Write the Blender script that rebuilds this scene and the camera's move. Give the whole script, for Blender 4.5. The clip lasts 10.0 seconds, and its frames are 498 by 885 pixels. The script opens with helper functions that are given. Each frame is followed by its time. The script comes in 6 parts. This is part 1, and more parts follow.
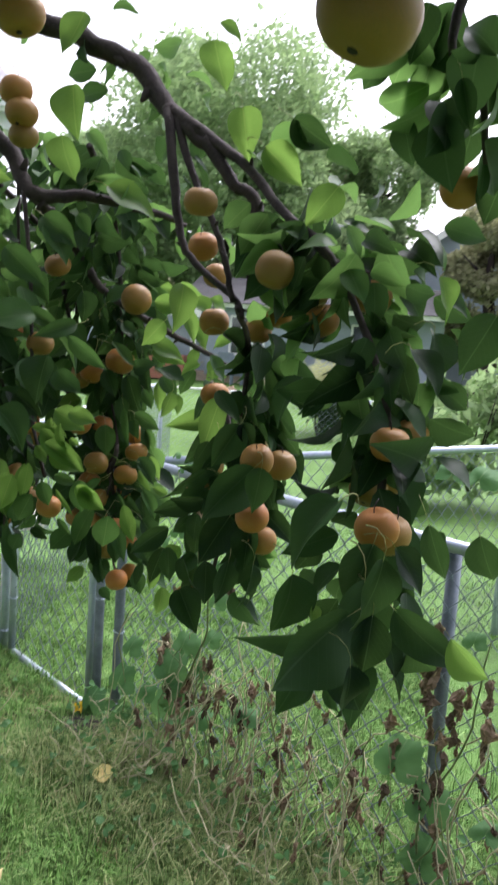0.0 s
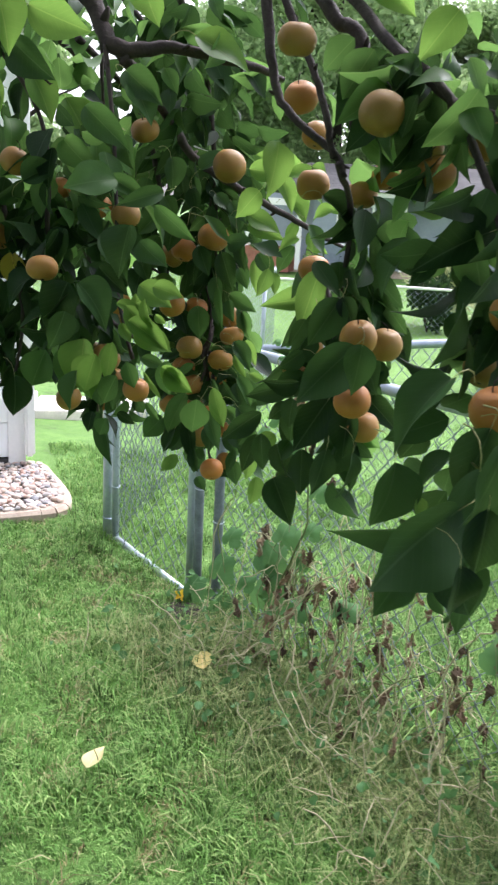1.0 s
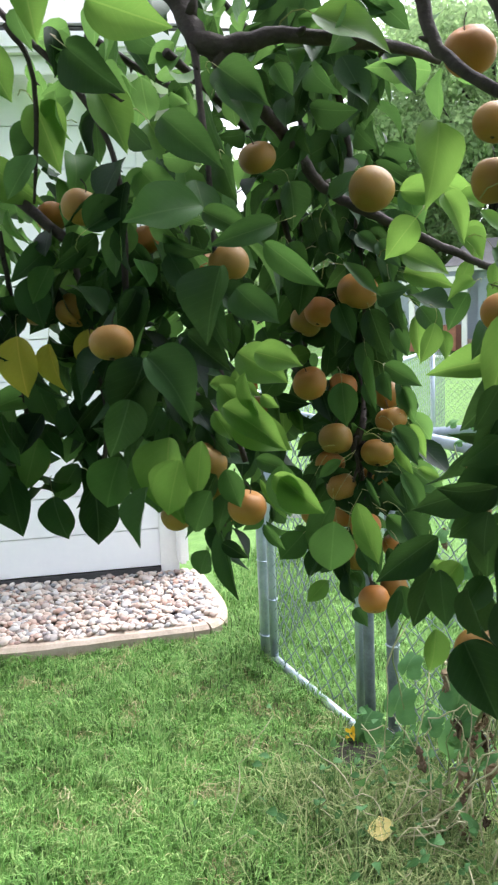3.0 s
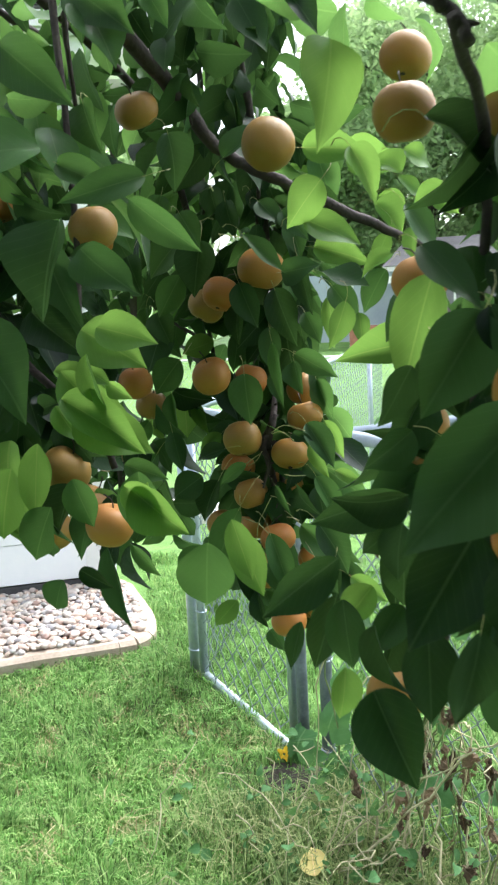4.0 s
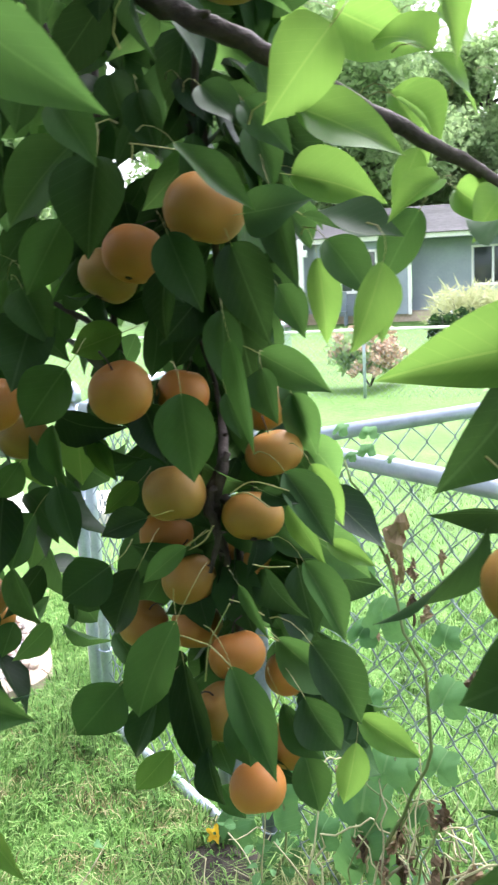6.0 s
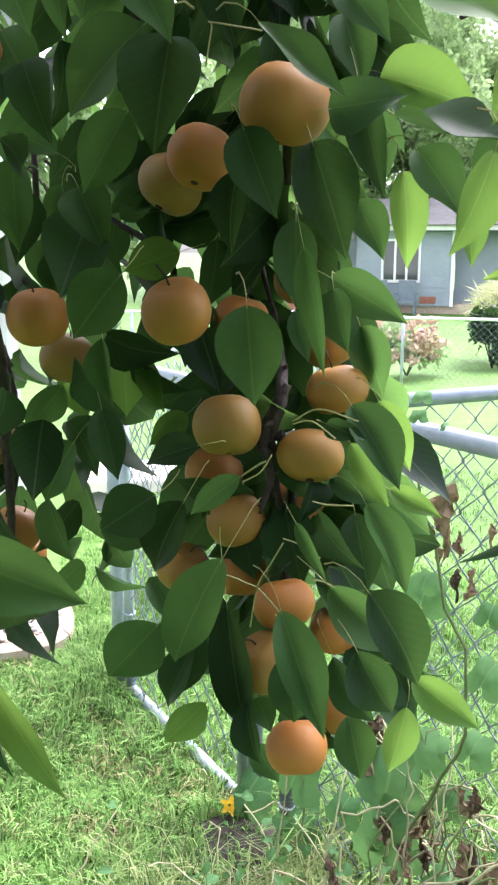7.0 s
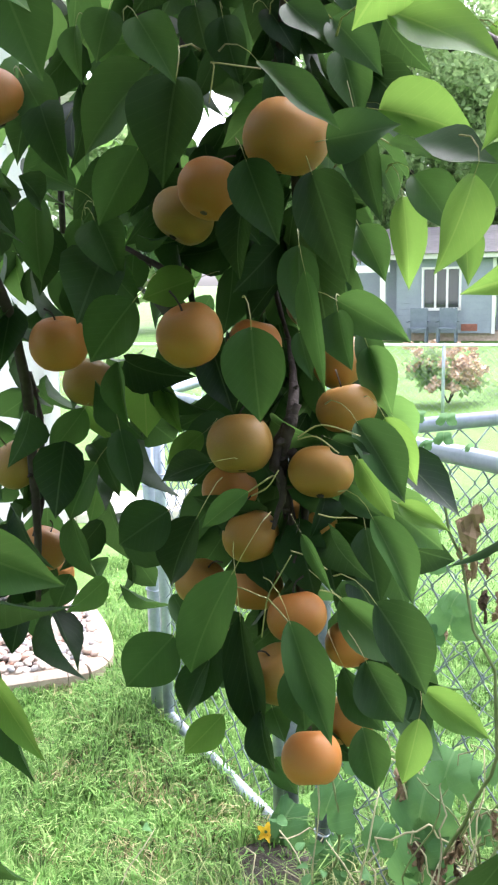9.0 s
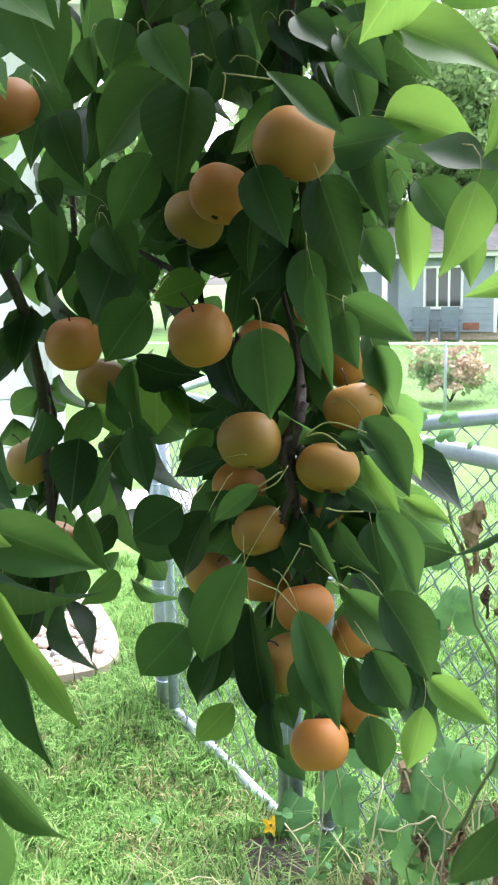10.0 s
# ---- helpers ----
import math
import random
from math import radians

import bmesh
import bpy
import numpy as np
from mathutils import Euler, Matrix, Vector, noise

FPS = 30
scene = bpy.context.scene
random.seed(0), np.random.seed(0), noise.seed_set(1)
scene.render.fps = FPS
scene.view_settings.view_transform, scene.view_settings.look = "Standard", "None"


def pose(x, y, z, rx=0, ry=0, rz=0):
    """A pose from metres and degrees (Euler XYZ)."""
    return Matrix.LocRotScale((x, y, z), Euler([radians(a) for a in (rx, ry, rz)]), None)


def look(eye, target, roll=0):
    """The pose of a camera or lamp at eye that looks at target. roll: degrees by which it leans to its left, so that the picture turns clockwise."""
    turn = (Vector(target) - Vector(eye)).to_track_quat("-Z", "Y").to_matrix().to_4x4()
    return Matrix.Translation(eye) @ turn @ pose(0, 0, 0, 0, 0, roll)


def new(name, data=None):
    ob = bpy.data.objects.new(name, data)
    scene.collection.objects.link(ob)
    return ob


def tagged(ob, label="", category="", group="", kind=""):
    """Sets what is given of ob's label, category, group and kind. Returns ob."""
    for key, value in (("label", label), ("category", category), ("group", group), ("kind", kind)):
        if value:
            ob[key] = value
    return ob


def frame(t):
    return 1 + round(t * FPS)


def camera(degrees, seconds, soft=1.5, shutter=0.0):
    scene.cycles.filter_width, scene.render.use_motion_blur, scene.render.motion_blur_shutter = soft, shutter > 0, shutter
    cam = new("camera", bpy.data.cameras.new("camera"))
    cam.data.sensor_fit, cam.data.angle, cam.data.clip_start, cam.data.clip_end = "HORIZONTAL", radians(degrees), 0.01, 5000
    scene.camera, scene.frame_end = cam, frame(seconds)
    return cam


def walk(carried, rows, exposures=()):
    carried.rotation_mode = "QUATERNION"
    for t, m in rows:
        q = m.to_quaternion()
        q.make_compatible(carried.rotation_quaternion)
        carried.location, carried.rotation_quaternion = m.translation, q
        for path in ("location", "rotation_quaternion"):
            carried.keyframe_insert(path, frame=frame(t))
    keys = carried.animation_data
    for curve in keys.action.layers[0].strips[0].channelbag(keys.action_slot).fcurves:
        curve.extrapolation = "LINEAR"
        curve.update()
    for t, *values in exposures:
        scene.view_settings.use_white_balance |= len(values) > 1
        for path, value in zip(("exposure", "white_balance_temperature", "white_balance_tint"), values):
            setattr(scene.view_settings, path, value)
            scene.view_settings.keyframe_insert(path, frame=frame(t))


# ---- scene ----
cam = camera(31.7, 10.0, 2.3, 0.3)
PATH = [
    (0, (0.249, -0.037, 1.678), (0.025, 1.931, 1.4), 3.9),
    (0.5, (0.291, 0.025, 1.652), (-0.057, 1.943, 1.208), 4.7),
    (1, (0.246, 0.091, 1.631), (-0.191, 1.971, 1.106), 2.9),
    (1.5, (0.194, 0.209, 1.603), (-0.288, 2.092, 1.131), -0.5),
    (2, (0.115, 0.299, 1.57), (-0.523, 2.155, 1.186), -2.4),
    (2.2, (0.104, 0.405, 1.572), (-0.647, 2.222, 1.203), -3.0),
    (3.3, (0.174, 0.65, 1.536), (-0.648, 2.444, 1.209), -2.5),
    (3.5, (0.208, 0.688, 1.524), (-0.581, 2.495, 1.19), -3.0),
    (4, (0.123, 0.829, 1.512), (-0.582, 2.671, 1.181), -3.1),
    (4.5, (-0.005, 1.015, 1.495), (-0.646, 2.871, 1.114), -2.2),
    (5, (-0.031, 1.177, 1.456), (-0.586, 3.055, 1.049), -4.7),
    (5.5, (-0.036, 1.327, 1.499), (-0.493, 3.228, 1.079), -4.8),
    (6, (-0.113, 1.355, 1.5), (-0.597, 3.255, 1.104), -3.2),
    (6.2, (-0.129, 1.367, 1.495), (-0.656, 3.253, 1.086), -1.0),
    (7.3, (-0.159, 1.407, 1.429), (-0.706, 3.282, 0.998), 0.1),
    (7.5, (-0.154, 1.398, 1.433), (-0.696, 3.275, 1.006), -0.2),
    (8, (-0.134, 1.393, 1.434), (-0.695, 3.272, 1.042), 0.1),
    (8.5, (-0.124, 1.384, 1.436), (-0.74, 3.251, 1.067), -0.0),
    (9, (-0.119, 1.382, 1.432), (-0.763, 3.241, 1.072), -1.2),
    (9.5, (-0.13, 1.386, 1.433), (-0.781, 3.242, 1.071), -0.8),
    (10, (-0.117, 1.354, 1.435), (-0.765, 3.211, 1.073), -1.3),
]
walk(cam, [(t, look(eye, target, roll)) for t, eye, target, roll in PATH], [(t, stops, 6050, tint) for t, stops, tint in ((0.0, 1.25, 22), (0.5, 1.5, 22), (1.0, 1.7, 20), (2.0, 1.95, 17), (3.3, 1.8, 13), (4.5, 2.2, 9), (6.0, 2.35, 17), (7.5, 2.4, 22), (9.0, 2.4, 20), (10.0, 2.4, 14))])

# ---- world and light: a bright overcast sky ----
world = bpy.data.worlds.new("overcast")
scene.world = world
world.use_nodes = True
wn, wl = world.node_tree.nodes, world.node_tree.links
sky = wn.new("ShaderNodeTexSky")
sky.sky_type, sky.sun_disc = "NISHITA", False
sky.sun_elevation, sky.sun_rotation = radians(54), radians(20)
sky.dust_density, sky.air_density = 4.0, 1.2
pale = wn.new("ShaderNodeHueSaturation")
pale.inputs["Saturation"].default_value = 0.18
wl.new(sky.outputs[0], pale.inputs["Color"])
wl.new(pale.outputs[0], wn["Background"].inputs["Color"])
wn["Background"].inputs["Strength"].default_value = 0.15
sun_data = bpy.data.lights.new("sun", "SUN")
sun_data.energy, sun_data.angle, sun_data.color = 1.3, radians(38), (1.0, 0.97, 0.92)
sun = new("sun", sun_data)
sun.matrix_world = look((5.0, 16.5, 20.0), (0.0, 3.0, 0.0))


# ---- materials ----
def ramp(nt, fac, stops):
    node = nt.nodes.new("ShaderNodeValToRGB")
    while len(node.color_ramp.elements) < len(stops):
        node.color_ramp.elements.new(0.5)
    for e, (p, c) in zip(node.color_ramp.elements, stops):
        e.position, e.color = p, (*c, 1)
    nt.links.new(fac, node.inputs[0])
    return node.outputs[0]


def coords(nt, kind="Object"):
    return nt.nodes.new("ShaderNodeTexCoord").outputs[kind]


def noise_tex(nt, scale, detail=4.0, rough=0.55, vec=None):
    node = nt.nodes.new("ShaderNodeTexNoise")
    node.inputs["Scale"].default_value, node.inputs["Detail"].default_value = scale, detail
    node.inputs["Roughness"].default_value = rough
    if vec is not None:
        nt.links.new(vec, node.inputs["Vector"])
    return node.outputs["Fac"]


def mix(nt, fac, a, b, blend="MIX"):
    node = nt.nodes.new("ShaderNodeMix")
    node.data_type, node.blend_type = "RGBA", blend
    for sock, v in ((node.inputs[0], fac), (node.inputs[6], a), (node.inputs[7], b)):
        if hasattr(v, "is_linked"):
            nt.links.new(v, sock)
        elif isinstance(v, tuple):
            sock.default_value = (*v, 1)
        else:
            sock.default_value = v
    return node.outputs[2]


def maths(nt, op, a, b=0.0):
    node = nt.nodes.new("ShaderNodeMath")
    node.operation = op
    for sock, v in zip(node.inputs, (a, b)):
        if hasattr(v, "is_linked"):
            nt.links.new(v, sock)
        else:
            sock.default_value = v
    return node.outputs[0]


def base_mat(name, rough=0.6, metal=0.0, spec=0.5):
    m = bpy.data.materials.new(name)
    m.use_nodes = True
    b = m.node_tree.nodes["Principled BSDF"]
    b.inputs["Roughness"].default_value, b.inputs["Metallic"].default_value = rough, metal
    b.inputs["Specular IOR Level"].default_value = spec
    return m, m.node_tree, b


def bump(nt, b, height, strength=0.3, dist=0.01):
    node = nt.nodes.new("ShaderNodeBump")
    node.inputs["Strength"].default_value, node.inputs["Distance"].default_value = strength, dist
    nt.links.new(height, node.inputs["Height"])
    nt.links.new(node.outputs[0], b.inputs["Normal"])


def mottled(name, c1, c2, scale=8.0, rough=0.7, metal=0.0, fine=60.0, relief=0.2, dist=0.004, spec=0.4, vary=0.0):
    """A surface whose colour wanders between two tones, with fine grain and relief."""
    m, nt, b = base_mat(name, rough, metal, spec)
    v = coords(nt)
    big, small = noise_tex(nt, scale, 4, 0.6, v), noise_tex(nt, fine, 3, 0.6, v)
    both = maths(nt, "ADD", maths(nt, "MULTIPLY", big, 0.65), maths(nt, "MULTIPLY", small, 0.35))
    col = ramp(nt, both, [(0.33, c1), (0.67, c2)])
    if vary:
        info = nt.nodes.new("ShaderNodeObjectInfo")
        tone = nt.nodes.new("ShaderNodeHueSaturation")
        nt.links.new(col, tone.inputs["Color"])
        nt.links.new(maths(nt, "ADD", maths(nt, "MULTIPLY", info.outputs["Random"], vary), 1 - vary / 2), tone.inputs["Value"])
        col = tone.outputs[0]
    nt.links.new(col, b.inputs["Base Color"])
    bump(nt, b, small, relief, dist)
    return m


def leaf_mat(name, dark, light, glow, gloss=0.42, vary=0.5, through_amount=0.42, island=False, sheen=0.25):
    """A leaf that lets light through, with a pale midrib and side veins drawn along its length."""
    m, nt, b = base_mat(name, gloss, 0.0, sheen)
    uv = nt.nodes.new("ShaderNodeUVMap")
    sep = nt.nodes.new("ShaderNodeSeparateXYZ")
    nt.links.new(uv.outputs[0], sep.inputs[0])
    across = maths(nt, "ABSOLUTE", maths(nt, "SUBTRACT", sep.outputs[0], 0.5))
    rib = maths(nt, "LESS_THAN", across, 0.016)
    slant = maths(nt, "SUBTRACT", maths(nt, "MULTIPLY", sep.outputs[1], 9.0), maths(nt, "MULTIPLY", across, 7.0))
    vein = maths(nt, "LESS_THAN", maths(nt, "ABSOLUTE", maths(nt, "SUBTRACT", maths(nt, "FRACT", slant), 0.5)), 0.04)
    veins = maths(nt, "MAXIMUM", rib, maths(nt, "MULTIPLY", vein, 0.28))
    if island:
        rnd = nt.nodes.new("ShaderNodeNewGeometry").outputs["Random Per Island"]
    else:
        rnd = nt.nodes.new("ShaderNodeObjectInfo").outputs["Random"]
    blot = noise_tex(nt, 3.0, 3, 0.6, uv.outputs[0])
    tone = maths(nt, "ADD", maths(nt, "MULTIPLY", rnd, vary), maths(nt, "MULTIPLY", blot, 1 - vary))
    col = ramp(nt, tone, [(0.15, dark), (0.85, light)])
    col = mix(nt, maths(nt, "MULTIPLY", veins, 0.4), col, (light[0] * 1.7 + 0.03, light[1] * 1.35 + 0.03, light[2] * 1.6 + 0.02))
    nt.links.new(col, b.inputs["Base Color"])
    bump(nt, b, maths(nt, "MULTIPLY", maths(nt, "MAXIMUM", rib, vein), -1.0), 0.25, 0.002)
    tr = nt.nodes.new("ShaderNodeBsdfTranslucent")
    nt.links.new(mix(nt, 0.45, col, glow), tr.inputs["Color"])
    mx = nt.nodes.new("ShaderNodeMixShader")
    mx.inputs[0].default_value = through_amount
    nt.links.new(b.outputs[0], mx.inputs[1])
    nt.links.new(tr.outputs[0], mx.inputs[2])
    nt.links.new(mx.outputs[0], nt.nodes["Material Output"].inputs["Surface"])
    return m


# light is put into the leaf tones: dark for shaded, paler for backlit
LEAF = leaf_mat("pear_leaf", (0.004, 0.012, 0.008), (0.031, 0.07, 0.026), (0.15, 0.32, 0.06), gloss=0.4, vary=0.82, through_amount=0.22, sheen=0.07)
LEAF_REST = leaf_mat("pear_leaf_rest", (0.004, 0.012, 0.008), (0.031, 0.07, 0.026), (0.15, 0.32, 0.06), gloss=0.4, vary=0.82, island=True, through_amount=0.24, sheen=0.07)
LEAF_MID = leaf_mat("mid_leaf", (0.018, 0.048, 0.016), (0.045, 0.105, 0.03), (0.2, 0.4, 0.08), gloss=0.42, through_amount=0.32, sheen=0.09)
LEAF_BACKLIT = leaf_mat("backlit_leaf", (0.04, 0.11, 0.022), (0.1, 0.195, 0.04), (0.3, 0.5, 0.085), through_amount=0.5, sheen=0.12)
LEAF_BRIGHT = leaf_mat("backlit_leaf_rest", (0.03, 0.09, 0.025), (0.085, 0.19, 0.045), (0.27, 0.48, 0.11), island=True, through_amount=0.48, sheen=0.12)
LEAF_YELLOW = leaf_mat("yellow_leaf", (0.32, 0.3, 0.03), (0.5, 0.42, 0.06), (0.6, 0.5, 0.05), gloss=0.55)
LEAF_FALLEN = leaf_mat("fallen_leaf", (0.62, 0.5, 0.16), (0.78, 0.66, 0.36), (0.6, 0.5, 0.12), gloss=0.6, through_amount=0.15, sheen=0.15)
LEAF_BLOOM = leaf_mat("yellow_petal", (0.75, 0.5, 0.02), (0.85, 0.6, 0.04), (0.8, 0.6, 0.05), gloss=0.6)
LEAF_VINE = leaf_mat("vine_leaf", (0.05, 0.135, 0.05), (0.12, 0.25, 0.095), (0.22, 0.42, 0.1), gloss=0.6, through_amount=0.3, sheen=0.12)
# distant foliage, with haze and overexposure mixed into a paler green
LEAF_HAZY = leaf_mat("hazy_far_foliage", (0.16, 0.27, 0.12), (0.38, 0.5, 0.25), (0.42, 0.58, 0.24), gloss=0.6, island=True, through_amount=0.52)
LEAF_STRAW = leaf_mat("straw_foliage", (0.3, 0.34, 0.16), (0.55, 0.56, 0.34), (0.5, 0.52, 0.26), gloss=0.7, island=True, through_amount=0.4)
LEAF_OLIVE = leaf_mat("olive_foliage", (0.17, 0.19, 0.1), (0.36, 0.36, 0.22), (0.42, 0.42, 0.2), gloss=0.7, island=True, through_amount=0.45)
LEAF_DRY = leaf_mat("dry_leaf", (0.04, 0.027, 0.02), (0.27, 0.19, 0.12), (0.3, 0.22, 0.1), gloss=0.85, vary=0.7, through_amount=0.15)
PETIOLE = mottled("petiole", (0.2, 0.22, 0.08), (0.38, 0.34, 0.14), 30, 0.5)
STEM_DRY = mottled("dry_stem", (0.28, 0.26, 0.15), (0.55, 0.5, 0.32), 12, 0.85, vary=0.5)
STEM_GREEN = mottled("green_stem", (0.08, 0.13, 0.04), (0.2, 0.24, 0.09), 12, 0.7, vary=0.4)
BARK = mottled("bark", (0.018, 0.013, 0.012), (0.062, 0.047, 0.042), 18, 0.85, fine=140, relief=0.6, dist=0.004)
# darker steel for posts by the tangle, its shade put into the colour
STEEL_SHADED = mottled("shaded_steel", (0.13, 0.15, 0.18), (0.24, 0.27, 0.31), 22, 0.55, 0.6, 120, 0.1, 0.001)
STEEL = mottled("galvanised_steel", (0.34, 0.39, 0.47), (0.48, 0.53, 0.61), 22, 0.42, 0.75, 120, 0.1, 0.001)
WIRE = mottled("galvanised_wire", (0.2, 0.24, 0.31), (0.36, 0.4, 0.47), 30, 0.42, 0.65)
SIDING_WHITE = mottled("white_siding", (0.84, 0.85, 0.86), (0.9, 0.9, 0.9), 2.0, 0.5, fine=30, relief=0.05)
SIDING_BLUE = mottled("grey_blue_siding", (0.25, 0.3, 0.34), (0.32, 0.37, 0.41), 1.5, 0.6, fine=20, relief=0.08)
TRIM_WHITE = mottled("white_trim", (0.72, 0.72, 0.7), (0.82, 0.82, 0.8), 4, 0.5)
SHINGLE = mottled("asphalt_shingle", (0.03, 0.03, 0.032), (0.075, 0.073, 0.075), 6, 0.9, fine=90, relief=0.4, vary=0.4)
CONCRETE = mottled("concrete", (0.32, 0.25, 0.19), (0.5, 0.41, 0.33), 9, 0.85, fine=80, relief=0.3, vary=0.25)
# garage shingles, lightened to carry the glare of a wet sunlit roof
SHINGLE_GLARE = mottled("glare_shingle", (0.22, 0.215, 0.21), (0.36, 0.35, 0.345), 6, 0.9, fine=90, relief=0.4, vary=0.3)
SLAB = mottled("pale_concrete", (0.48, 0.45, 0.41), (0.66, 0.62, 0.57), 5, 0.85, fine=70, relief=0.3, vary=0.15)
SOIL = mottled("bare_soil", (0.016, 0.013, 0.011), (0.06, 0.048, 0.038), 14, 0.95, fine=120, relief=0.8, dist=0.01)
BRICK = mottled("red_brick", (0.2, 0.08, 0.055), (0.34, 0.15, 0.1), 6, 0.85, vary=0.4)
DARK_METAL = mottled("dark_base_strip", (0.03, 0.03, 0.03), (0.07, 0.07, 0.07), 10, 0.6)
CHAIR_GREY = mottled("grey_plastic", (0.13, 0.17, 0.2), (0.2, 0.24, 0.27), 6, 0.6)
BLOOM = mottled("hydrangea_bloom", (0.5, 0.34, 0.25), (0.72, 0.55, 0.42), 14, 0.8)


def pear_mat():
    m, nt, b = base_mat("russet_pear_skin", 0.52, 0.0, 0.35)
    v = coords(nt)
    info = nt.nodes.new("ShaderNodeObjectInfo")
    rnd = info.outputs["Random"]
    shift = nt.nodes.new("ShaderNodeVectorMath")
    shift.operation = "ADD"
    nt.links.new(v, shift.inputs[0])
    nt.links.new(maths(nt, "MULTIPLY", rnd, 9.0), shift.inputs[1])
    p = shift.outputs[0]
    blush = noise_tex(nt, 22, 2, 0.5, p)
    russet = noise_tex(nt, 90, 4, 0.7, p)
    ripe = maths(nt, "ADD", maths(nt, "MULTIPLY", rnd, 0.55), maths(nt, "MULTIPLY", blush, 0.45))
    col = ramp(nt, ripe, [(0.2, (0.25, 0.15, 0.028)), (0.55, (0.37, 0.18, 0.03)), (0.88, (0.48, 0.16, 0.028))])
    col = mix(nt, maths(nt, "MULTIPLY", russet, 0.38), col, (0.14, 0.085, 0.035))
    vor = nt.nodes.new("ShaderNodeTexVoronoi")
    vor.inputs["Scale"].default_value = 330
    nt.links.new(p, vor.inputs["Vector"])
    dots = maths(nt, "LESS_THAN", vor.outputs["Distance"], 0.2)
    col = mix(nt, maths(nt, "MULTIPLY", dots, 0.45), col, (0.4, 0.29, 0.15))
    nt.links.new(col, b.inputs["Base Color"])
    b.inputs["Subsurface Weight"].default_value = 0.08
    b.inputs["Subsurface Radius"].default_value = (0.01, 0.004, 0.002)
    bump(nt, b, russet, 0.12, 0.001)
    return m


def grass_mat(name, island, stops=((0.055, 0.09, 0.03), (0.165, 0.345, 0.08), (0.36, 0.49, 0.18))):
    m, nt, b = base_mat(name, 0.65, 0.0, 0.12)
    geo = nt.nodes.new("ShaderNodeNewGeometry")
    patch = noise_tex(nt, 1.3, 4, 0.6, geo.outputs["Position"])
    tuft = noise_tex(nt, 11, 4, 0.6, geo.outputs["Position"])
    f = maths(nt, "ADD", maths(nt, "MULTIPLY", patch, 0.5), maths(nt, "MULTIPLY", tuft, 0.5))
    if island:
        f = maths(nt, "ADD", maths(nt, "MULTIPLY", f, 0.6), maths(nt, "MULTIPLY", geo.outputs["Random Per Island"], 0.4))
    if island:
        col = ramp(nt, f, [(0.28, stops[0]), (0.5, stops[1]), (0.74, stops[2])])
    else:
        col = ramp(nt, f, [(0.28, (0.05, 0.06, 0.026)), (0.46, (0.1, 0.2, 0.045)), (0.72, (0.17, 0.31, 0.075))])
    nt.links.new(col, b.inputs["Base Color"])
    if island:
        tr = nt.nodes.new("ShaderNodeBsdfTranslucent")
        nt.links.new(col, tr.inputs["Color"])
        mx = nt.nodes.new("ShaderNodeMixShader")
        mx.inputs[0].default_value = 0.35
        nt.links.new(b.outputs[0], mx.inputs[1])
        nt.links.new(tr.outputs[0], mx.inputs[2])
        nt.links.new(mx.outputs[0], nt.nodes["Material Output"].inputs["Surface"])
    else:
        bump(nt, b, noise_tex(nt, 60, 4, 0.7, geo.outputs["Position"]), 0.7, 0.03)
    return m


def pebble_mat():
    m, nt, b = base_mat("river_pebble", 0.65, 0.0, 0.4)
    info = nt.nodes.new("ShaderNodeObjectInfo")
    geo = nt.nodes.new("ShaderNodeNewGeometry")
    rnd = maths(nt, "FRACT", maths(nt, "ADD", info.outputs["Random"], geo.outputs["Random Per Island"]))
    col = ramp(nt, rnd, [(0.0, (0.34, 0.32, 0.31)), (0.25, (0.52, 0.37, 0.28)), (0.45, (0.66, 0.58, 0.5)), (0.65, (0.38, 0.19, 0.12)), (0.8, (0.17, 0.18, 0.2)), (1.0, (0.76, 0.7, 0.64))])
    col = mix(nt, 0.25, col, ramp(nt, noise_tex(nt, 60, 4, 0.6, coords(nt)), [(0.3, (0.2, 0.18, 0.17)), (0.7, (0.6, 0.57, 0.53))]))
    nt.links.new(col, b.inputs["Base Color"])
    return m


def glass_mat():
    m, nt, b = base_mat("window_glass", 0.05, 0.0, 0.8)
    b.inputs["Base Color"].default_value = (0.03, 0.035, 0.04, 1)
    return m


PEAR, GRASS, LAWN, PEBBLE, GLASS = pear_mat(), grass_mat("grass_blade", True), grass_mat("lawn", False), pebble_mat(), glass_mat()

GRASS_PALE = grass_mat("straw_grass", True, ((0.05, 0.085, 0.028), (0.2, 0.3, 0.095), (0.47, 0.47, 0.24)))
THATCH = grass_mat("dry_grass", True, ((0.09, 0.07, 0.035), (0.29, 0.27, 0.12), (0.55, 0.5, 0.3)))


# ---- mesh helpers ----
def mesh_ob(name, verts, faces, material, parent=None, label="", smooth=True, uvs=None):
    me = bpy.data.meshes.new(name)
    me.from_pydata([tuple(v) for v in verts], [], faces)
    me.materials.append(material)
    if smooth:
        me.polygons.foreach_set("use_smooth", [True] * len(me.polygons))
    if uvs is not None:
        layer = me.uv_layers.new(name="UVMap")
        idx = np.empty(len(me.loops), dtype=np.int32)
        me.loops.foreach_get("vertex_index", idx)
        layer.data.foreach_set("uv", np.asarray(uvs, dtype=np.float32)[idx].ravel())
    ob = new(name, me)
    if parent:
        ob.parent = parent
    if label:
        tagged(ob, label)
    return ob


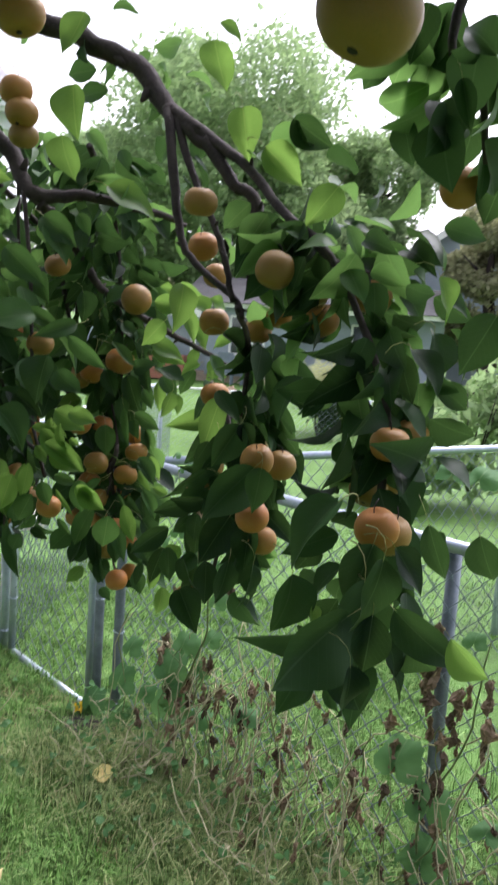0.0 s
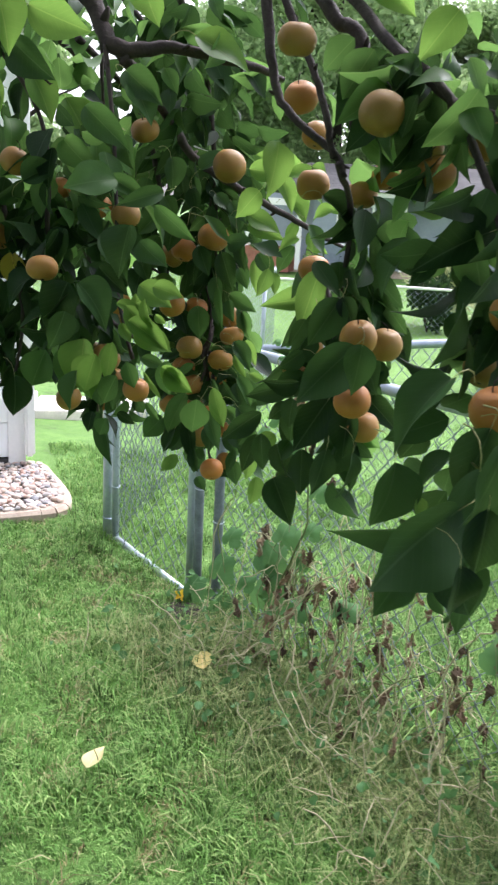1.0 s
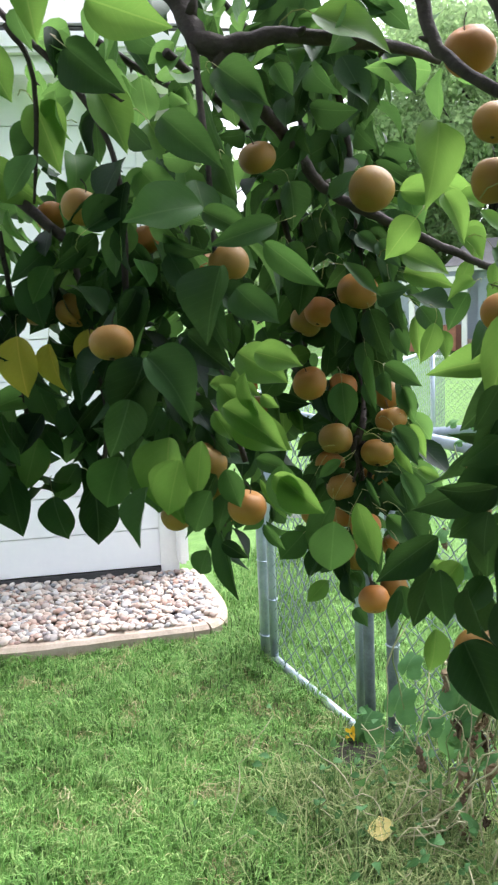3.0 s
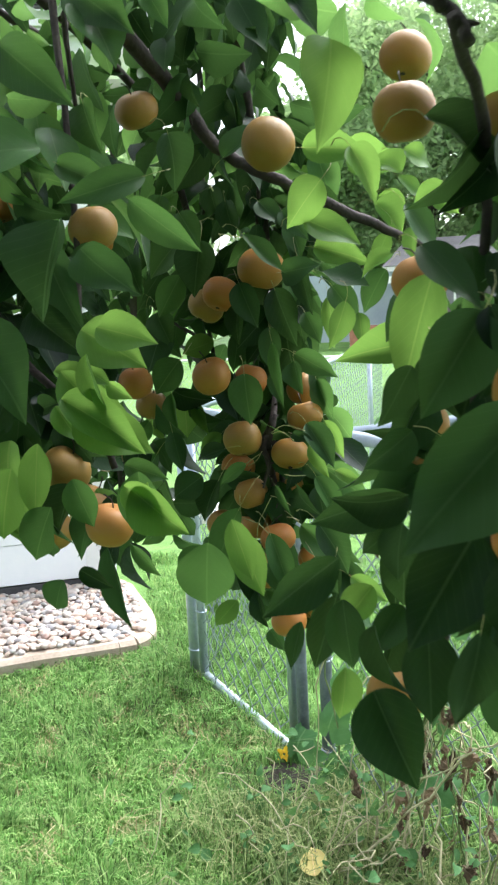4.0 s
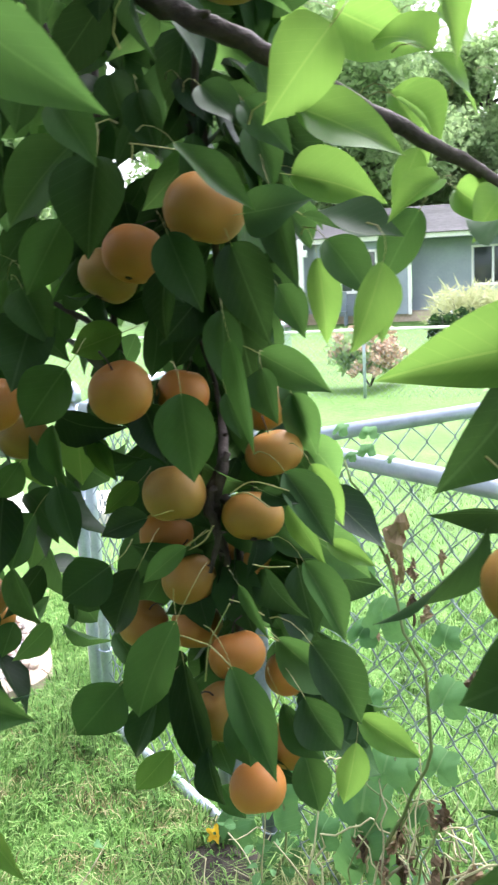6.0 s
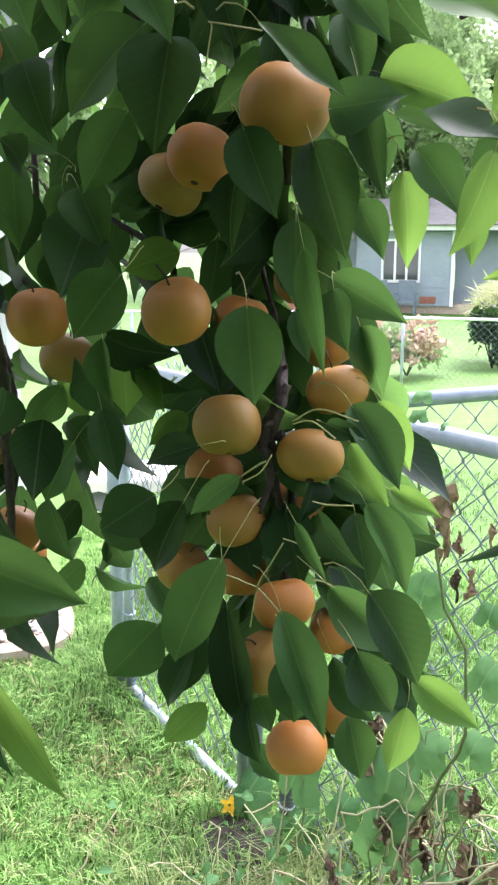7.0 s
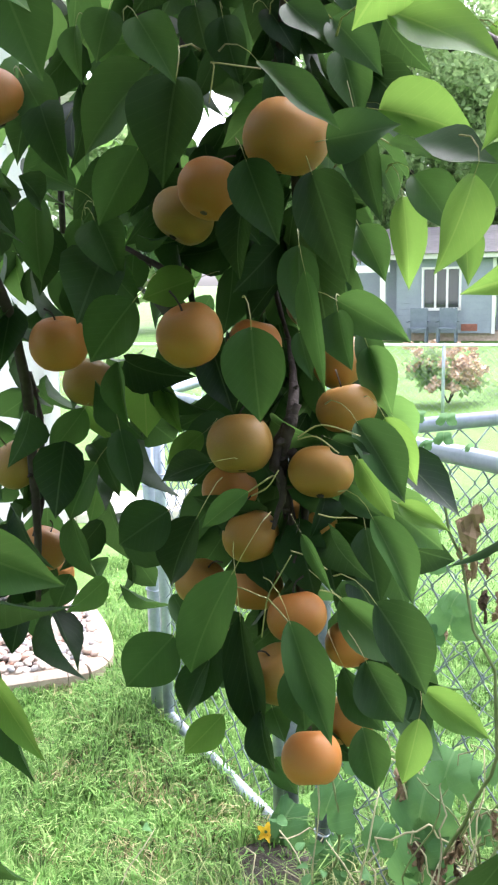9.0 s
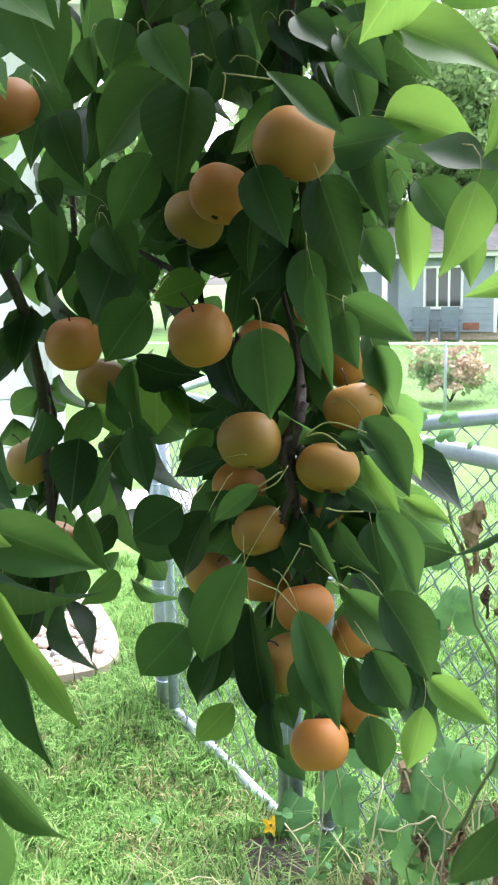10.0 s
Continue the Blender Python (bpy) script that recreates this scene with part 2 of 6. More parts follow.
def part(name, bm, material, parent, label="", smooth=False):
    """Links a bmesh as one mesh object under a thing or a part."""
    me = bpy.data.meshes.new(name)
    bm.normal_update()
    bm.to_mesh(me)
    bm.free()
    me.materials.append(material)
    if smooth:
        me.polygons.foreach_set("use_smooth", [True] * len(me.polygons))
    ob = new(name, me)
    ob.parent = parent
    if label:
        tagged(ob, label)
    return ob


def box_bm(cx, cy, cz, sx, sy, sz, bevel=0.0, bm=None, m=None):
    bm = bm or bmesh.new()
    r = bmesh.ops.create_cube(bm, size=1.0, matrix=(m or Matrix()) @ Matrix.Translation((cx, cy, cz)) @ Matrix.Diagonal((sx, sy, sz, 1)))
    if bevel:
        edges = {e for v in r["verts"] for e in v.link_edges}
        bmesh.ops.bevel(bm, geom=list(edges), offset=bevel, segments=2, affect="EDGES")
    return bm


def smooth_path(pts, steps=6):
    """A rounded line through some points, with as many numbers a point as given."""
    p = [np.array(q, float) for q in pts]
    p = [2 * p[0] - p[1]] + p + [2 * p[-1] - p[-2]]
    out = []
    for i in range(1, len(p) - 2):
        for s in range(steps):
            t = s / steps
            out.append(0.5 * (2 * p[i] + (p[i + 1] - p[i - 1]) * t + (2 * p[i - 1] - 5 * p[i] + 4 * p[i + 1] - p[i + 2]) * t * t + (3 * p[i] - p[i - 1] - 3 * p[i + 1] + p[i + 2]) * t ** 3))
    out.append(p[-2])
    return np.array(out)


class Heap:
    """Vertices, faces and uvs that grow into one mesh."""

    def __init__(self):
        self.v, self.f, self.uv = [], [], []

    def add(self, verts, faces, uvs=None):
        n = len(self.v)
        self.v.extend(verts)
        self.f.extend([tuple(i + n for i in q) for q in faces])
        self.uv.extend(uvs if uvs is not None else [(0.5, 0.5)] * len(verts))

    def tube(self, path, sides=6, rough=0.0, rng=None):
        """A tube along rows of x, y, z, radius."""
        path = np.asarray(path, float)
        c, r = path[:, :3], path[:, 3]
        t = np.gradient(c, axis=0)
        t /= np.linalg.norm(t, axis=1)[:, None] + 1e-9
        ref = np.array((0.3, 0.9, 0.31)) if abs(t[0][2]) > 0.8 else np.array((0.0, 0.0, 1.0))
        verts, uvs = [], []
        for i in range(len(c)):
            a = np.cross(t[i], ref)
            if np.linalg.norm(a) < 1e-3:
                a = np.cross(t[i], (1.0, 0.2, 0.1))
            a /= np.linalg.norm(a)
            b = np.cross(t[i], a)
            ref = np.cross(a, t[i])
            for k in range(sides):
                w = 2 * math.pi * k / sides
                rr = r[i] * (1 + (rng.uniform(-rough, rough) if rng and rough else 0))
                verts.append(c[i] + rr * (math.cos(w) * a + math.sin(w) * b))
                uvs.append((k / sides, i / len(c)))
        faces = [(i * sides + k, i * sides + (k + 1) % sides, (i + 1) * sides + (k + 1) % sides, (i + 1) * sides + k) for i in range(len(c) - 1) for k in range(sides)]
        faces += [tuple(range(sides))[::-1], tuple((len(c) - 1) * sides + k for k in range(sides))]
        self.add(verts, faces, uvs)

    def ob(self, name, material, parent=None, label="", smooth=True):
        return mesh_ob(name, self.v, self.f, material, parent, label, smooth, self.uv)


def empty(name, at=(0, 0, 0)):
    e = new(name)
    e.location = at
    e.empty_display_size = 0.1
    bpy.context.view_layer.update()
    return e


def keep_place(ob, parent):
    """Parents a world-placed mesh and leaves it where it is."""
    ob.parent = parent
    ob.matrix_parent_inverse = Matrix.Translation(-parent.location)


# ---- ground ----
def ground_z(x, y):
    fall = min(max((y - 4.6) / 7.0, 0.0), 1.0)
    fall = fall * fall * (3 - 2 * fall)
    rough = 0.02 * noise.noise((x * 0.9, y * 0.9, 0.3)) + 0.008 * noise.noise((x * 5, y * 5, 1.7))
    return -0.55 * fall + rough * (1 if y < 30 else 0)


def build_ground():
    xs = np.concatenate([[-400, -120, -40, -20, -12, -8], np.arange(-6, 5, 0.12), [5, 8, 12, 20, 40, 120, 400]])
    ys = np.concatenate([[-400, -100, -30, -10, -4], np.arange(-2, 8, 0.12), [8, 9, 10, 11, 12, 14, 17, 22, 30, 60, 150, 500]])
    verts = [(x, y, ground_z(x, y)) for y in ys for x in xs]
    w = len(xs)
    faces = [(j * w + i, j * w + i + 1, (j + 1) * w + i + 1, (j + 1) * w + i) for j in range(len(ys) - 1) for i in range(w - 1)]
    g = mesh_ob("ground", verts, faces, LAWN)
    tagged(g, "green mown lawn of a back yard", "lawn", kind="structure")


build_ground()


def blades(name, n, region, height, width, seed, label, material, lean=0.5, parent=None):
    """A tuft field: n bent blades over a region(rng) that gives x, y, a height factor."""
    rng = np.random.default_rng(seed)
    v = np.zeros((n, 5, 3), np.float32)
    for i in range(n):
        x, y, k = region(rng)
        h = height * k * rng.uniform(0.5, 1.25)
        a = 9.4 * noise.noise((x * 8, y * 8, seed)) + rng.normal(0, 0.9)
        d = np.array((math.cos(a), math.sin(a), 0))
        s = np.array((-d[1], d[0], 0)) * width * rng.uniform(0.6, 1.3)
        b = np.array((x, y, ground_z(x, y) - 0.01))
        l = lean * rng.uniform(0.2, 1.6)
        m = b + d * h * l * 0.35 + np.array((0, 0, h * 0.6))
        t = b + d * h * l + np.array((0, 0, h * max(0.25, 1 - 0.4 * l)))
        v[i] = (b - s, b + s, m + s * 0.8, m - s * 0.8, t)
    base = np.arange(n, dtype=np.int32)[:, None] * 5
    quads = (base + np.array((0, 1, 2, 3), np.int32)).ravel()
    tris = (base + np.array((3, 2, 4), np.int32)).ravel()
    me = bpy.data.meshes.new(name)
    me.vertices.add(n * 5)
    me.vertices.foreach_set("co", v.ravel())
    me.loops.add(n * 7)
    me.loops.foreach_set("vertex_index", np.concatenate([quads, tris]))
    me.polygons.add(n * 2)
    me.polygons.foreach_set("loop_start", np.concatenate([np.arange(n) * 4, n * 4 + np.arange(n) * 3]).astype(np.int32))
    me.update(calc_edges=True)
    me.materials.append(material)
    ob = new(name, me)
    return tagged(ob, label, "grass", kind="stuff")


FENCE_A0, FENCE_DIR = np.array((-1.32, 3.87)), np.array((0.771, -0.637))
CORNER = FENCE_A0 + 0.93 * FENCE_DIR


def on_fence(s, off=0.0):
    """A place s metres along the near fence from its far post; off: metres beyond it."""
    p = FENCE_A0 + s * FENCE_DIR + off * np.array((0.637, 0.771))
    return float(p[0]), float(p[1])


def bed(x, y):
    """Whether a place lies in the stone bed or the building behind it."""
    return (x + 1.72) * 0.53 - (y - 4.2) * 0.85 < -0.02 and x < -1.62 and (x + 1.72) * 0.85 + (y - 4.2) * 0.53 < 0.05


def sparse(x, y):
    """How thin the turf is: above nought in worn gaps between tufts."""
    return noise.noise((x * 6.5, y * 6.5, 2.0)) + 0.5 * noise.noise((x * 17, y * 17, 5.0)) - 0.3


def thatch_region(rng):
    while True:
        x, y = rng.uniform(-2.6, 0.3), rng.uniform(1.6, 4.6)
        side = (x - FENCE_A0[0]) * 0.637 + (y - FENCE_A0[1]) * 0.771
        if side < 0.05 and not bed(x, y) and sparse(x, y) > -0.1 - 0.35 * (side > -0.3) and math.hypot((x + 0.7) * 1.2, y - 3.24) > 0.16:
            return x, y, rng.uniform(0.5, 1.2)


def lawn_region(rng):
    while True:
        x, y = rng.uniform(-2.9, 0.7), 1.5 + 3.9 * rng.random()
        side = (x - FENCE_A0[0]) * 0.637 + (y - FENCE_A0[1]) * 0.771
        if side > -0.02 and rng.random() < 0.5 or bed(x, y):
            continue
        bare = math.hypot((x + 0.7) * 1.2, y - 3.24)
        if bare < 0.15 and rng.random() < 0.85:
            continue
        clump = 0.4 + 0.8 * max(0, noise.noise((x * 3.1, y * 3.1, 4.0)) + 0.4) + 0.5 * max(0, noise.noise((x * 11, y * 11, 9.0)))
        thin = sparse(x, y)
        if thin > 0 and rng.random() < 0.35 + 1.6 * thin:
            continue
        edge = 1.0 + 0.5 * max(0, 1 - abs(side) / 0.25)
        return x, y, clump * edge


def wild_region(rng):
    while True:
        s = rng.uniform(0.9, 4.2)
        off = rng.normal(-0.08, 0.22)
        x, y = on_fence(s, off)
        if math.hypot(x + 0.68, y - 3.26) < 0.2:
            continue
        return x, y, rng.uniform(0.5, 1.3)


def weed_region(rng):
    x, y = on_fence(rng.uniform(0.95, 3.2), 0.04 + abs(rng.normal(0, 0.3)))
    return x, y, rng.uniform(0.4, 1.4)


def back_region(rng):
    while True:
        x, y = rng.uniform(-3.4, 3.0), rng.uniform(2.6, 8.5)
        side = (x - FENCE_A0[0]) * 0.637 + (y - FENCE_A0[1]) * 0.771
        if side > 0.05 and not (x < -1.75 and y > 3.8):
            return x, y, rng.uniform(0.7, 1.2)


blades("lawn_grass", 160000, lawn_region, 0.068, 0.0024, 3, "short bright green lawn grass with paler tufts", GRASS, 0.8)
blades("dry_thatch", 13000, thatch_region, 0.05, 0.0019, 8, "dry straw-coloured grass in worn gaps of the lawn", THATCH, 1.5)
blades("wild_grass", 38000, wild_region, 0.14, 0.0016, 4, "unmown pale grass along the wire fence", GRASS_PALE, 1.1)
blades("fence_weeds", 16000, weed_region, 0.17, 0.0022, 6, "tall bright weeds and grass behind the wire fence", GRASS, 0.9)
blades("back_grass", 22000, back_region, 0.05, 0.003, 5, "lawn grass beyond the wire fence", GRASS, 0.8)

# bare soil at the gate post
soil = Heap()
ring = [(0, 0, 0.035)]
for j, rad in enumerate((0.06, 0.11, 0.16)):
    for k in range(18):
        a = 2 * math.pi * k / 18
        rr = rad * (1 + 0.25 * noise.noise((math.cos(a) * 2, math.sin(a) * 2, j + 0.5)))
        ring.append((rr * math.cos(a), rr * math.sin(a) * 0.9, 0.022 - 0.013 * j + 0.014 * noise.noise((rr * 30, a * 3, 2))))
soil.add(ring, [(0, 1 + k, 1 + (k + 1) % 18) for k in range(18)] + [(1 + j * 18 + k, 1 + (j + 1) * 18 + k, 1 + (j + 1) * 18 + (k + 1) % 18, 1 + j * 18 + (k + 1) % 18) for j in range(2) for k in range(18)])
so = soil.ob("soil_patch", SOIL)
so.location = (-0.69, 3.23, ground_z(-0.69, 3.23))
tagged(so, "patch of dark bare soil round the gate post", "soil", kind="stuff")


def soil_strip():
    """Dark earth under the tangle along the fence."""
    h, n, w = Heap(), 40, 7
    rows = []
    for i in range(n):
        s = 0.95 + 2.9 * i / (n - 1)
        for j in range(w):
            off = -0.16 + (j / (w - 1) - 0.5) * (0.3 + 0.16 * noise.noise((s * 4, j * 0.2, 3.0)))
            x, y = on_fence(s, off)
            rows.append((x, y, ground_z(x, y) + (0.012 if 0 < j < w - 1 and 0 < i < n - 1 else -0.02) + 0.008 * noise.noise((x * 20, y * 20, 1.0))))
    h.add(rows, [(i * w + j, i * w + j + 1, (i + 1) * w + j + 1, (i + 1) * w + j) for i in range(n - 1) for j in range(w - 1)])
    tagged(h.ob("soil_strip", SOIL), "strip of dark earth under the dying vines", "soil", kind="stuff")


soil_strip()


# ---- wire fences ----
def pole(name, parent, a, b, r, sides=14, cap=False, label="", material=None):
    h = Heap()
    a, b = np.array(a, float), np.array(b, float)
    rows = [np.r_[a + (b - a) * t, r] for t in (0, 0.33, 0.66, 1)]
    h.tube(rows, sides)
    ob = h.ob(name, material or STEEL, None, label)
    keep_place(ob, parent)
    if cap:
        c = Heap()
        c.tube([np.r_[b + (0, 0, -0.02), r * 1.22], np.r_[b + (0, 0, 0.012), r * 1.2], np.r_[b + (0, 0, 0.03), r * 0.9], np.r_[b + (0, 0, 0.042), r * 0.35]], sides)
        o = c.ob("post_cap", material or STEEL, None)
        keep_place(o, parent)
    return ob


def chain_link(parent, p0, p1, z0, z1, pitch=0.095, r=0.0023, sides=5):
    """Woven wire between two plan points: upright zigzag strands that hook into one another."""
    p0, p1 = np.array(p0, float), np.array(p1, float)
    run = np.linalg.norm(p1 - p0)
    d = (p1 - p0) / run
    nrm = np.array((-d[1], d[0]))
    h = Heap()
    rows = int((z1 - z0) / (pitch / 2))
    for k in range(int(run / (pitch / 2))):
        s0 = k * pitch / 2
        path = []
        for j in range(rows + 1):
            s = s0 + (pitch / 2 + 0.003 if (j + k) % 2 else -0.003)
            off = 0.0025 if (j % 2) else -0.0025
            q = p0 + d * min(max(s, 0), run) + nrm * off
            path.append((q[0], q[1], z0 + j * pitch / 2 + (0 if 0 < j < rows else 0.0), r))
        q = np.array(path)
        h.tube(q, sides)
    ob = h.ob("wire_mesh", WIRE)
    keep_place(ob, parent)
    return ob


def tie(parent, x, y, z, r):
    """A bent wire band round a pipe."""
    h = Heap()
    h.tube([(x + r * math.cos(a), y + r * math.sin(a), z + 0.002 * math.sin(2 * a), 0.003) for a in np.linspace(0, 2 * math.pi, 13)], 5)
    o = h.ob("tension_band", STEEL)
    keep_place(o, parent)


def near_fence():
    # gate and its posts
    gx, gy = on_fence(0.0)
    post = empty("gate_hinge_post", (gx, gy, 0))
    pole("post", post, (gx, gy, -0.1), (gx, gy, 1.13), 0.025, cap=True)
    for z in (0.12, 0.45, 0.8, 1.02):
        tie(post, gx, gy, z, 0.027)
    tagged(post, "galvanised steel post beside the garden gate, with bands", "fence post", "posts of the wire fence")
    gate = empty("garden_gate", (*on_fence(0.07), 0))
    a, b = on_fence(0.075), on_fence(0.735)
    for q in (a, b):
        pole("stile", gate, (*q, 0.02), (*q, 1.1), 0.0175)
    pole("bottom_rail", gate, (*a, 0.035), (*b, 0.0), 0.0185)
    pole("top_rail", gate, (*a, 1.1), (*b, 1.1), 0.0175)
    chain_link(gate, a, b, 0.05, 1.12)
    for q, s in ((a, 0.3), (a, 0.85)):
        tie(gate, *q, s, 0.02)
    tagged(gate, "closed galvanised chain link garden gate with pipe frame", "gate")
    latch = empty("gate_latch_post", (*on_fence(0.79), 0))
    q = on_fence(0.79)
    pole("post", latch, (*q, -0.1), (*q, 1.13), 0.019, cap=True, material=STEEL_SHADED)
    tie(latch, *q, 0.5, 0.021)
    tagged(latch, "galvanised steel post standing in bare soil", "fence post", "posts of the wire fence")
    q = on_fence(0.93)
    corner = empty("corner_post", (*q, 0))
    pole("post", corner, (*q, -0.1), (*q, 1.15), 0.02, cap=True, material=STEEL_SHADED)
    for z in (0.1, 0.4, 0.75, 1.05):
        tie(corner, *q, z, 0.022)
    tagged(corner, "galvanised steel corner post of the fence", "fence post", "posts of the wire fence")
    # run towards the vines
    fence = empty("wire_fence", (*on_fence(0.96), 0))
    a, b = on_fence(0.96), on_fence(5.2)
    pole("top_rail", fence, (*a, 1.11), (*b, 1.11), 0.0185, label="long galvanised pipe rail")
    chain_link(fence, a, b, 0.03, 1.14)
    for s in (2.42, 4.6):
        q = on_fence(s, 0.03)
        pole("line_post", fence, (*q, -0.1), (*q, 1.09), 0.02, material=STEEL_SHADED)
    tagged(fence, "galvanised chain link fence overgrown with dying vines", "fence")
    # run away from the corner
    back = empty("wire_fence", (*on_fence(0.93, 0.04), 0))
    c = np.array(on_fence(0.93))
    d = np.array((0.735, 0.678))
    e = c + d * 8.0
    s = c + d * 0.05
    pole("top_rail", back, (*s, 1.09), (*e, 1.04), 0.0185)
    chain_link(back, s, e, -0.02, 1.1)
    for k in (2.4, 4.8, 7.2):
        q = c + d * k
        pole("line_post", back, (*q, -0.3), (*q, 1.06), 0.022)
    tagged(back, "galvanised chain link fence running off between two lawns", "fence")
    # run from the hinge post past the building
    side = empty("wire_fence", (*on_fence(0.0, 0.05), 0))
    s, e = np.array(on_fence(0.0, 0.05)), np.array((-1.62, 9.0))
    pole("top_rail", side, (*s, 1.09), (*e, 1.0), 0.0185)
    chain_link(side, s, e, -0.05, 1.08)
    for k in (0.42, 0.85):
        q = s + (e - s) * k
        pole("line_post", side, (*q, -0.5), (*q, 1.04), 0.022)
    tagged(side, "galvanised chain link fence along the white building", "fence")


near_fence()


# ---- the white building and its stone bed ----
WALL_C, WALL_D = np.array((-2.2, 4.68)), np.array((-0.83, -0.557))
WALL_N = np.array((0.557, -0.83))


def shed():
    s = empty("white_garage", (*WALL_C, 0))
    yaw = math.atan2(WALL_D[1], WALL_D[0])
    m = Matrix.Translation((*WALL_C, 0)) @ Matrix.Rotation(yaw, 4, "Z")
    # along local x runs the front wall, local y away from the yard is negative
    def put(name, bm, mat, parent=s, label=""):
        o = part(name, bm, mat, None, label)
        o.matrix_world = m
        o.parent = parent
        o.matrix_parent_inverse = Matrix.Translation(-s.location)
        return o
    put("wall", box_bm(3.0, -2.0, 1.32, 6.0, 4.0, 2.56), SIDING_WHITE)
    for k in range(12):
        z = 0.12 + k * 0.21
        bm = box_bm(3.0, 0.012, z + 0.1, 6.02, 0.02, 0.206, 0.003, m=Matrix.Translation((0, 0.0, 0)))
        for v in bm.verts:
            if v.co.z < z + 0.05:
                v.co.y += 0.004
        put("siding_board", bm, SIDING_WHITE)
        bm = box_bm(-0.012, -2.0, z + 0.1, 0.02, 4.02, 0.206, 0.003)
        put("siding_board", bm, SIDING_WHITE)
    put("corner_trim", box_bm(0.04, 0.03, 1.33, 0.1, 0.03, 2.5, 0.004), TRIM_WHITE)
    put("downspout", box_bm(-0.03, 0.06, 1.28, 0.06, 0.08, 2.3, 0.015), TRIM_WHITE)
    put("base_strip", box_bm(3.0, 0.02, 0.06, 6.0, 0.03, 0.1), DARK_METAL)
    put("soffit", box_bm(2.95, 0.17, 2.6, 6.8, 0.42, 0.03), TRIM_WHITE)
    put("fascia", box_bm(2.95, 0.39, 2.66, 6.8, 0.03, 0.17, 0.004), TRIM_WHITE)
    put("gutter", box_bm(2.95, 0.44, 2.7, 6.8, 0.09, 0.09, 0.02), TRIM_WHITE)
    roof = put("roof", box_bm(3.0, -2.1, 3.42, 6.5, 5.2, 0.05, m=Matrix.Translation((0, 0, 0))), SHINGLE_GLARE)
    bm = bmesh.new()
    vs = [bm.verts.new(c) for c in ((-0.45, 0.46, 2.76), (6.3, 0.46, 2.76), (6.3, -2.0, 3.8), (-0.45, -2.0, 3.8), (6.3, -4.4, 2.76), (-0.45, -4.4, 2.76))]
    bm.faces.new(vs[:4])
    bm.faces.new((vs[3], vs[2], vs[4], vs[5]))
    bm.faces.new((vs[0], vs[3], vs[5]))
    bm.faces.new((vs[1], vs[4], vs[2]))
    bm.faces.new((vs[0], vs[5], vs[4], vs[1]))
    old = roof.data
    bm.to_mesh(old)
    bm.free()
    for k in range(10):
        f = k / 10
        rowm = Matrix.Translation((3.0, 0.46 - 2.46 * f - 0.12, 2.775 + 1.04 * f + 0.05)) @ Matrix.Rotation(-math.atan2(1.04, 2.46), 4, "X")
        part("shingle_course", box_bm(0, 0, 0, 6.6, 0.28, 0.012, 0.003, m=rowm), SHINGLE_GLARE, roof)
    tagged(s, "white garage with lap siding and a grey shingle roof", "garage")


shed()


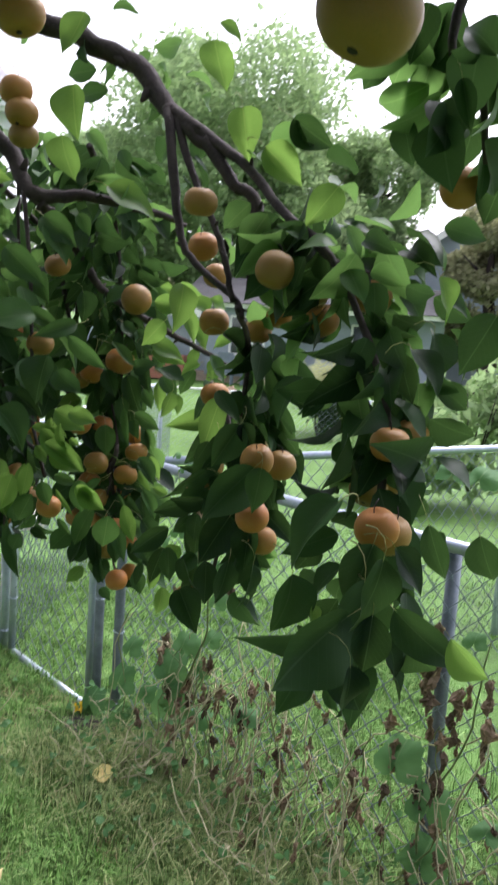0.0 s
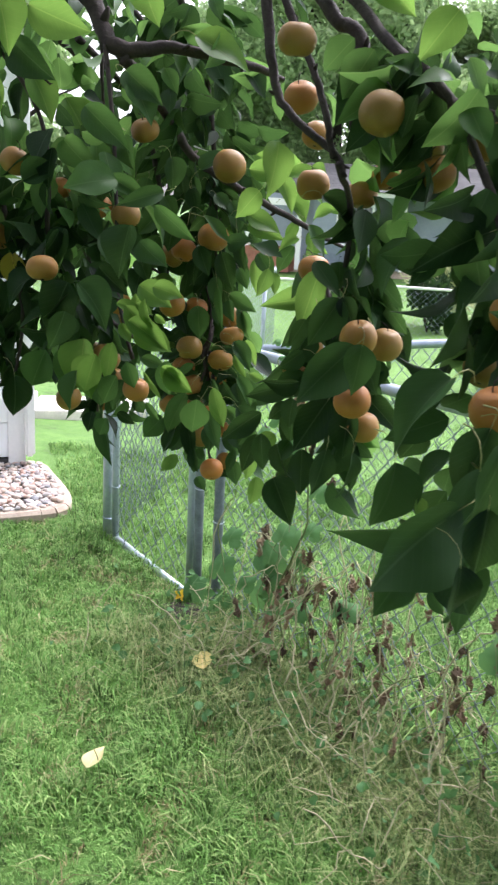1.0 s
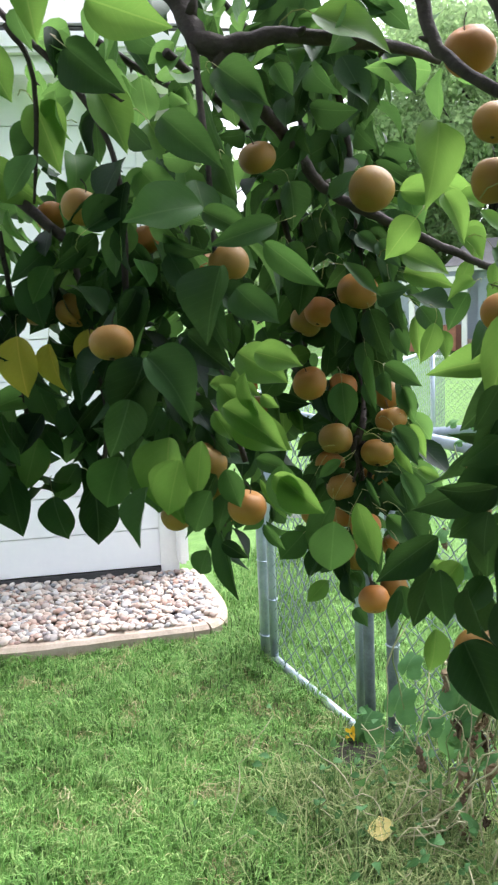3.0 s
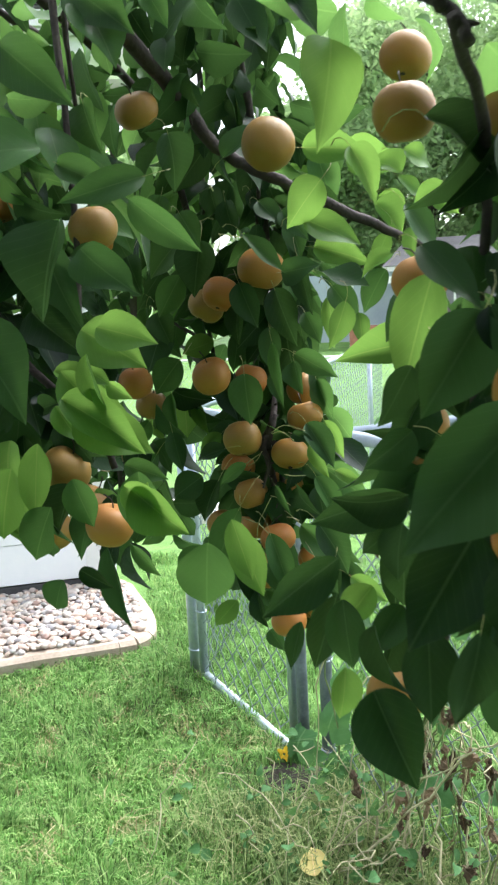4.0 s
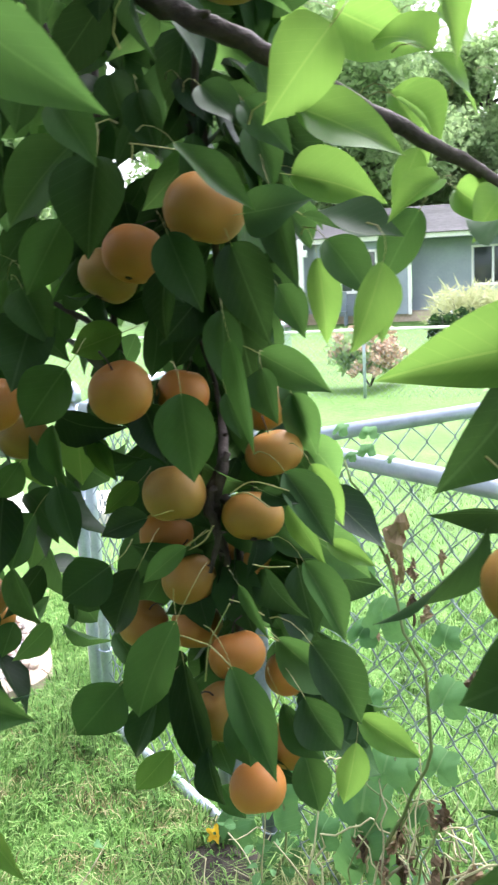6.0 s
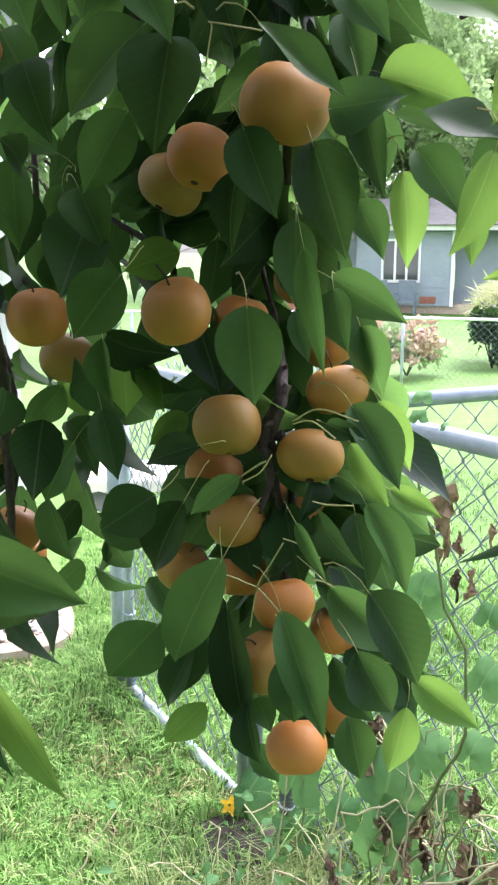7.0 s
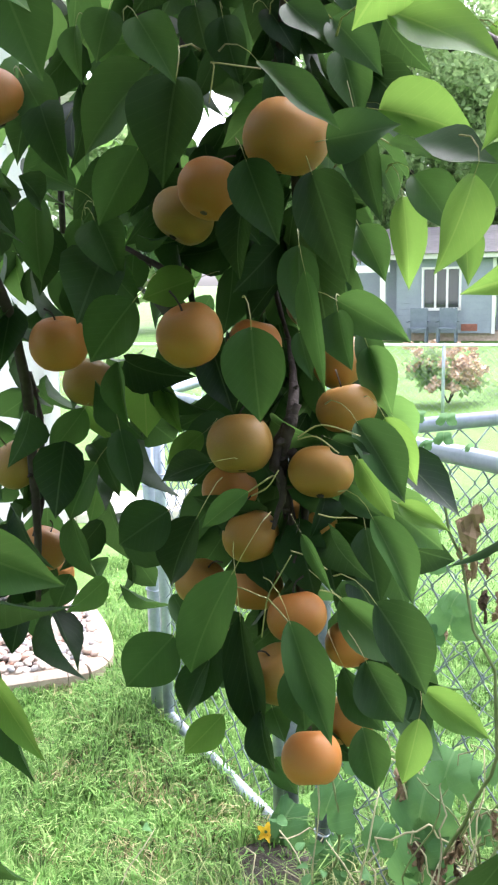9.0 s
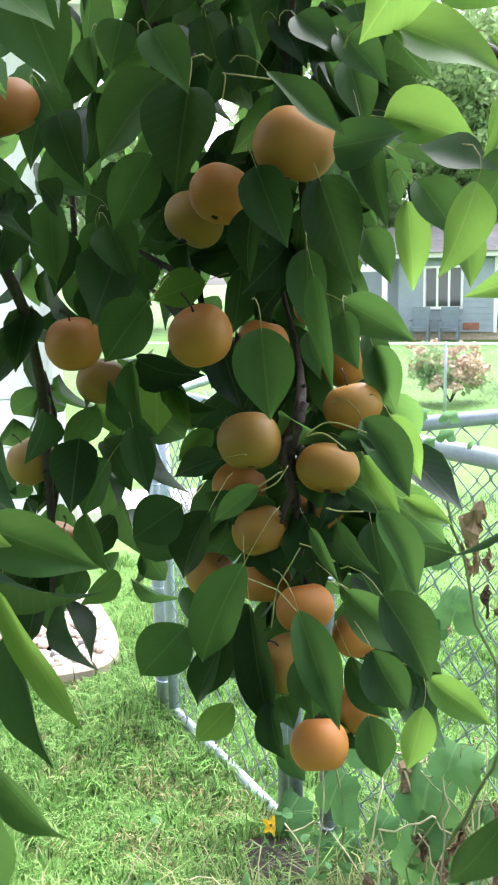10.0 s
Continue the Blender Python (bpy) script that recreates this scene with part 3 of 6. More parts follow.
def stone_bed():
    # raised edging of cast concrete that rounds the corner
    edge = smooth_path([(-3.6, 2.78), (-2.75, 3.3), (-2.2, 3.66), (-1.93, 3.87), (-1.75, 3.99), (-1.69, 4.1), (-1.8, 4.32), (-2.1, 4.68)], 6)
    line = [tuple(q) for q in edge] + [tuple(WALL_C + WALL_D * a) for a in (0.1, 2.2)]

    def inside(x, y):
        hit = False
        for (ax, ay), (bx, by) in zip(line, line[1:] + line[:1]):
            if (ay > y) != (by > y) and x < (bx - ax) * (y - ay) / (by - ay) + ax:
                hit = not hit
        return hit

    root = empty("bed_edging", (-1.9, 3.9, 0))
    for i in range(0, len(edge) - 3, 3):
        row = edge[i:i + 4]
        h = Heap()
        n = len(row)
        vs = []
        for j in range(n):
            t = row[min(j + 1, n - 1)] - row[max(j - 1, 0)]
            t = t / np.linalg.norm(t)
            o = np.array((t[1], -t[0]))
            for w, z in ((-0.055, -0.05), (-0.055, 0.055), (-0.035, 0.07), (0.035, 0.066), (0.055, 0.05), (0.055, -0.05)):
                q = row[j] + o * w
                vs.append((q[0], q[1], z + 0.006 * noise.noise((q[0] * 6, q[1] * 6, z))))
        fs = [(j * 6 + k, j * 6 + (k + 1) % 6, (j + 1) * 6 + (k + 1) % 6, (j + 1) * 6 + k) for j in range(n - 1) for k in range(6)]
        fs += [tuple(range(6))[::-1], tuple((n - 1) * 6 + k for k in range(6))]
        h.add(vs, fs)
        o = h.ob("edging_stone", CONCRETE, None, smooth=False)
        keep_place(o, root)
    tagged(root, "tan concrete edging stones round the pebble bed", "edging")
    # pebbles
    rng = random.Random(8)
    shapes = []
    for k in range(7):
        bm = bmesh.new()
        bmesh.ops.create_icosphere(bm, subdivisions=2, radius=1.0)
        for v in bm.verts:
            v.co *= 1 + 0.28 * noise.noise(v.co * 1.3 + Vector((k * 7, 0, 0)))
            v.co.z *= 0.65
        me = bpy.data.meshes.new("pebble")
        bm.to_mesh(me)
        bm.free()
        me.materials.append(PEBBLE)
        me.polygons.foreach_set("use_smooth", [True] * len(me.polygons))
        shapes.append(me)
    root = empty("pebble_bed", (-2.2, 4.2, 0))
    tagged(root, "bed of mixed tan, grey and red river pebbles", "pebbles")
    rest = Heap()
    placed, cells = [], {}
    tries = 0
    while len(placed) < 1900 and tries < 60000:
        tries += 1
        p = WALL_C + WALL_D * rng.uniform(-0.5, 1.4) + WALL_N * rng.uniform(0.02, 0.9)
        if not inside(p[0], p[1]):
            continue
        r = rng.uniform(0.01, 0.026)
        cx, cy = int(p[0] // 0.06), int(p[1] // 0.06)
        near = [q for i in (-1, 0, 1) for j in (-1, 0, 1) for q in cells.get((cx + i, cy + j), ())]
        if any((p[0] - q[0]) ** 2 + (p[1] - q[1]) ** 2 < (0.62 * (r + q[2])) ** 2 for q in near):
            continue
        placed.append((p[0], p[1], r))
        cells.setdefault((cx, cy), []).append(placed[-1])
        m = pose(p[0], p[1], 0.062 + rng.uniform(0, 0.025), rng.uniform(-25, 25), rng.uniform(-25, 25), rng.uniform(0, 360)) @ Matrix.Diagonal((r * rng.uniform(0.9, 1.4), r, r, 1))
        me = shapes[rng.randrange(7)]
        if len(placed) <= 300:
            o = new("pebble", me)
            o.parent = root
            o.matrix_parent_inverse = Matrix.Translation(-root.location)
            o.matrix_basis = m
        else:
            rest.add([tuple(m @ v.co) for v in me.vertices], [tuple(q.vertices) for q in me.polygons])
    o = rest.ob("pebble_rest", PEBBLE)
    keep_place(o, root)
    tagged(o, kind="stuff")
    base = Heap()
    base.add([(q[0], q[1], 0.045) for q in line], [tuple(range(len(line)))])
    o = base.ob("bed_soil", SOIL)
    keep_place(o, root)


stone_bed()


def shade_wall():
    """An unseen lapped wall, added behind the camera to cut the sky light."""
    root = empty("unseen_shade_wall", (0.0, -2.8, 0.0))
    keep_place(part("wall", box_bm(0.0, -3.0, 2.6, 16.0, 0.3, 5.3), SIDING_BLUE, None), root)
    for k in range(26):
        keep_place(part("siding_board", box_bm(0.0, -2.835, 0.1 + 0.2 * k, 16.0, 0.03, 0.19, 0.004), SIDING_BLUE, None), root)
    tagged(root, "unseen grey-blue lap siding wall added behind the camera to block sky light", "wall", kind="structure")


shade_wall()


# ---- far yard: fence, shrubs, houses, trees ----
def concrete_walk():
    """Pale slabs of a path between the garage and the next lawn."""
    root = empty("concrete_path", (-3.0, 6.4, -0.1))
    for k in range(3):
        x, y = -4.6 + 0.93 * k, 6.2 + 0.36 * k
        z = ground_z(x, y)
        m = Matrix.Translation((x, y, z)) @ Matrix.Rotation(0.37, 4, "Z") @ Matrix.Rotation(-0.11, 4, "X")
        o = part("slab", box_bm(0, 0, 0.0, 0.98, 1.1, 0.12, 0.008, m=m), SLAB, None)
        keep_place(o, root)
    tagged(root, "pale concrete path slabs beyond the garden gate", "path")


concrete_walk()


def far_fence():
    f = empty("far_fence", (-2.0, 14.4, -0.55))
    y = 14.4
    h = Heap()
    h.tube([(x, y, 0.47, 0.022) for x in (-9, -4, 0, 5)], 8)
    keep_place(mesh_ob("top_rail", h.v, h.f, TRIM_WHITE), f)
    for k in range(6):
        x = -8.05 + 2.15 * k
        pole("post", f, (x, y, -0.7), (x, y, 0.5), 0.026, 8)
    chain_link(f, (-9.0, y), (5.0, y), -0.58, 0.47, 0.1, 0.0026, 3)
    tagged(f, "pale wire fence with white top rail across the lawn", "fence")


far_fence()


def foliage_quads(heap, rng, centre, radii, n, size, tip=0.6):
    """Loose leaf sprays over a lumpy shell, thin in places."""
    g = np.random.default_rng(rng.randrange(1 << 30))
    d = g.normal(size=(n, 3))
    d /= np.linalg.norm(d, axis=1)[:, None]
    w = d * 2.6 + np.array(centre)
    lump = np.sin(w[:, 0] * 1.7 + 2 * np.sin(w[:, 1])) * np.sin(w[:, 2] * 1.9 + w[:, 1])
    k = g.uniform(0.5, 1.08, n) * (1 + 0.28 * lump)
    p = np.array(centre) + d * np.array(radii) * k[:, None]
    a = g.normal(size=(n, 3)) + d * 0.4
    a /= np.linalg.norm(a, axis=1)[:, None]
    b = np.cross(a, g.normal(size=(n, 3)))
    b /= np.linalg.norm(b, axis=1)[:, None] + 1e-6
    s = (size * g.uniform(0.5, 1.3, n))[:, None]
    a, b = a * s, b * s * tip * 0.8
    quads = np.stack((p - a, p + b - a * 0.1, p + a, p - b + a * 0.1), 1).reshape(-1, 3)
    heap.add(quads.tolist(), [(4 * i, 4 * i + 1, 4 * i + 2, 4 * i + 3) for i in range(n)], [(0.5, 0), (1, 0.5), (0.5, 1), (0, 0.5)] * n)


def far_tree(name, x, y, base, height, spread, seed, label, n=6500, mat=None, size=0.3):
    rng = random.Random(seed)
    root = empty(name, (x, y, base))
    t = Heap()
    t.tube(smooth_path([(x, y, base - 0.2, 0.35), (x + 0.15, y, base + height * 0.3, 0.27), (x - 0.1, y, base + height * 0.6, 0.18), (x, y, base + height * 0.9, 0.05)], 4), 8)
    for k in range(9):
        a, z = rng.uniform(0, 6.28), base + height * rng.uniform(0.25, 0.7)
        l = spread * rng.uniform(0.5, 0.85)
        t.tube([(x, y, z, 0.1), (x + l * 0.5 * math.cos(a), y + l * 0.5 * math.sin(a), z + l * 0.35, 0.06), (x + l * math.cos(a), y + l * math.sin(a), z + l * 0.6, 0.02)], 5)
    keep_place(t.ob("trunk", BARK), root)
    c = Heap()
    lumps = 34
    for k in range(lumps):
        a = rng.uniform(0, 6.28)
        hz = rng.uniform(0.2, 0.95)
        out = spread * (1 - 0.75 * abs(hz - 0.45) ** 1.3 * 1.6) * rng.uniform(0.35, 0.8)
        r = spread * rng.uniform(0.22, 0.38)
        foliage_quads(c, rng, (x + out * math.cos(a), y + out * math.sin(a), base + height * hz), (r, r, r * 0.8), n // lumps, size)
    keep_place(c.ob("crown", mat or LEAF_HAZY, smooth=False), root)
    tagged(root, label, "tree")


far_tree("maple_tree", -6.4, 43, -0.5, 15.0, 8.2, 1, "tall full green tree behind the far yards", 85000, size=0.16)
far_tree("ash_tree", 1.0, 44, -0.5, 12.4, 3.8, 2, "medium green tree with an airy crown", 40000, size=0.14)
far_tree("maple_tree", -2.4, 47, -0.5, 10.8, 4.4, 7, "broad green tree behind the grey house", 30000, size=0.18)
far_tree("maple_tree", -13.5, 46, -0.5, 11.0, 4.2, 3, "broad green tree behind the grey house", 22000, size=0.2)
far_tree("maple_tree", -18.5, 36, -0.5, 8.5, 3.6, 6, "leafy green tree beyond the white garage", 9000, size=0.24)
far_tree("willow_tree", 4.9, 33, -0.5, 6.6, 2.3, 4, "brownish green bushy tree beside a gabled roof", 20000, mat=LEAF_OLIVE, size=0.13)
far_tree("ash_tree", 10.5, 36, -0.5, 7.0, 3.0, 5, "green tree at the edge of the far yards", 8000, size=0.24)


def shrub(name, x, y, base, h, r, seed, label, n=900, bloom=0, mat=None, size=0.07, tip=0.6):
    rng = random.Random(seed)
    root = empty(name, (x, y, base))
    st = Heap()
    for k in range(7):
        a = rng.uniform(0, 6.28)
        st.tube([(x, y, base, 0.015), (x + r * 0.4 * math.cos(a), y + r * 0.4 * math.sin(a), base + h * 0.5, 0.01), (x + r * 0.7 * math.cos(a), y + r * 0.7 * math.sin(a), base + h * 0.85, 0.004)], 5)
    keep_place(st.ob("stem", BARK), root)
    c = Heap()
    for k in range(10):
        a = rng.uniform(0, 6.28)
        foliage_quads(c, rng, (x + r * 0.5 * math.cos(a), y + r * 0.5 * math.sin(a), base + h * rng.uniform(0.25, 0.8)), (r * 0.5, r * 0.5, h * 0.25), n // 10, size, tip)
    keep_place(c.ob("foliage", mat or LEAF_HAZY, smooth=False), root)
    for k in range(bloom):
        a, q = rng.uniform(0, 6.28), rng.uniform(0.2, 1.0)
        b = Heap()
        px, py, pz = x + r * q * math.cos(a), y - abs(r * q * math.sin(a)), base + h * rng.uniform(0.3, 1.0)
        foliage_quads(b, rng, (px, py, pz), (0.085, 0.085, 0.075), 60, 0.035, 0.9)
        keep_place(b.ob("bloom", BLOOM, smooth=False), root)
    tagged(root, label, "shrub")


shrub("hydrangea", -1.65, 15.6, -0.55, 0.95, 0.68, 11, "hydrangea shrub with faded pinkish flower heads", 1100, 42)
shrub("evergreen_shrub", -0.35, 17.0, -0.55, 1.1, 0.45, 12, "dark evergreen shrub behind the far fence", 2600, mat=LEAF, size=0.06)
shrub("ornamental_grass", -0.15, 18.2, -0.55, 1.5, 0.75, 13, "tall pale ornamental grass clump", 2600, mat=LEAF_STRAW, size=0.2, tip=0.07)
for k, sx in enumerate((0.9, 1.9, 3.1, 4.4)):
    shrub("hedge_shrub", sx, 11.0 + 0.8 * (k % 2), -0.45, 1.5 + 0.3 * (k % 3), 0.9, 20 + k, "dense green shrub in the next yard", 1500, size=0.1)


def lap_wall(parent, x0, x1, y, z0, z1, mat, step=0.19):
    part_ob = part("wall", box_bm((x0 + x1) / 2, y + 0.15, (z0 + z1) / 2, x1 - x0, 0.26, z1 - z0), mat, None)
    keep_place(part_ob, parent)
    n = int((z1 - z0) / step)
    for k in range(n):
        z = z0 + k * step
        bm = box_bm((x0 + x1) / 2, y, z + step / 2, x1 - x0, 0.025, step - 0.004)
        for v in bm.verts:
            if v.co.z < z + step / 2:
                v.co.y -= 0.014
        keep_place(part("siding_board", bm, mat, None), parent)


def sash(parent, cx, y, cz, w, h, panes):
    win = empty("window", (cx, y, cz))
    win.parent = parent
    win.matrix_parent_inverse = Matrix.Translation(-parent.location)
    t = 0.07
    parts = [(cx, cz + h / 2, w + 2 * t, t), (cx, cz - h / 2, w + 2 * t, t * 1.3), (cx - w / 2 - t / 2, cz, t, h), (cx + w / 2 + t / 2, cz, t, h)]
    bm = bmesh.new()
    for px, pz, sx, sz in parts:
        box_bm(px, y - 0.05, pz, sx, 0.07, sz, 0.006, bm)
    for k in range(1, panes):
        box_bm(cx - w / 2 + w * k / panes, y - 0.045, cz, 0.07, 0.06, h, 0.005, bm)
    fr = part("window_frame", bm, TRIM_WHITE, None)
    fr.parent = win
    fr.matrix_parent_inverse = Matrix.Translation((-cx, -y, -cz))
    for k in range(panes):
        g = part("pane", box_bm(cx - w / 2 + w * (k + 0.5) / panes, y - 0.025, cz, w / panes - 0.05, 0.012, h - 0.04), GLASS, None)
        g.parent = win
        g.matrix_parent_inverse = Matrix.Translation((-cx, -y, -cz))


def grey_house():
    y = 30.0
    h = empty("grey_house", (-3.0, y, -0.55))
    lap_wall(h, -4.9, -1.85, y, -0.3, 2.05, SIDING_BLUE)
    lap_wall(h, -1.85, 3.2, y + 0.9, -0.3, 2.05, SIDING_BLUE)
    keep_place(part("foundation", box_bm(-1.2, y + 0.7, -0.5, 9.0, 1.2, 0.5), CONCRETE, None), h)
    keep_place(part("vent", box_bm(-2.6, y - 0.03, -0.12, 0.5, 0.04, 0.22, 0.01), BRICK, None, "reddish foundation vent"), h)
    keep_place(part("corner_board", box_bm(-1.87, y - 0.03, 0.88, 0.11, 0.07, 2.4, 0.01), TRIM_WHITE, None), h)
    sash(h, -3.48, y, 1.1, 1.1, 1.28, 3)
    sash(h, 0.7, y + 0.9, 1.1, 1.2, 1.2, 2)
    keep_place(part("fascia", box_bm(-1.2, y - 0.42, 2.1, 9.4, 0.04, 0.16, 0.01), TRIM_WHITE, None), h)
    keep_place(part("soffit", box_bm(-1.2, y - 0.2, 2.03, 9.4, 0.46, 0.03), SIDING_BLUE, None), h)
    bm = bmesh.new()
    vs = [bm.verts.new(c) for c in ((-5.9, y - 0.45, 2.18), (3.6, y - 0.45, 2.18), (3.6, y + 4.0, 3.2), (-5.9, y + 4.0, 3.2), (3.6, y + 8.0, 2.18), (-5.9, y + 8.0, 2.18))]
    for q in ((0, 1, 2, 3), (3, 2, 4, 5), (0, 3, 5), (1, 4, 2), (0, 5, 4, 1)):
        bm.faces.new([vs[k] for k in q])
    roof = part("roof", bm, SHINGLE, None)
    keep_place(roof, h)
    for k in range(9):
        f = k / 9
        m = Matrix.Translation((-1.15, y - 0.3 + 4.4 * f, 2.24 + 1.02 * f)) @ Matrix.Rotation(math.atan2(1.02, 4.45), 4, "X")
        o = part("shingle_course", box_bm(0, 0, 0, 9.5, 0.54, 0.02, 0, m=m), SHINGLE, None)
        o.parent = roof
    # porch with brick base at the side
    keep_place(part("porch_base", box_bm(-6.2, y - 0.5, -0.1, 1.5, 1.0, 0.8, 0.02), BRICK, None, "red brick porch base"), h)
    keep_place(part("porch_post", box_bm(-5.2, y - 0.8, 0.9, 0.16, 0.16, 2.6, 0.01), TRIM_WHITE, None), h)
    keep_place(part("porch_post", box_bm(-6.9, y - 0.8, 0.9, 0.16, 0.16, 2.6, 0.01), TRIM_WHITE, None), h)
    keep_place(part("porch_beam", box_bm(-6.1, y - 0.8, 1.75, 2.2, 0.2, 0.22, 0.01), TRIM_WHITE, None), h)
    lap_wall(h, -9.5, -4.9, y + 1.2, -0.3, 2.05, SIDING_BLUE)
    tagged(h, "single storey grey-blue house with white trimmed windows", "house")
    # garden chairs against the wall
    for cx in (-4.1, -3.2):
        c = empty("garden_chair", (cx, y - 0.7, -0.55))
        for name, b in (("seat", (cx, y - 0.75, -0.12, 0.55, 0.5, 0.05)), ("backrest", (cx, y - 0.5, 0.2, 0.55, 0.05, 0.62)), ("armrest", (cx - 0.3, y - 0.75, 0.1, 0.08, 0.55, 0.03)), ("armrest", (cx + 0.3, y - 0.75, 0.1, 0.08, 0.55, 0.03)), ("leg", (cx - 0.27, y - 0.98, -0.32, 0.06, 0.06, 0.46)), ("leg", (cx + 0.27, y - 0.98, -0.32, 0.06, 0.06, 0.46)), ("leg", (cx - 0.27, y - 0.52, -0.32, 0.06, 0.06, 0.46)), ("leg", (cx + 0.27, y - 0.52, -0.32, 0.06, 0.06, 0.46))):
            keep_place(part(name, box_bm(*b, 0.012), CHAIR_GREY, None), c)
        tagged(c, "grey plastic garden chair against the house wall", "chair", "garden chairs")


grey_house()


def gable_house():
    y = 38.0
    h = empty("gabled_house", (5.5, y, -0.55))
    bm = bmesh.new()
    prof = [(1.3, -0.6), (10.0, -0.6), (10.0, 4.0), (5.6, 7.2), (1.3, 4.0)]
    a = [bm.verts.new((x, y, z)) for x, z in prof]
    b = [bm.verts.new((x, y + 7, z)) for x, z in prof]
    bm.faces.new(a)
    bm.faces.new(b[::-1])
    for k in range(5):
        bm.faces.new((a[k], a[(k + 1) % 5], b[(k + 1) % 5], b[k]))
    bmesh.ops.recalc_face_normals(bm, faces=bm.faces)
    keep_place(part("wall", bm, SIDING_BLUE, None), h)
    for s in (-1, 1):
        ang = math.atan2(3.2, 4.35)
        m = Matrix.Translation((5.6 + s * 2.35, y + 3.3, 5.6)) @ Matrix.Rotation(s * ang, 4, "Y")
        keep_place(part("roof", box_bm(0, 0, 0, 5.9, 8.0, 0.14, m=m), SHINGLE, None), h)
        m = Matrix.Translation((5.6 + s * 2.35, y - 0.75, 5.52)) @ Matrix.Rotation(s * ang, 4, "Y")
        keep_place(part("rake_board", box_bm(0, 0, 0, 5.9, 0.06, 0.26, m=m), TRIM_WHITE, None), h)
    sash(h, 4.2, y, 1.6, 1.0, 1.3, 2)
    tagged(h, "pale house with a gabled roof and white rake boards", "house")


gable_house()


# ---- leaves of the pear tree ----
PROFILE = ((0.0, 0.02), (0.025, 0.12), (0.06, 0.215), (0.12, 0.325), (0.2, 0.42), (0.3, 0.482), (0.39, 0.5), (0.48, 0.49), (0.57, 0.455), (0.66, 0.39), (0.74, 0.31), (0.81, 0.225), (0.87, 0.148), (0.92, 0.088), (0.96, 0.042), (1.0, 0.003))


def leaf_shape(bend, fold, twist, wave, seed, stalk=True, cols=(-1, -0.5, 0, 0.5, 1), profile=PROFILE):
    """A pointed oval leaf of length 1 along y, with a V fold, a bend, a wavy rim and a stalk."""
    rng = random.Random(seed)
    ph = rng.uniform(0, 6.28)
    verts, uvs = [], []
    for v, w in profile:
        for c in cols:
            x = c * w
            z = fold * abs(c) * w - bend * v * v + wave * abs(c) * math.sin(v * 9 + ph + (1.3 if c > 0 else 0)) * min(1, 4 * w)
            a = twist * v
            verts.append((x * math.cos(a) + 0.05 * bend * v * math.sin(ph), v * (1 - 0.25 * bend * v), z + x * math.sin(a)))
            uvs.append((0.5 + c * w, v))
    n = len(cols)
    faces = [(j * n + i, j * n + i + 1, (j + 1) * n + i + 1, (j + 1) * n + i) for j in range(len(profile) - 1) for i in range(n - 1)]
    marks = [0] * len(faces)
    if stalk:
        h = Heap()
        h.tube([(0, 0.03, 0.0, 0.008), (0, -0.12, 0.015, 0.0085), (0.03, -0.26, -0.05, 0.009), (0.1, -0.38, -0.2, 0.0095), (0.16, -0.42, -0.4, 0.011)], 4)
        o = len(verts)
        verts += [tuple(q) for q in h.v]
        uvs += [(0.5, 0.5)] * len(h.v)
        faces += [tuple(i + o for i in q) for q in h.f]
        marks += [1] * len(h.f)
    return verts, faces, uvs, marks


SHAPES = []
for k, (bd, fo, tw, wv) in enumerate(((0.25, 0.32, 0.15, 0.03), (0.5, 0.5, -0.4, 0.045), (0.15, 0.25, 0.3, 0.03), (0.7, 0.55, 0.45, 0.045), (0.35, 0.8, -0.2, 0.035), (-0.25, 0.4, -0.35, 0.045), (0.45, 0.3, 0.7, 0.055), (0.2, 0.6, 0.1, 0.04))):
    SHAPES.append(leaf_shape(bd, fo, tw, wv, k))


def leaf_mesh(shape, material):
    verts, faces, uvs, marks = shape
    me = bpy.data.meshes.new("leaf")
    me.from_pydata(verts, [], faces)
    me.materials.append(material)
    me.materials.append(PETIOLE)
    me.polygons.foreach_set("material_index", marks)
    me.polygons.foreach_set("use_smooth", [True] * len(faces))
    layer = me.uv_layers.new(name="UVMap")
    idx = np.empty(len(me.loops), dtype=np.int32)
    me.loops.foreach_get("vertex_index", idx)
    layer.data.foreach_set("uv", np.asarray(uvs, dtype=np.float32)[idx].ravel())
    return me


KINDS = {"g": LEAF, "m": LEAF_MID, "y": LEAF_BACKLIT, "a": LEAF_YELLOW, "f": LEAF_FALLEN}
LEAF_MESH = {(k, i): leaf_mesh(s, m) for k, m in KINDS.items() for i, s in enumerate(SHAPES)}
BARE_MESH = {(k, i): leaf_mesh((s[0][:80], s[1][:60], s[2][:80], s[3][:60]), m) for k, m in KINDS.items() for i, s in enumerate(SHAPES)}
TREE = empty("pear_tree", (-1.55, 0.75, 0))
tagged(TREE, "pear tree with drooping leafy boughs heavy with russet fruit", "tree")
PICK = random.Random(77)


def leaf_turn(base, tip, width, roll):
    """The pose of a leaf from stalk to tip, its face towards the lawn side, turned by roll degrees about its length."""
    b, t = Vector(base), Vector(tip)
    y = t - b
    length = y.length
    y.normalize()
    n = Vector((0.3, -0.9, 0.25))
    n = (n - y * n.dot(y)).normalized()
    n.rotate(Matrix.Rotation(radians(roll), 3, y))
    x = y.cross(n)
    m = Matrix((x, y, n)).transposed().to_4x4()
    return Matrix.Translation(b) @ m @ Matrix.Diagonal((width, length, min(length, width * 1.6), 1))


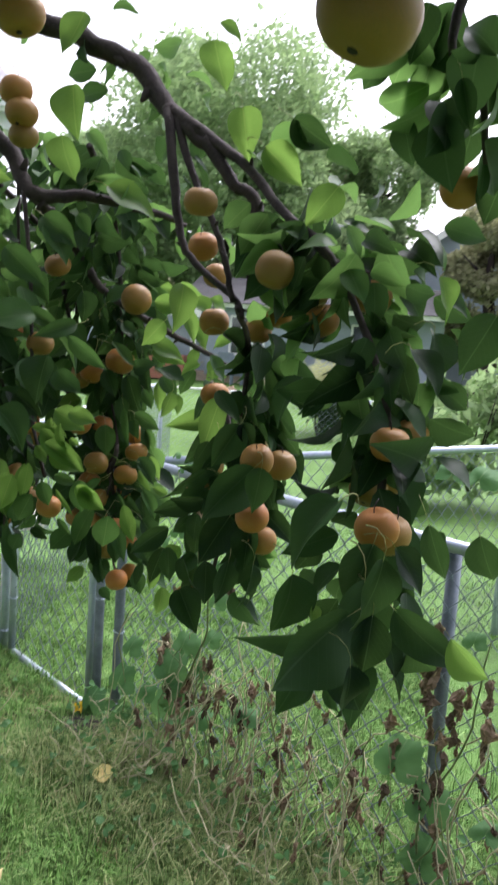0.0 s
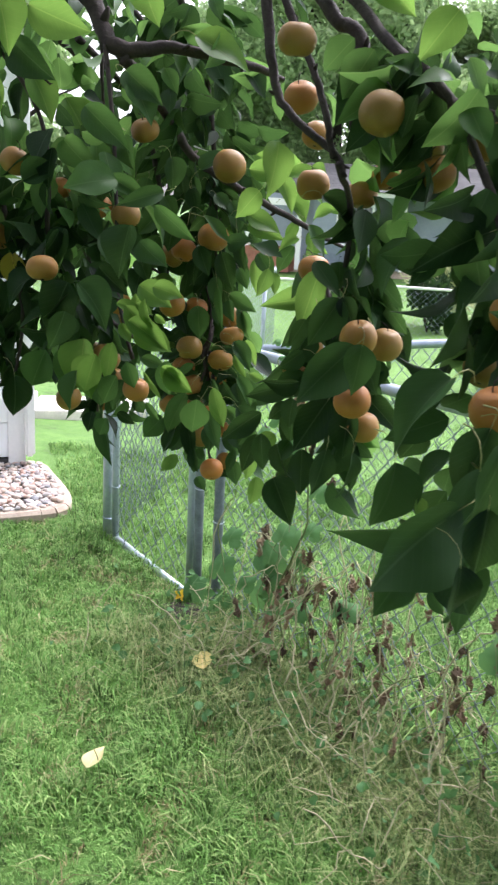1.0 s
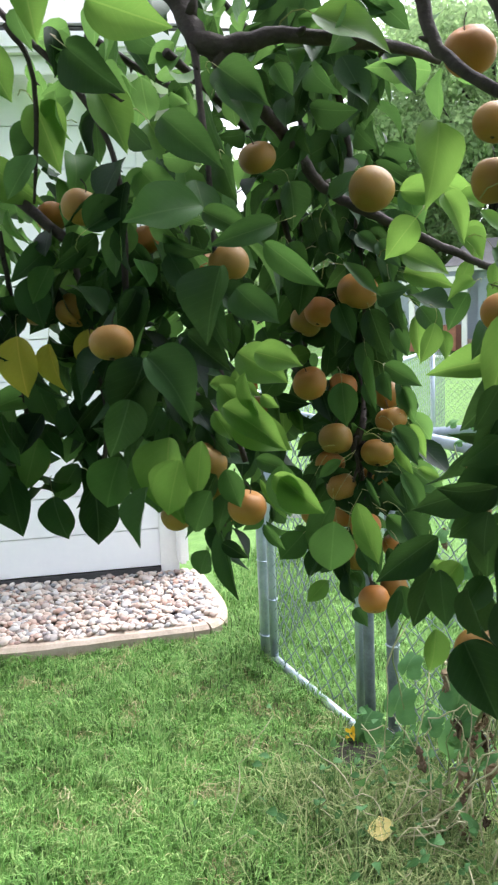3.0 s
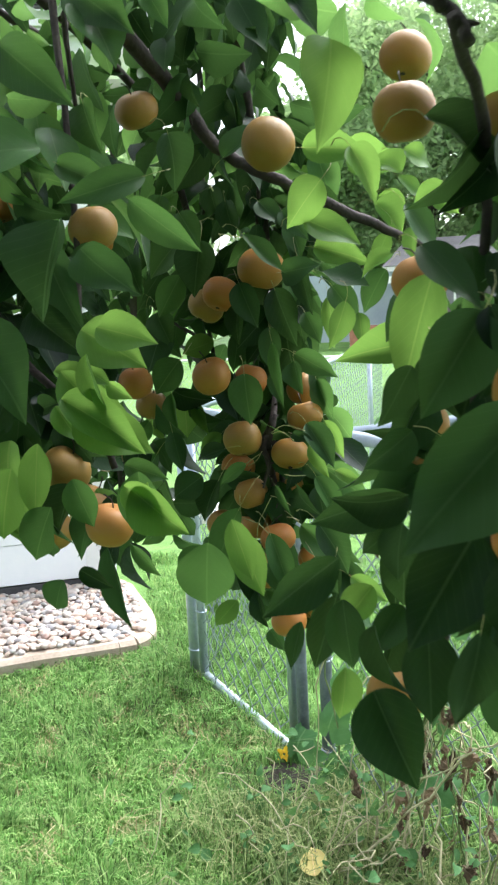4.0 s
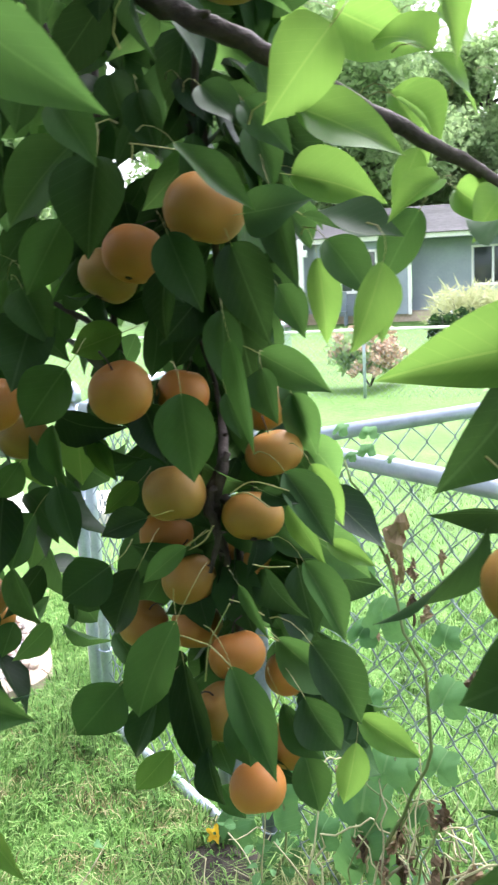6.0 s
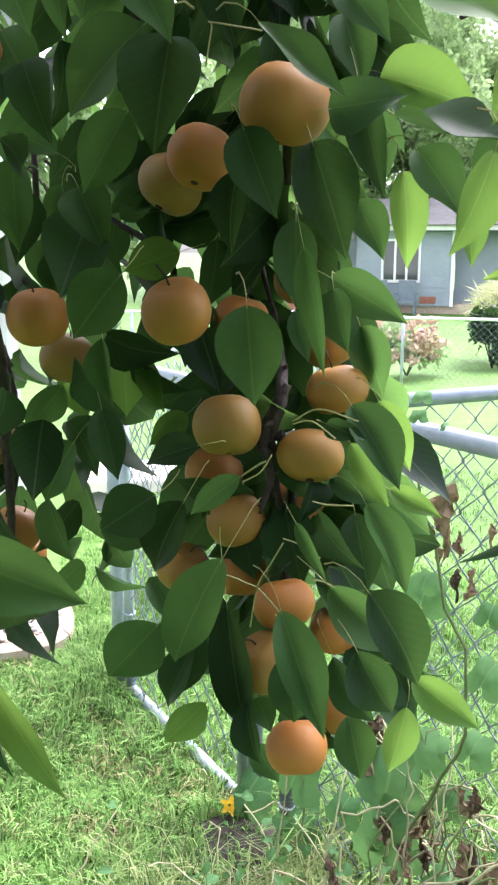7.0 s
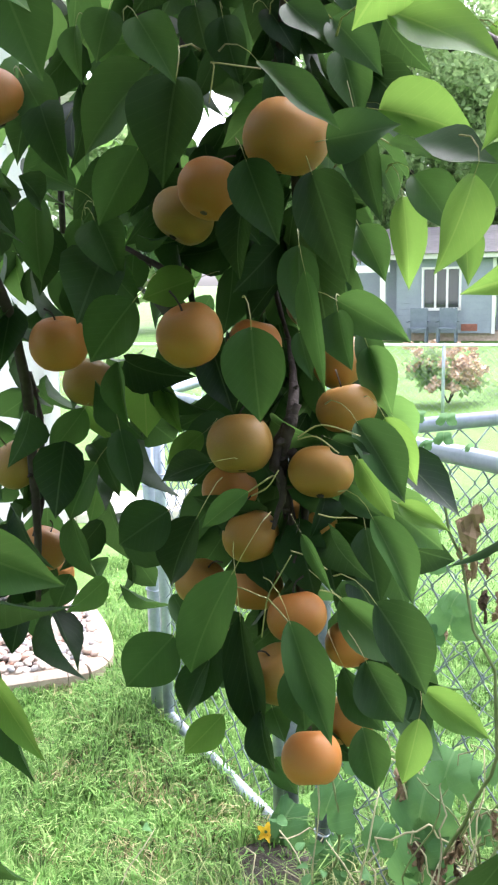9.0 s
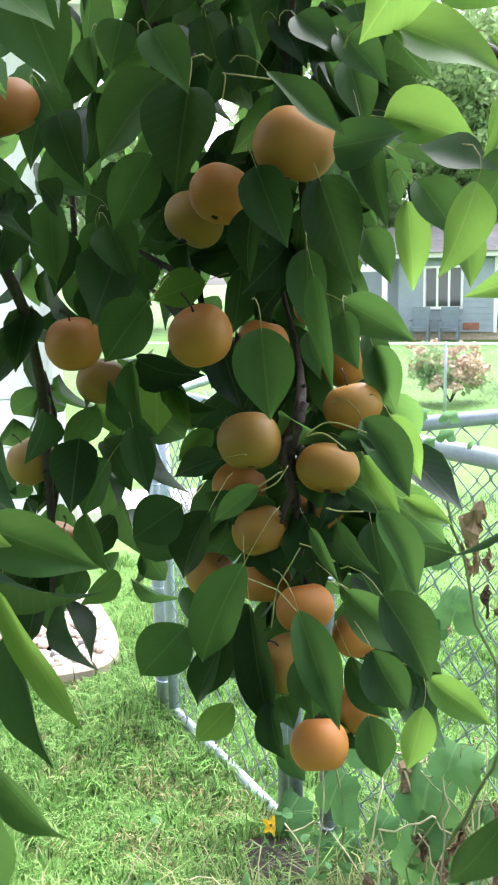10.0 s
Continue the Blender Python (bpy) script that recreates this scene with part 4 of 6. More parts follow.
def leaf(base, tip, width, roll=0, kind="g", shape=None):
    i = PICK.randrange(len(SHAPES)) if shape is None else shape
    length = math.dist(base, tip)
    if shape is None and width > 0.64 * length:
        grow = math.sqrt(width / (0.64 * length))
        tip = tuple(q + (p - q) * grow for p, q in zip(tip, base))
        width /= grow
    roll += PICK.uniform(-26, 26) if shape is None else 0
    near = base[1] < 1.7 and -0.5 < base[0] < 0.0
    o = new("leaf", (BARE_MESH if near else LEAF_MESH)[(kind, i)])
    o.parent = TREE
    o.matrix_parent_inverse = Matrix.Translation(-TREE.location)
    o.matrix_basis = leaf_turn(base, tip, width, roll)
    return o


def limb(name, pts, sides=9, steps=6, label=""):
    """A tapered, slightly knobbly branch through rows of x, y, z, radius."""
    rng = random.Random(len(pts) * 31 + int(abs(pts[0][0]) * 1000))
    path = smooth_path(pts, steps)
    for q in path[1:-1]:
        q[:3] += np.array([rng.gauss(0, 1) for _ in range(3)]) * 0.12 * q[3]
    h = Heap()
    h.tube(path, sides, 0.09, rng)
    for q in path[2::5]:
        a = np.array([rng.gauss(0, 1) for _ in range(3)])
        a /= np.linalg.norm(a)
        h.tube([np.r_[q[:3], q[3] * 0.7], np.r_[q[:3] + a * q[3] * 1.6, q[3] * 0.45], np.r_[q[:3] + a * q[3] * 2.4, q[3] * 0.2]], 5)
    o = h.ob(name, BARK, None, label)
    keep_place(o, TREE)
    return path


REST, REST_BACKLIT, SUNNY = Heap(), Heap(), random.Random(12)


def rest_leaf(base, tip, width, roll, shape):
    m = leaf_turn(base, tip, width, roll)
    verts, faces, uvs, _ = shape
    if -0.33 < base[0] < 0.035 and 1.0 < base[1] < 1.78:
        return
    if base[0] > -0.27 and base[1] > 1.88 and base[2] > 1.5 and SUNNY.random() < 0.75:
        return
    if 1.78 < base[2] < 2.02 and (-0.66 < base[0] < -0.42 and 1.3 < base[1] < 2.05 or base[0] < -0.68 and base[1] > 2.05) and SUNNY.random() < 0.8:
        return
    # higher, outer leaves more often take the paler backlit colour
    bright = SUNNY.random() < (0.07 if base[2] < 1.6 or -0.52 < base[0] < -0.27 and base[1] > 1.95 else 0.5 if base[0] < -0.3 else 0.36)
    (REST_BACKLIT if bright else REST).add([tuple(m @ Vector(v)) for v in verts], faces, uvs)


LIGHT_SHAPES = [leaf_shape(b, f, t, w, 40 + k, False, (-1, 0, 1), PROFILE[::2] + PROFILE[-1:]) for k, (b, f, t, w) in enumerate(((0.2, 0.3, 0.15, 0.03), (0.5, 0.45, -0.4, 0.03), (0.1, 0.25, 0.4, 0.03), (0.65, 0.4, 0.3, 0.04)))]


def leafy(path, n, seed, spread=0.06, size=0.075, back=0.02, hang=0.6, up=0.0, shift=(0, 0, 0)):
    """Leaves along a twig: stalks leave it all round, blades hang outwards and down."""
    rng = random.Random(seed)
    path = np.asarray(path)[:, :3]
    for _ in range(n):
        f = rng.random() * (len(path) - 1)
        i = min(int(f), len(path) - 2)
        p = path[i] + (path[i + 1] - path[i]) * (f - i)
        a = rng.uniform(0, 2 * math.pi)
        out = np.array((math.cos(a), math.sin(a), rng.uniform(-0.5, 0.5) + up))
        b = p + out * spread * rng.uniform(0.3, 1.0) + np.array((shift[0], back + shift[1], shift[2]))
        l = size * rng.uniform(0.65, 1.25)
        d = out * (1 - hang) + np.array((rng.gauss(0, 0.3), rng.gauss(0, 0.3), -hang + up * 0.5 + rng.gauss(0, 0.25)))
        d /= np.linalg.norm(d)
        rest_leaf(b, b + d * l, l * rng.uniform(0.48, 0.64), rng.uniform(-80, 80), LIGHT_SHAPES[rng.randrange(4)])


# ---- pears ----
def pear_mesh(seed, long=0.9):
    """A squat round fruit with a dimple at each end; radius 1, stalk end up."""
    rng = random.Random(seed)
    verts, faces = [], []
    rings, sides = 14, 20
    for i in range(rings + 1):
        a = math.pi * i / rings
        r = math.sin(a) ** 0.92
        z = math.cos(a) * long
        dip = 0.16 * math.exp(-((a / 0.32) ** 2)) - 0.14 * math.exp(-(((math.pi - a) / 0.36) ** 2))
        for k in range(sides):
            w = 2 * math.pi * k / sides
            lump = 1 + 0.022 * math.sin(2 * w + seed) + 0.02 * math.sin(3 * w + seed * 1.7) * math.sin(a)
            verts.append((r * lump * math.cos(w), r * lump * math.sin(w), z - dip + 0.03 * r * math.cos(w + seed)))
    for i in range(rings):
        for k in range(sides):
            faces.append((i * sides + k, (i + 1) * sides + k, (i + 1) * sides + (k + 1) % sides, i * sides + (k + 1) % sides))
    me = bpy.data.meshes.new("pear")
    me.from_pydata(verts, [], faces)
    me.materials.append(PEAR)
    me.polygons.foreach_set("use_smooth", [True] * len(faces))
    return me


PEARS = [pear_mesh(k, lo) for k, lo in enumerate((0.86, 0.92, 0.97, 0.82, 0.9))]
STALK = Heap()
STALK.tube([(0, 0, 0.72, 0.035), (0.03, 0.04, 0.95, 0.027), (0.12, 0.16, 1.15, 0.027), (0.3, 0.36, 1.28, 0.035)], 6)
CALYX = Heap()
CALYX.tube([(0, 0, -0.8, 0.1), (0, 0, -0.74, 0.13), (0, 0, -0.7, 0.05)], 8)


def pear_stalks():
    a = STALK.ob("stalk", BARK)
    b = CALYX.ob("calyx", BARK)
    datas = a.data, b.data
    bpy.data.objects.remove(a)
    bpy.data.objects.remove(b)
    return datas


STALK_ME, CALYX_ME = pear_stalks()
PEAR_RNG = random.Random(5)


def pear(x, y, z, size, label="ripe russet-brown pear hanging among leaves"):
    """A pear of a given width whose middle is at x, y, z."""
    o = new("pear", PEARS[PEAR_RNG.randrange(5)])
    r = size / 2
    o.matrix_basis = pose(x, y, z, PEAR_RNG.uniform(-28, 28), PEAR_RNG.uniform(-28, 28), PEAR_RNG.uniform(0, 360)) @ Matrix.Diagonal((r, r, r, 1))
    for nm, me in (("stalk", STALK_ME), ("calyx", CALYX_ME)):
        c = new(nm, me)
        c.parent = o
    tagged(o, label, "pear", "pears on the tree")
    return o


# fruit
pear(-0.337, 2.122, 1.551, 0.073)
pear(-0.419, 2.155, 1.516, 0.062)
pear(-0.465, 2.200, 1.497, 0.062)
pear(-0.448, 2.165, 1.383, 0.067)
pear(-0.402, 2.173, 1.277, 0.066)
pear(-0.326, 2.191, 1.249, 0.063)
pear(-0.399, 2.189, 1.180, 0.060)
pear(-0.340, 2.148, 1.116, 0.058)
pear(-0.349, 2.122, 1.068, 0.060)
pear(-0.321, 2.131, 0.981, 0.060)
pear(-0.309, 2.227, 1.307, 0.060)
pear(-0.362, 2.300, 1.407, 0.058)
pear(-0.330, 2.294, 1.346, 0.062)
pear(-0.412, 2.252, 1.367, 0.058)
pear(-0.431, 2.217, 1.219, 0.058)
pear(-0.350, 2.239, 1.185, 0.058)
pear(-0.401, 2.208, 1.119, 0.058)
pear(-0.306, 2.229, 1.059, 0.054)
pear(-0.305, 2.214, 0.979, 0.056)
pear(-0.478, 2.284, 1.031, 0.050)
pear(-0.461, 2.207, 1.118, 0.058)
pear(-0.262, 1.963, 1.705, 0.070)
pear(-0.029, 1.665, 1.668, 0.058)
pear(0.115, 1.345, 1.756, 0.064)
pear(0.096, 1.452, 1.438, 0.058)
pear(-0.059, 1.664, 1.810, 0.058)
pear(-0.035, 1.482, 1.870, 0.058)
pear(0.264, 1.398, 1.727, 0.070)
pear(0.284, 1.255, 1.441, 0.058)
pear(0.164, 1.560, 1.727, 0.058)
pear(0.191, 1.395, 1.683, 0.058)
pear(0.100, 1.666, 1.689, 0.058)
pear(0.055, 1.682, 1.655, 0.058)
pear(-0.062, 1.865, 1.765, 0.058)
pear(0.129, 1.553, 1.416, 0.058)
pear(0.097, 1.424, 1.344, 0.058)
pear(0.109, 1.474, 1.292, 0.058)
pear(0.306, 1.168, 1.521, 0.058)
pear(0.339, 1.272, 1.522, 0.058)
pear(0.315, 1.291, 1.454, 0.058)
pear(0.295, 1.083, 1.422, 0.058)
pear(0.313, 1.106, 1.410, 0.058)
pear(-0.034, 1.763, 1.518, 0.060)
pear(-0.046, 1.643, 1.113, 0.058)
pear(-0.052, 1.867, 1.350, 0.064)
pear(-0.078, 1.885, 1.298, 0.060)
pear(-0.049, 1.876, 1.284, 0.062)
pear(-0.401, 1.634, 1.335, 0.057)
pear(-0.394, 1.671, 1.286, 0.058)
pear(-0.456, 1.974, 1.772, 0.062)
pear(-0.613, 1.873, 1.271, 0.058)
pear(-0.607, 1.910, 1.181, 0.058)
pear(-0.506, 1.587, 1.499, 0.058)
pear(-0.620, 1.705, 1.688, 0.058)
pear(-0.706, 1.789, 1.541, 0.058)
pear(-0.409, 1.748, 1.598, 0.058)
pear(-0.578, 2.142, 1.376, 0.058)
pear(-0.591, 2.220, 1.329, 0.058)
pear(-0.679, 2.207, 1.237, 0.058)
pear(-0.672, 2.236, 1.131, 0.058)
pear(-0.710, 2.308, 1.073, 0.058)
pear(0.374, 1.225, 1.876, 0.062)
pear(0.422, 1.283, 1.893, 0.058)
pear(-0.821, 1.804, 1.288, 0.055)
pear(-0.793, 1.813, 1.542, 0.055)
pear(-0.204, 1.080, 2.037, 0.064)
pear(0.240, 0.517, 1.863, 0.066)
pear(-0.316, 1.004, 1.786, 0.066)
pear(-0.627, 2.125, 1.606, 0.066)
pear(-0.577, 1.806, 1.642, 0.050)
pear(-0.746, 1.806, 1.690, 0.055)
pear(-0.405, 1.569, 2.062, 0.060)
pear(-0.391, 1.565, 2.022, 0.062)
pear(-0.392, 1.580, 1.985, 0.055)
pear(-0.317, 1.577, 1.292, 0.050)

# limbs, branches and twigs
TRUNK = limb("trunk", [(-1.550, 0.750, -0.050, 0.0850), (-1.540, 0.760, 0.700, 0.0750), (-1.500, 0.800, 1.400, 0.0660), (-1.420, 0.860, 1.900, 0.0500), (-1.300, 0.950, 2.500, 0.0300), (-1.200, 1.000, 3.000, 0.0120)])
LIMB_HIGH = limb("limb", [(-1.500, 0.800, 1.450, 0.0350), (-1.100, 1.050, 1.950, 0.0280), (-0.646, 1.723, 2.265, 0.0240), (-0.419, 1.743, 2.230, 0.0210), (-0.225, 1.724, 2.153, 0.0200), (-0.143, 1.680, 2.064, 0.0180), (0.014, 1.582, 1.959, 0.0095), (0.121, 1.446, 1.849, 0.0080), (0.212, 1.354, 1.770, 0.0055), (0.260, 1.327, 1.758, 0.0035)])
LIMB_MID = limb("limb", [(-1.500, 0.800, 1.300, 0.0300), (-1.200, 1.050, 1.950, 0.0240), (-0.900, 1.400, 2.200, 0.0210), (-0.680, 1.720, 2.150, 0.0190), (-0.545, 1.850, 2.015, 0.0180), (-0.463, 1.826, 1.913, 0.0170), (-0.361, 1.859, 1.918, 0.0120), (-0.225, 1.922, 1.899, 0.0090), (-0.158, 1.978, 1.879, 0.0050)])
BRANCH_LOW = limb("branch", [(-0.463, 1.826, 1.913, 0.0130), (-0.440, 1.960, 1.845, 0.0120), (-0.412, 2.040, 1.782, 0.0110), (-0.370, 2.075, 1.722, 0.0095), (-0.292, 2.060, 1.676, 0.0085), (-0.217, 2.106, 1.636, 0.0078), (-0.138, 2.168, 1.592, 0.0070), (-0.083, 2.206, 1.561, 0.0055), (-0.030, 2.230, 1.535, 0.0030)])
TWIG_A = limb("twig", [(-0.141, 1.660, 2.059, 0.0100), (-0.106, 1.601, 1.901, 0.0090), (-0.078, 1.569, 1.803, 0.0070), (-0.030, 1.548, 1.754, 0.0065), (0.029, 1.518, 1.711, 0.0060), (0.049, 1.495, 1.678, 0.0050)])
TWIG_B = limb("twig", [(-0.128, 1.660, 2.054, 0.0080), (-0.072, 1.608, 1.924, 0.0070), (-0.022, 1.561, 1.840, 0.0060), (0.007, 1.534, 1.770, 0.0060), (0.028, 1.507, 1.706, 0.0050)])
LIMB_FORK = limb("limb", [(-0.141, 1.672, 2.064, 0.0155), (-0.109, 1.655, 2.033, 0.0145), (-0.047, 1.620, 1.982, 0.0130), (0.007, 1.585, 1.917, 0.0115), (0.045, 1.560, 1.893, 0.0105), (0.076, 1.530, 1.837, 0.0080), (0.113, 1.500, 1.794, 0.0060), (0.148, 1.470, 1.750, 0.0040)])
TWIG_C = limb("twig", [(0.045, 1.560, 1.893, 0.0085), (0.054, 1.540, 1.839, 0.0075), (0.052, 1.520, 1.774, 0.0065), (0.055, 1.510, 1.729, 0.0055)])
HANG_MAIN = limb("branch", [(-0.345, 2.160, 1.700, 0.0035), (-0.428, 2.340, 1.521, 0.0030), (-0.418, 2.340, 1.430, 0.0030), (-0.390, 2.310, 1.358, 0.0030), (-0.357, 2.200, 1.305, 0.0064), (-0.369, 2.200, 1.257, 0.0064), (-0.363, 2.200, 1.212, 0.0064), (-0.355, 2.200, 1.166, 0.0055), (-0.350, 2.200, 1.119, 0.0045), (-0.354, 2.190, 1.056, 0.0040), (-0.339, 2.180, 0.983, 0.0028)])
SPUR_A = limb("spur", [(-0.351, 2.200, 1.314, 0.0040), (-0.373, 2.190, 1.264, 0.0060), (-0.361, 2.180, 1.234, 0.0040), (-0.369, 2.170, 1.194, 0.0020)])
SPUR_B = limb("spur", [(-0.361, 2.200, 1.269, 0.0060), (-0.348, 2.210, 1.239, 0.0050), (-0.346, 2.200, 1.190, 0.0035), (-0.352, 2.180, 1.158, 0.0020)])
SPUR_C = limb("spur", [(-0.548, 2.270, 1.462, 0.0035), (-0.511, 2.260, 1.445, 0.0030), (-0.487, 2.260, 1.421, 0.0025)])
HANG_MID = limb("branch", [(0.038, 1.497, 1.697, 0.0055), (0.050, 1.600, 1.620, 0.0050), (0.040, 1.600, 1.450, 0.0042), (0.030, 1.610, 1.300, 0.0040), (-0.010, 1.640, 1.120, 0.0040)])
HANG_RIGHT = limb("branch", [(0.121, 1.446, 1.849, 0.0070), (0.200, 1.360, 1.780, 0.0060), (0.290, 1.250, 1.600, 0.0060), (0.300, 1.170, 1.450, 0.0060), (0.270, 1.140, 1.200, 0.0040)])
HANG_NEAR = limb("branch", [(-0.070, 1.930, 1.530, 0.0050), (-0.020, 1.850, 1.480, 0.0050), (-0.000, 1.810, 1.380, 0.0050), (0.000, 1.800, 1.240, 0.0030)])
HANG_LEFT = limb("branch", [(-0.489, 1.827, 1.939, 0.0050), (-0.440, 1.760, 1.750, 0.0042), (-0.420, 1.730, 1.600, 0.0038), (-0.400, 1.690, 1.450, 0.0036), (-0.360, 1.670, 1.330, 0.0040)])
TWIG_D = limb("twig", [(-0.746, 1.705, 1.983, 0.0050), (-0.625, 1.720, 1.855, 0.0045), (-0.562, 1.717, 1.739, 0.0042), (-0.554, 1.708, 1.578, 0.0050), (-0.560, 1.714, 1.460, 0.0030)])
BRANCH_FAR = limb("branch", [(-1.100, 1.300, 1.850, 0.0140), (-0.876, 1.726, 1.782, 0.0100), (-0.698, 1.761, 1.653, 0.0080), (-0.648, 1.791, 1.611, 0.0050), (-0.612, 1.843, 1.493, 0.0030)])
HANG_FAR = limb("branch", [(-0.708, 1.779, 1.654, 0.0060), (-0.640, 2.000, 1.550, 0.0060), (-0.630, 2.140, 1.400, 0.0060), (-0.655, 2.200, 1.200, 0.0050), (-0.660, 2.200, 1.080, 0.0030)])
HANG_EDGE = limb("branch", [(0.341, 1.047, 2.080, 0.0070), (0.329, 1.033, 1.996, 0.0050), (0.371, 1.084, 1.961, 0.0050), (0.391, 1.127, 1.891, 0.0040)])
TWIG_E = limb("twig", [(-0.588, 2.273, 1.484, 0.0030), (-0.543, 2.263, 1.461, 0.0028), (-0.520, 2.268, 1.446, 0.0025), (-0.497, 2.272, 1.424, 0.0015)])
TWIG_F = limb("twig", [(-0.682, 2.244, 1.336, 0.0040), (-0.668, 2.239, 1.285, 0.0040), (-0.661, 2.224, 1.196, 0.0030), (-0.669, 2.213, 1.152, 0.0020)])
TWIG_G = limb("twig", [(-0.477, 1.684, 1.451, 0.0050), (-0.427, 1.672, 1.417, 0.0045), (-0.379, 1.661, 1.387, 0.0040), (-0.346, 1.658, 1.371, 0.0020)])
HANG_TOP = limb("branch", [(-0.400, 2.000, 2.050, 0.0080), (-0.400, 2.200, 1.950, 0.0070), (-0.380, 2.250, 1.750, 0.0060), (-0.370, 2.270, 1.500, 0.0040)])
HANG_BACK = limb("branch", [(-0.600, 1.950, 1.950, 0.0080), (-0.580, 2.250, 1.850, 0.0070), (-0.540, 2.320, 1.650, 0.0060), (-0.520, 2.350, 1.400, 0.0040)])
HANG_OUTER = limb("branch", [(-0.850, 2.100, 2.050, 0.0080), (-0.780, 2.420, 1.950, 0.0070), (-0.750, 2.450, 1.750, 0.0060), (-0.730, 2.420, 1.500, 0.0040)])
HANG_UPPER = limb("branch", [(-0.600, 2.100, 2.100, 0.0080), (-0.560, 2.420, 1.980, 0.0060), (-0.560, 2.440, 1.820, 0.0050), (-0.545, 2.400, 1.660, 0.0040)])
# six boughs out of view round the camera, added to block light
SHADE_REAR = limb("limb", [(-1.500, 0.800, 1.500, 0.0400), (-1.100, 0.500, 2.100, 0.0300), (-0.500, 0.200, 2.450, 0.0240), (0.200, 0.100, 2.600, 0.0180), (0.900, 0.100, 2.600, 0.0100)])
SHADE_BACK = limb("limb", [(-1.500, 0.800, 1.400, 0.0400), (-1.300, 0.100, 2.000, 0.0300), (-0.800, -0.600, 2.300, 0.0240), (0.100, -0.900, 2.350, 0.0180), (1.000, -0.700, 2.250, 0.0100)])
SHADE_BEHIND = limb("branch", [(0.900, 0.100, 2.600, 0.0090), (1.100, -0.300, 2.250, 0.0080), (1.000, -0.650, 1.800, 0.0060), (0.700, -0.850, 1.450, 0.0040)])
SHADE_CLOSE = limb("branch", [(0.200, 0.100, 2.600, 0.0090), (0.620, 0.020, 2.300, 0.0080), (0.780, -0.060, 1.950, 0.0060), (0.780, -0.100, 1.600, 0.0040)])
SHADE_LEE = limb("branch", [(-0.500, 0.200, 2.450, 0.0090), (-0.480, 0.050, 2.100, 0.0080), (-0.450, -0.120, 1.750, 0.0060), (-0.400, -0.200, 1.450, 0.0040)])
SHADE_SIDE = limb("limb", [(-1.480, 0.820, 1.700, 0.0350), (-1.000, 0.900, 2.300, 0.0280), (-0.300, 0.850, 2.550, 0.0200), (0.400, 0.900, 2.600, 0.0120), (0.900, 1.100, 2.500, 0.0060)])
HANG_WEST = limb("branch", [(-0.807, 1.748, 1.669, 0.0050), (-0.807, 1.766, 1.545, 0.0045), (-0.810, 1.778, 1.404, 0.0040), (-0.816, 1.797, 1.295, 0.0030)])
HANG_WING = limb("branch", [(-0.698, 1.780, 1.644, 0.0050), (-0.661, 1.767, 1.519, 0.0045), (-0.642, 1.765, 1.373, 0.0040), (-0.658, 1.757, 1.256, 0.0030)])
HANG_RIM = limb("branch", [(-0.908, 1.729, 1.745, 0.0050), (-0.900, 1.670, 1.551, 0.0045), (-0.886, 1.637, 1.369, 0.0040), (-0.874, 1.616, 1.247, 0.0030)])
TWIG_H = limb("twig", [(-0.727, 1.705, 1.954, 0.0050), (-0.700, 1.723, 1.891, 0.0040), (-0.709, 1.729, 1.779, 0.0035), (-0.728, 1.739, 1.704, 0.0020)])
TWIG_I = limb("twig", [(-0.559, 1.982, 1.972, 0.0050), (-0.552, 1.965, 1.875, 0.0040), (-0.547, 1.968, 1.780, 0.0030)])
TWIG_J = limb("twig", [(-0.625, 1.720, 1.855, 0.0040), (-0.597, 1.730, 1.859, 0.0030), (-0.560, 1.737, 1.832, 0.0020)])
# overhead bough, added for the shade it throws
SHADE_OVER = limb("limb", [(-1.420, 0.860, 1.900, 0.0300), (-0.950, 1.250, 2.400, 0.0240), (-0.500, 1.700, 2.600, 0.0180), (-0.100, 2.100, 2.650, 0.0120), (0.200, 2.300, 2.600, 0.0060)])

# leaves that stand out singly
leaf((-0.556, 1.970, 1.141), (-0.522, 1.954, 0.998), 0.038, 25)
leaf((-0.387, 1.611, 1.574), (-0.342, 1.567, 1.494), 0.047, 25)
leaf((-0.365, 1.621, 1.560), (-0.312, 1.613, 1.532), 0.040, -20)
leaf((-0.378, 1.721, 1.632), (-0.266, 1.673, 1.557), 0.034, -45, "m")
leaf((-0.325, 1.684, 1.619), (-0.242, 1.667, 1.553), 0.037, 15, "m")
leaf((-0.319, 1.713, 1.645), (-0.377, 1.623, 1.618), 0.036, -30, "m")
leaf((-0.422, 1.704, 1.667), (-0.333, 1.683, 1.626), 0.035, 20, "m")
leaf((-0.397, 1.593, 1.507), (-0.349, 1.580, 1.469), 0.050, 10)
leaf((-0.422, 1.632, 1.422), (-0.375, 1.618, 1.378), 0.041, 0)
leaf((-0.420, 1.657, 1.385), (-0.368, 1.645, 1.340), 0.038, 20)
leaf((-0.374, 1.607, 1.325), (-0.392, 1.580, 1.276), 0.040, 10)
leaf((-0.362, 1.627, 1.297), (-0.380, 1.589, 1.246), 0.027, 30)
leaf((-0.345, 1.636, 1.309), (-0.348, 1.602, 1.256), 0.023, 0)
leaf((-0.393, 1.618, 1.410), (-0.418, 1.608, 1.406), 0.027, 0)
leaf((-0.428, 1.782, 1.745), (-0.402, 1.757, 1.684), 0.046, 20, "m")
leaf((-0.355, 1.855, 1.714), (-0.335, 1.848, 1.649), 0.049, 0)
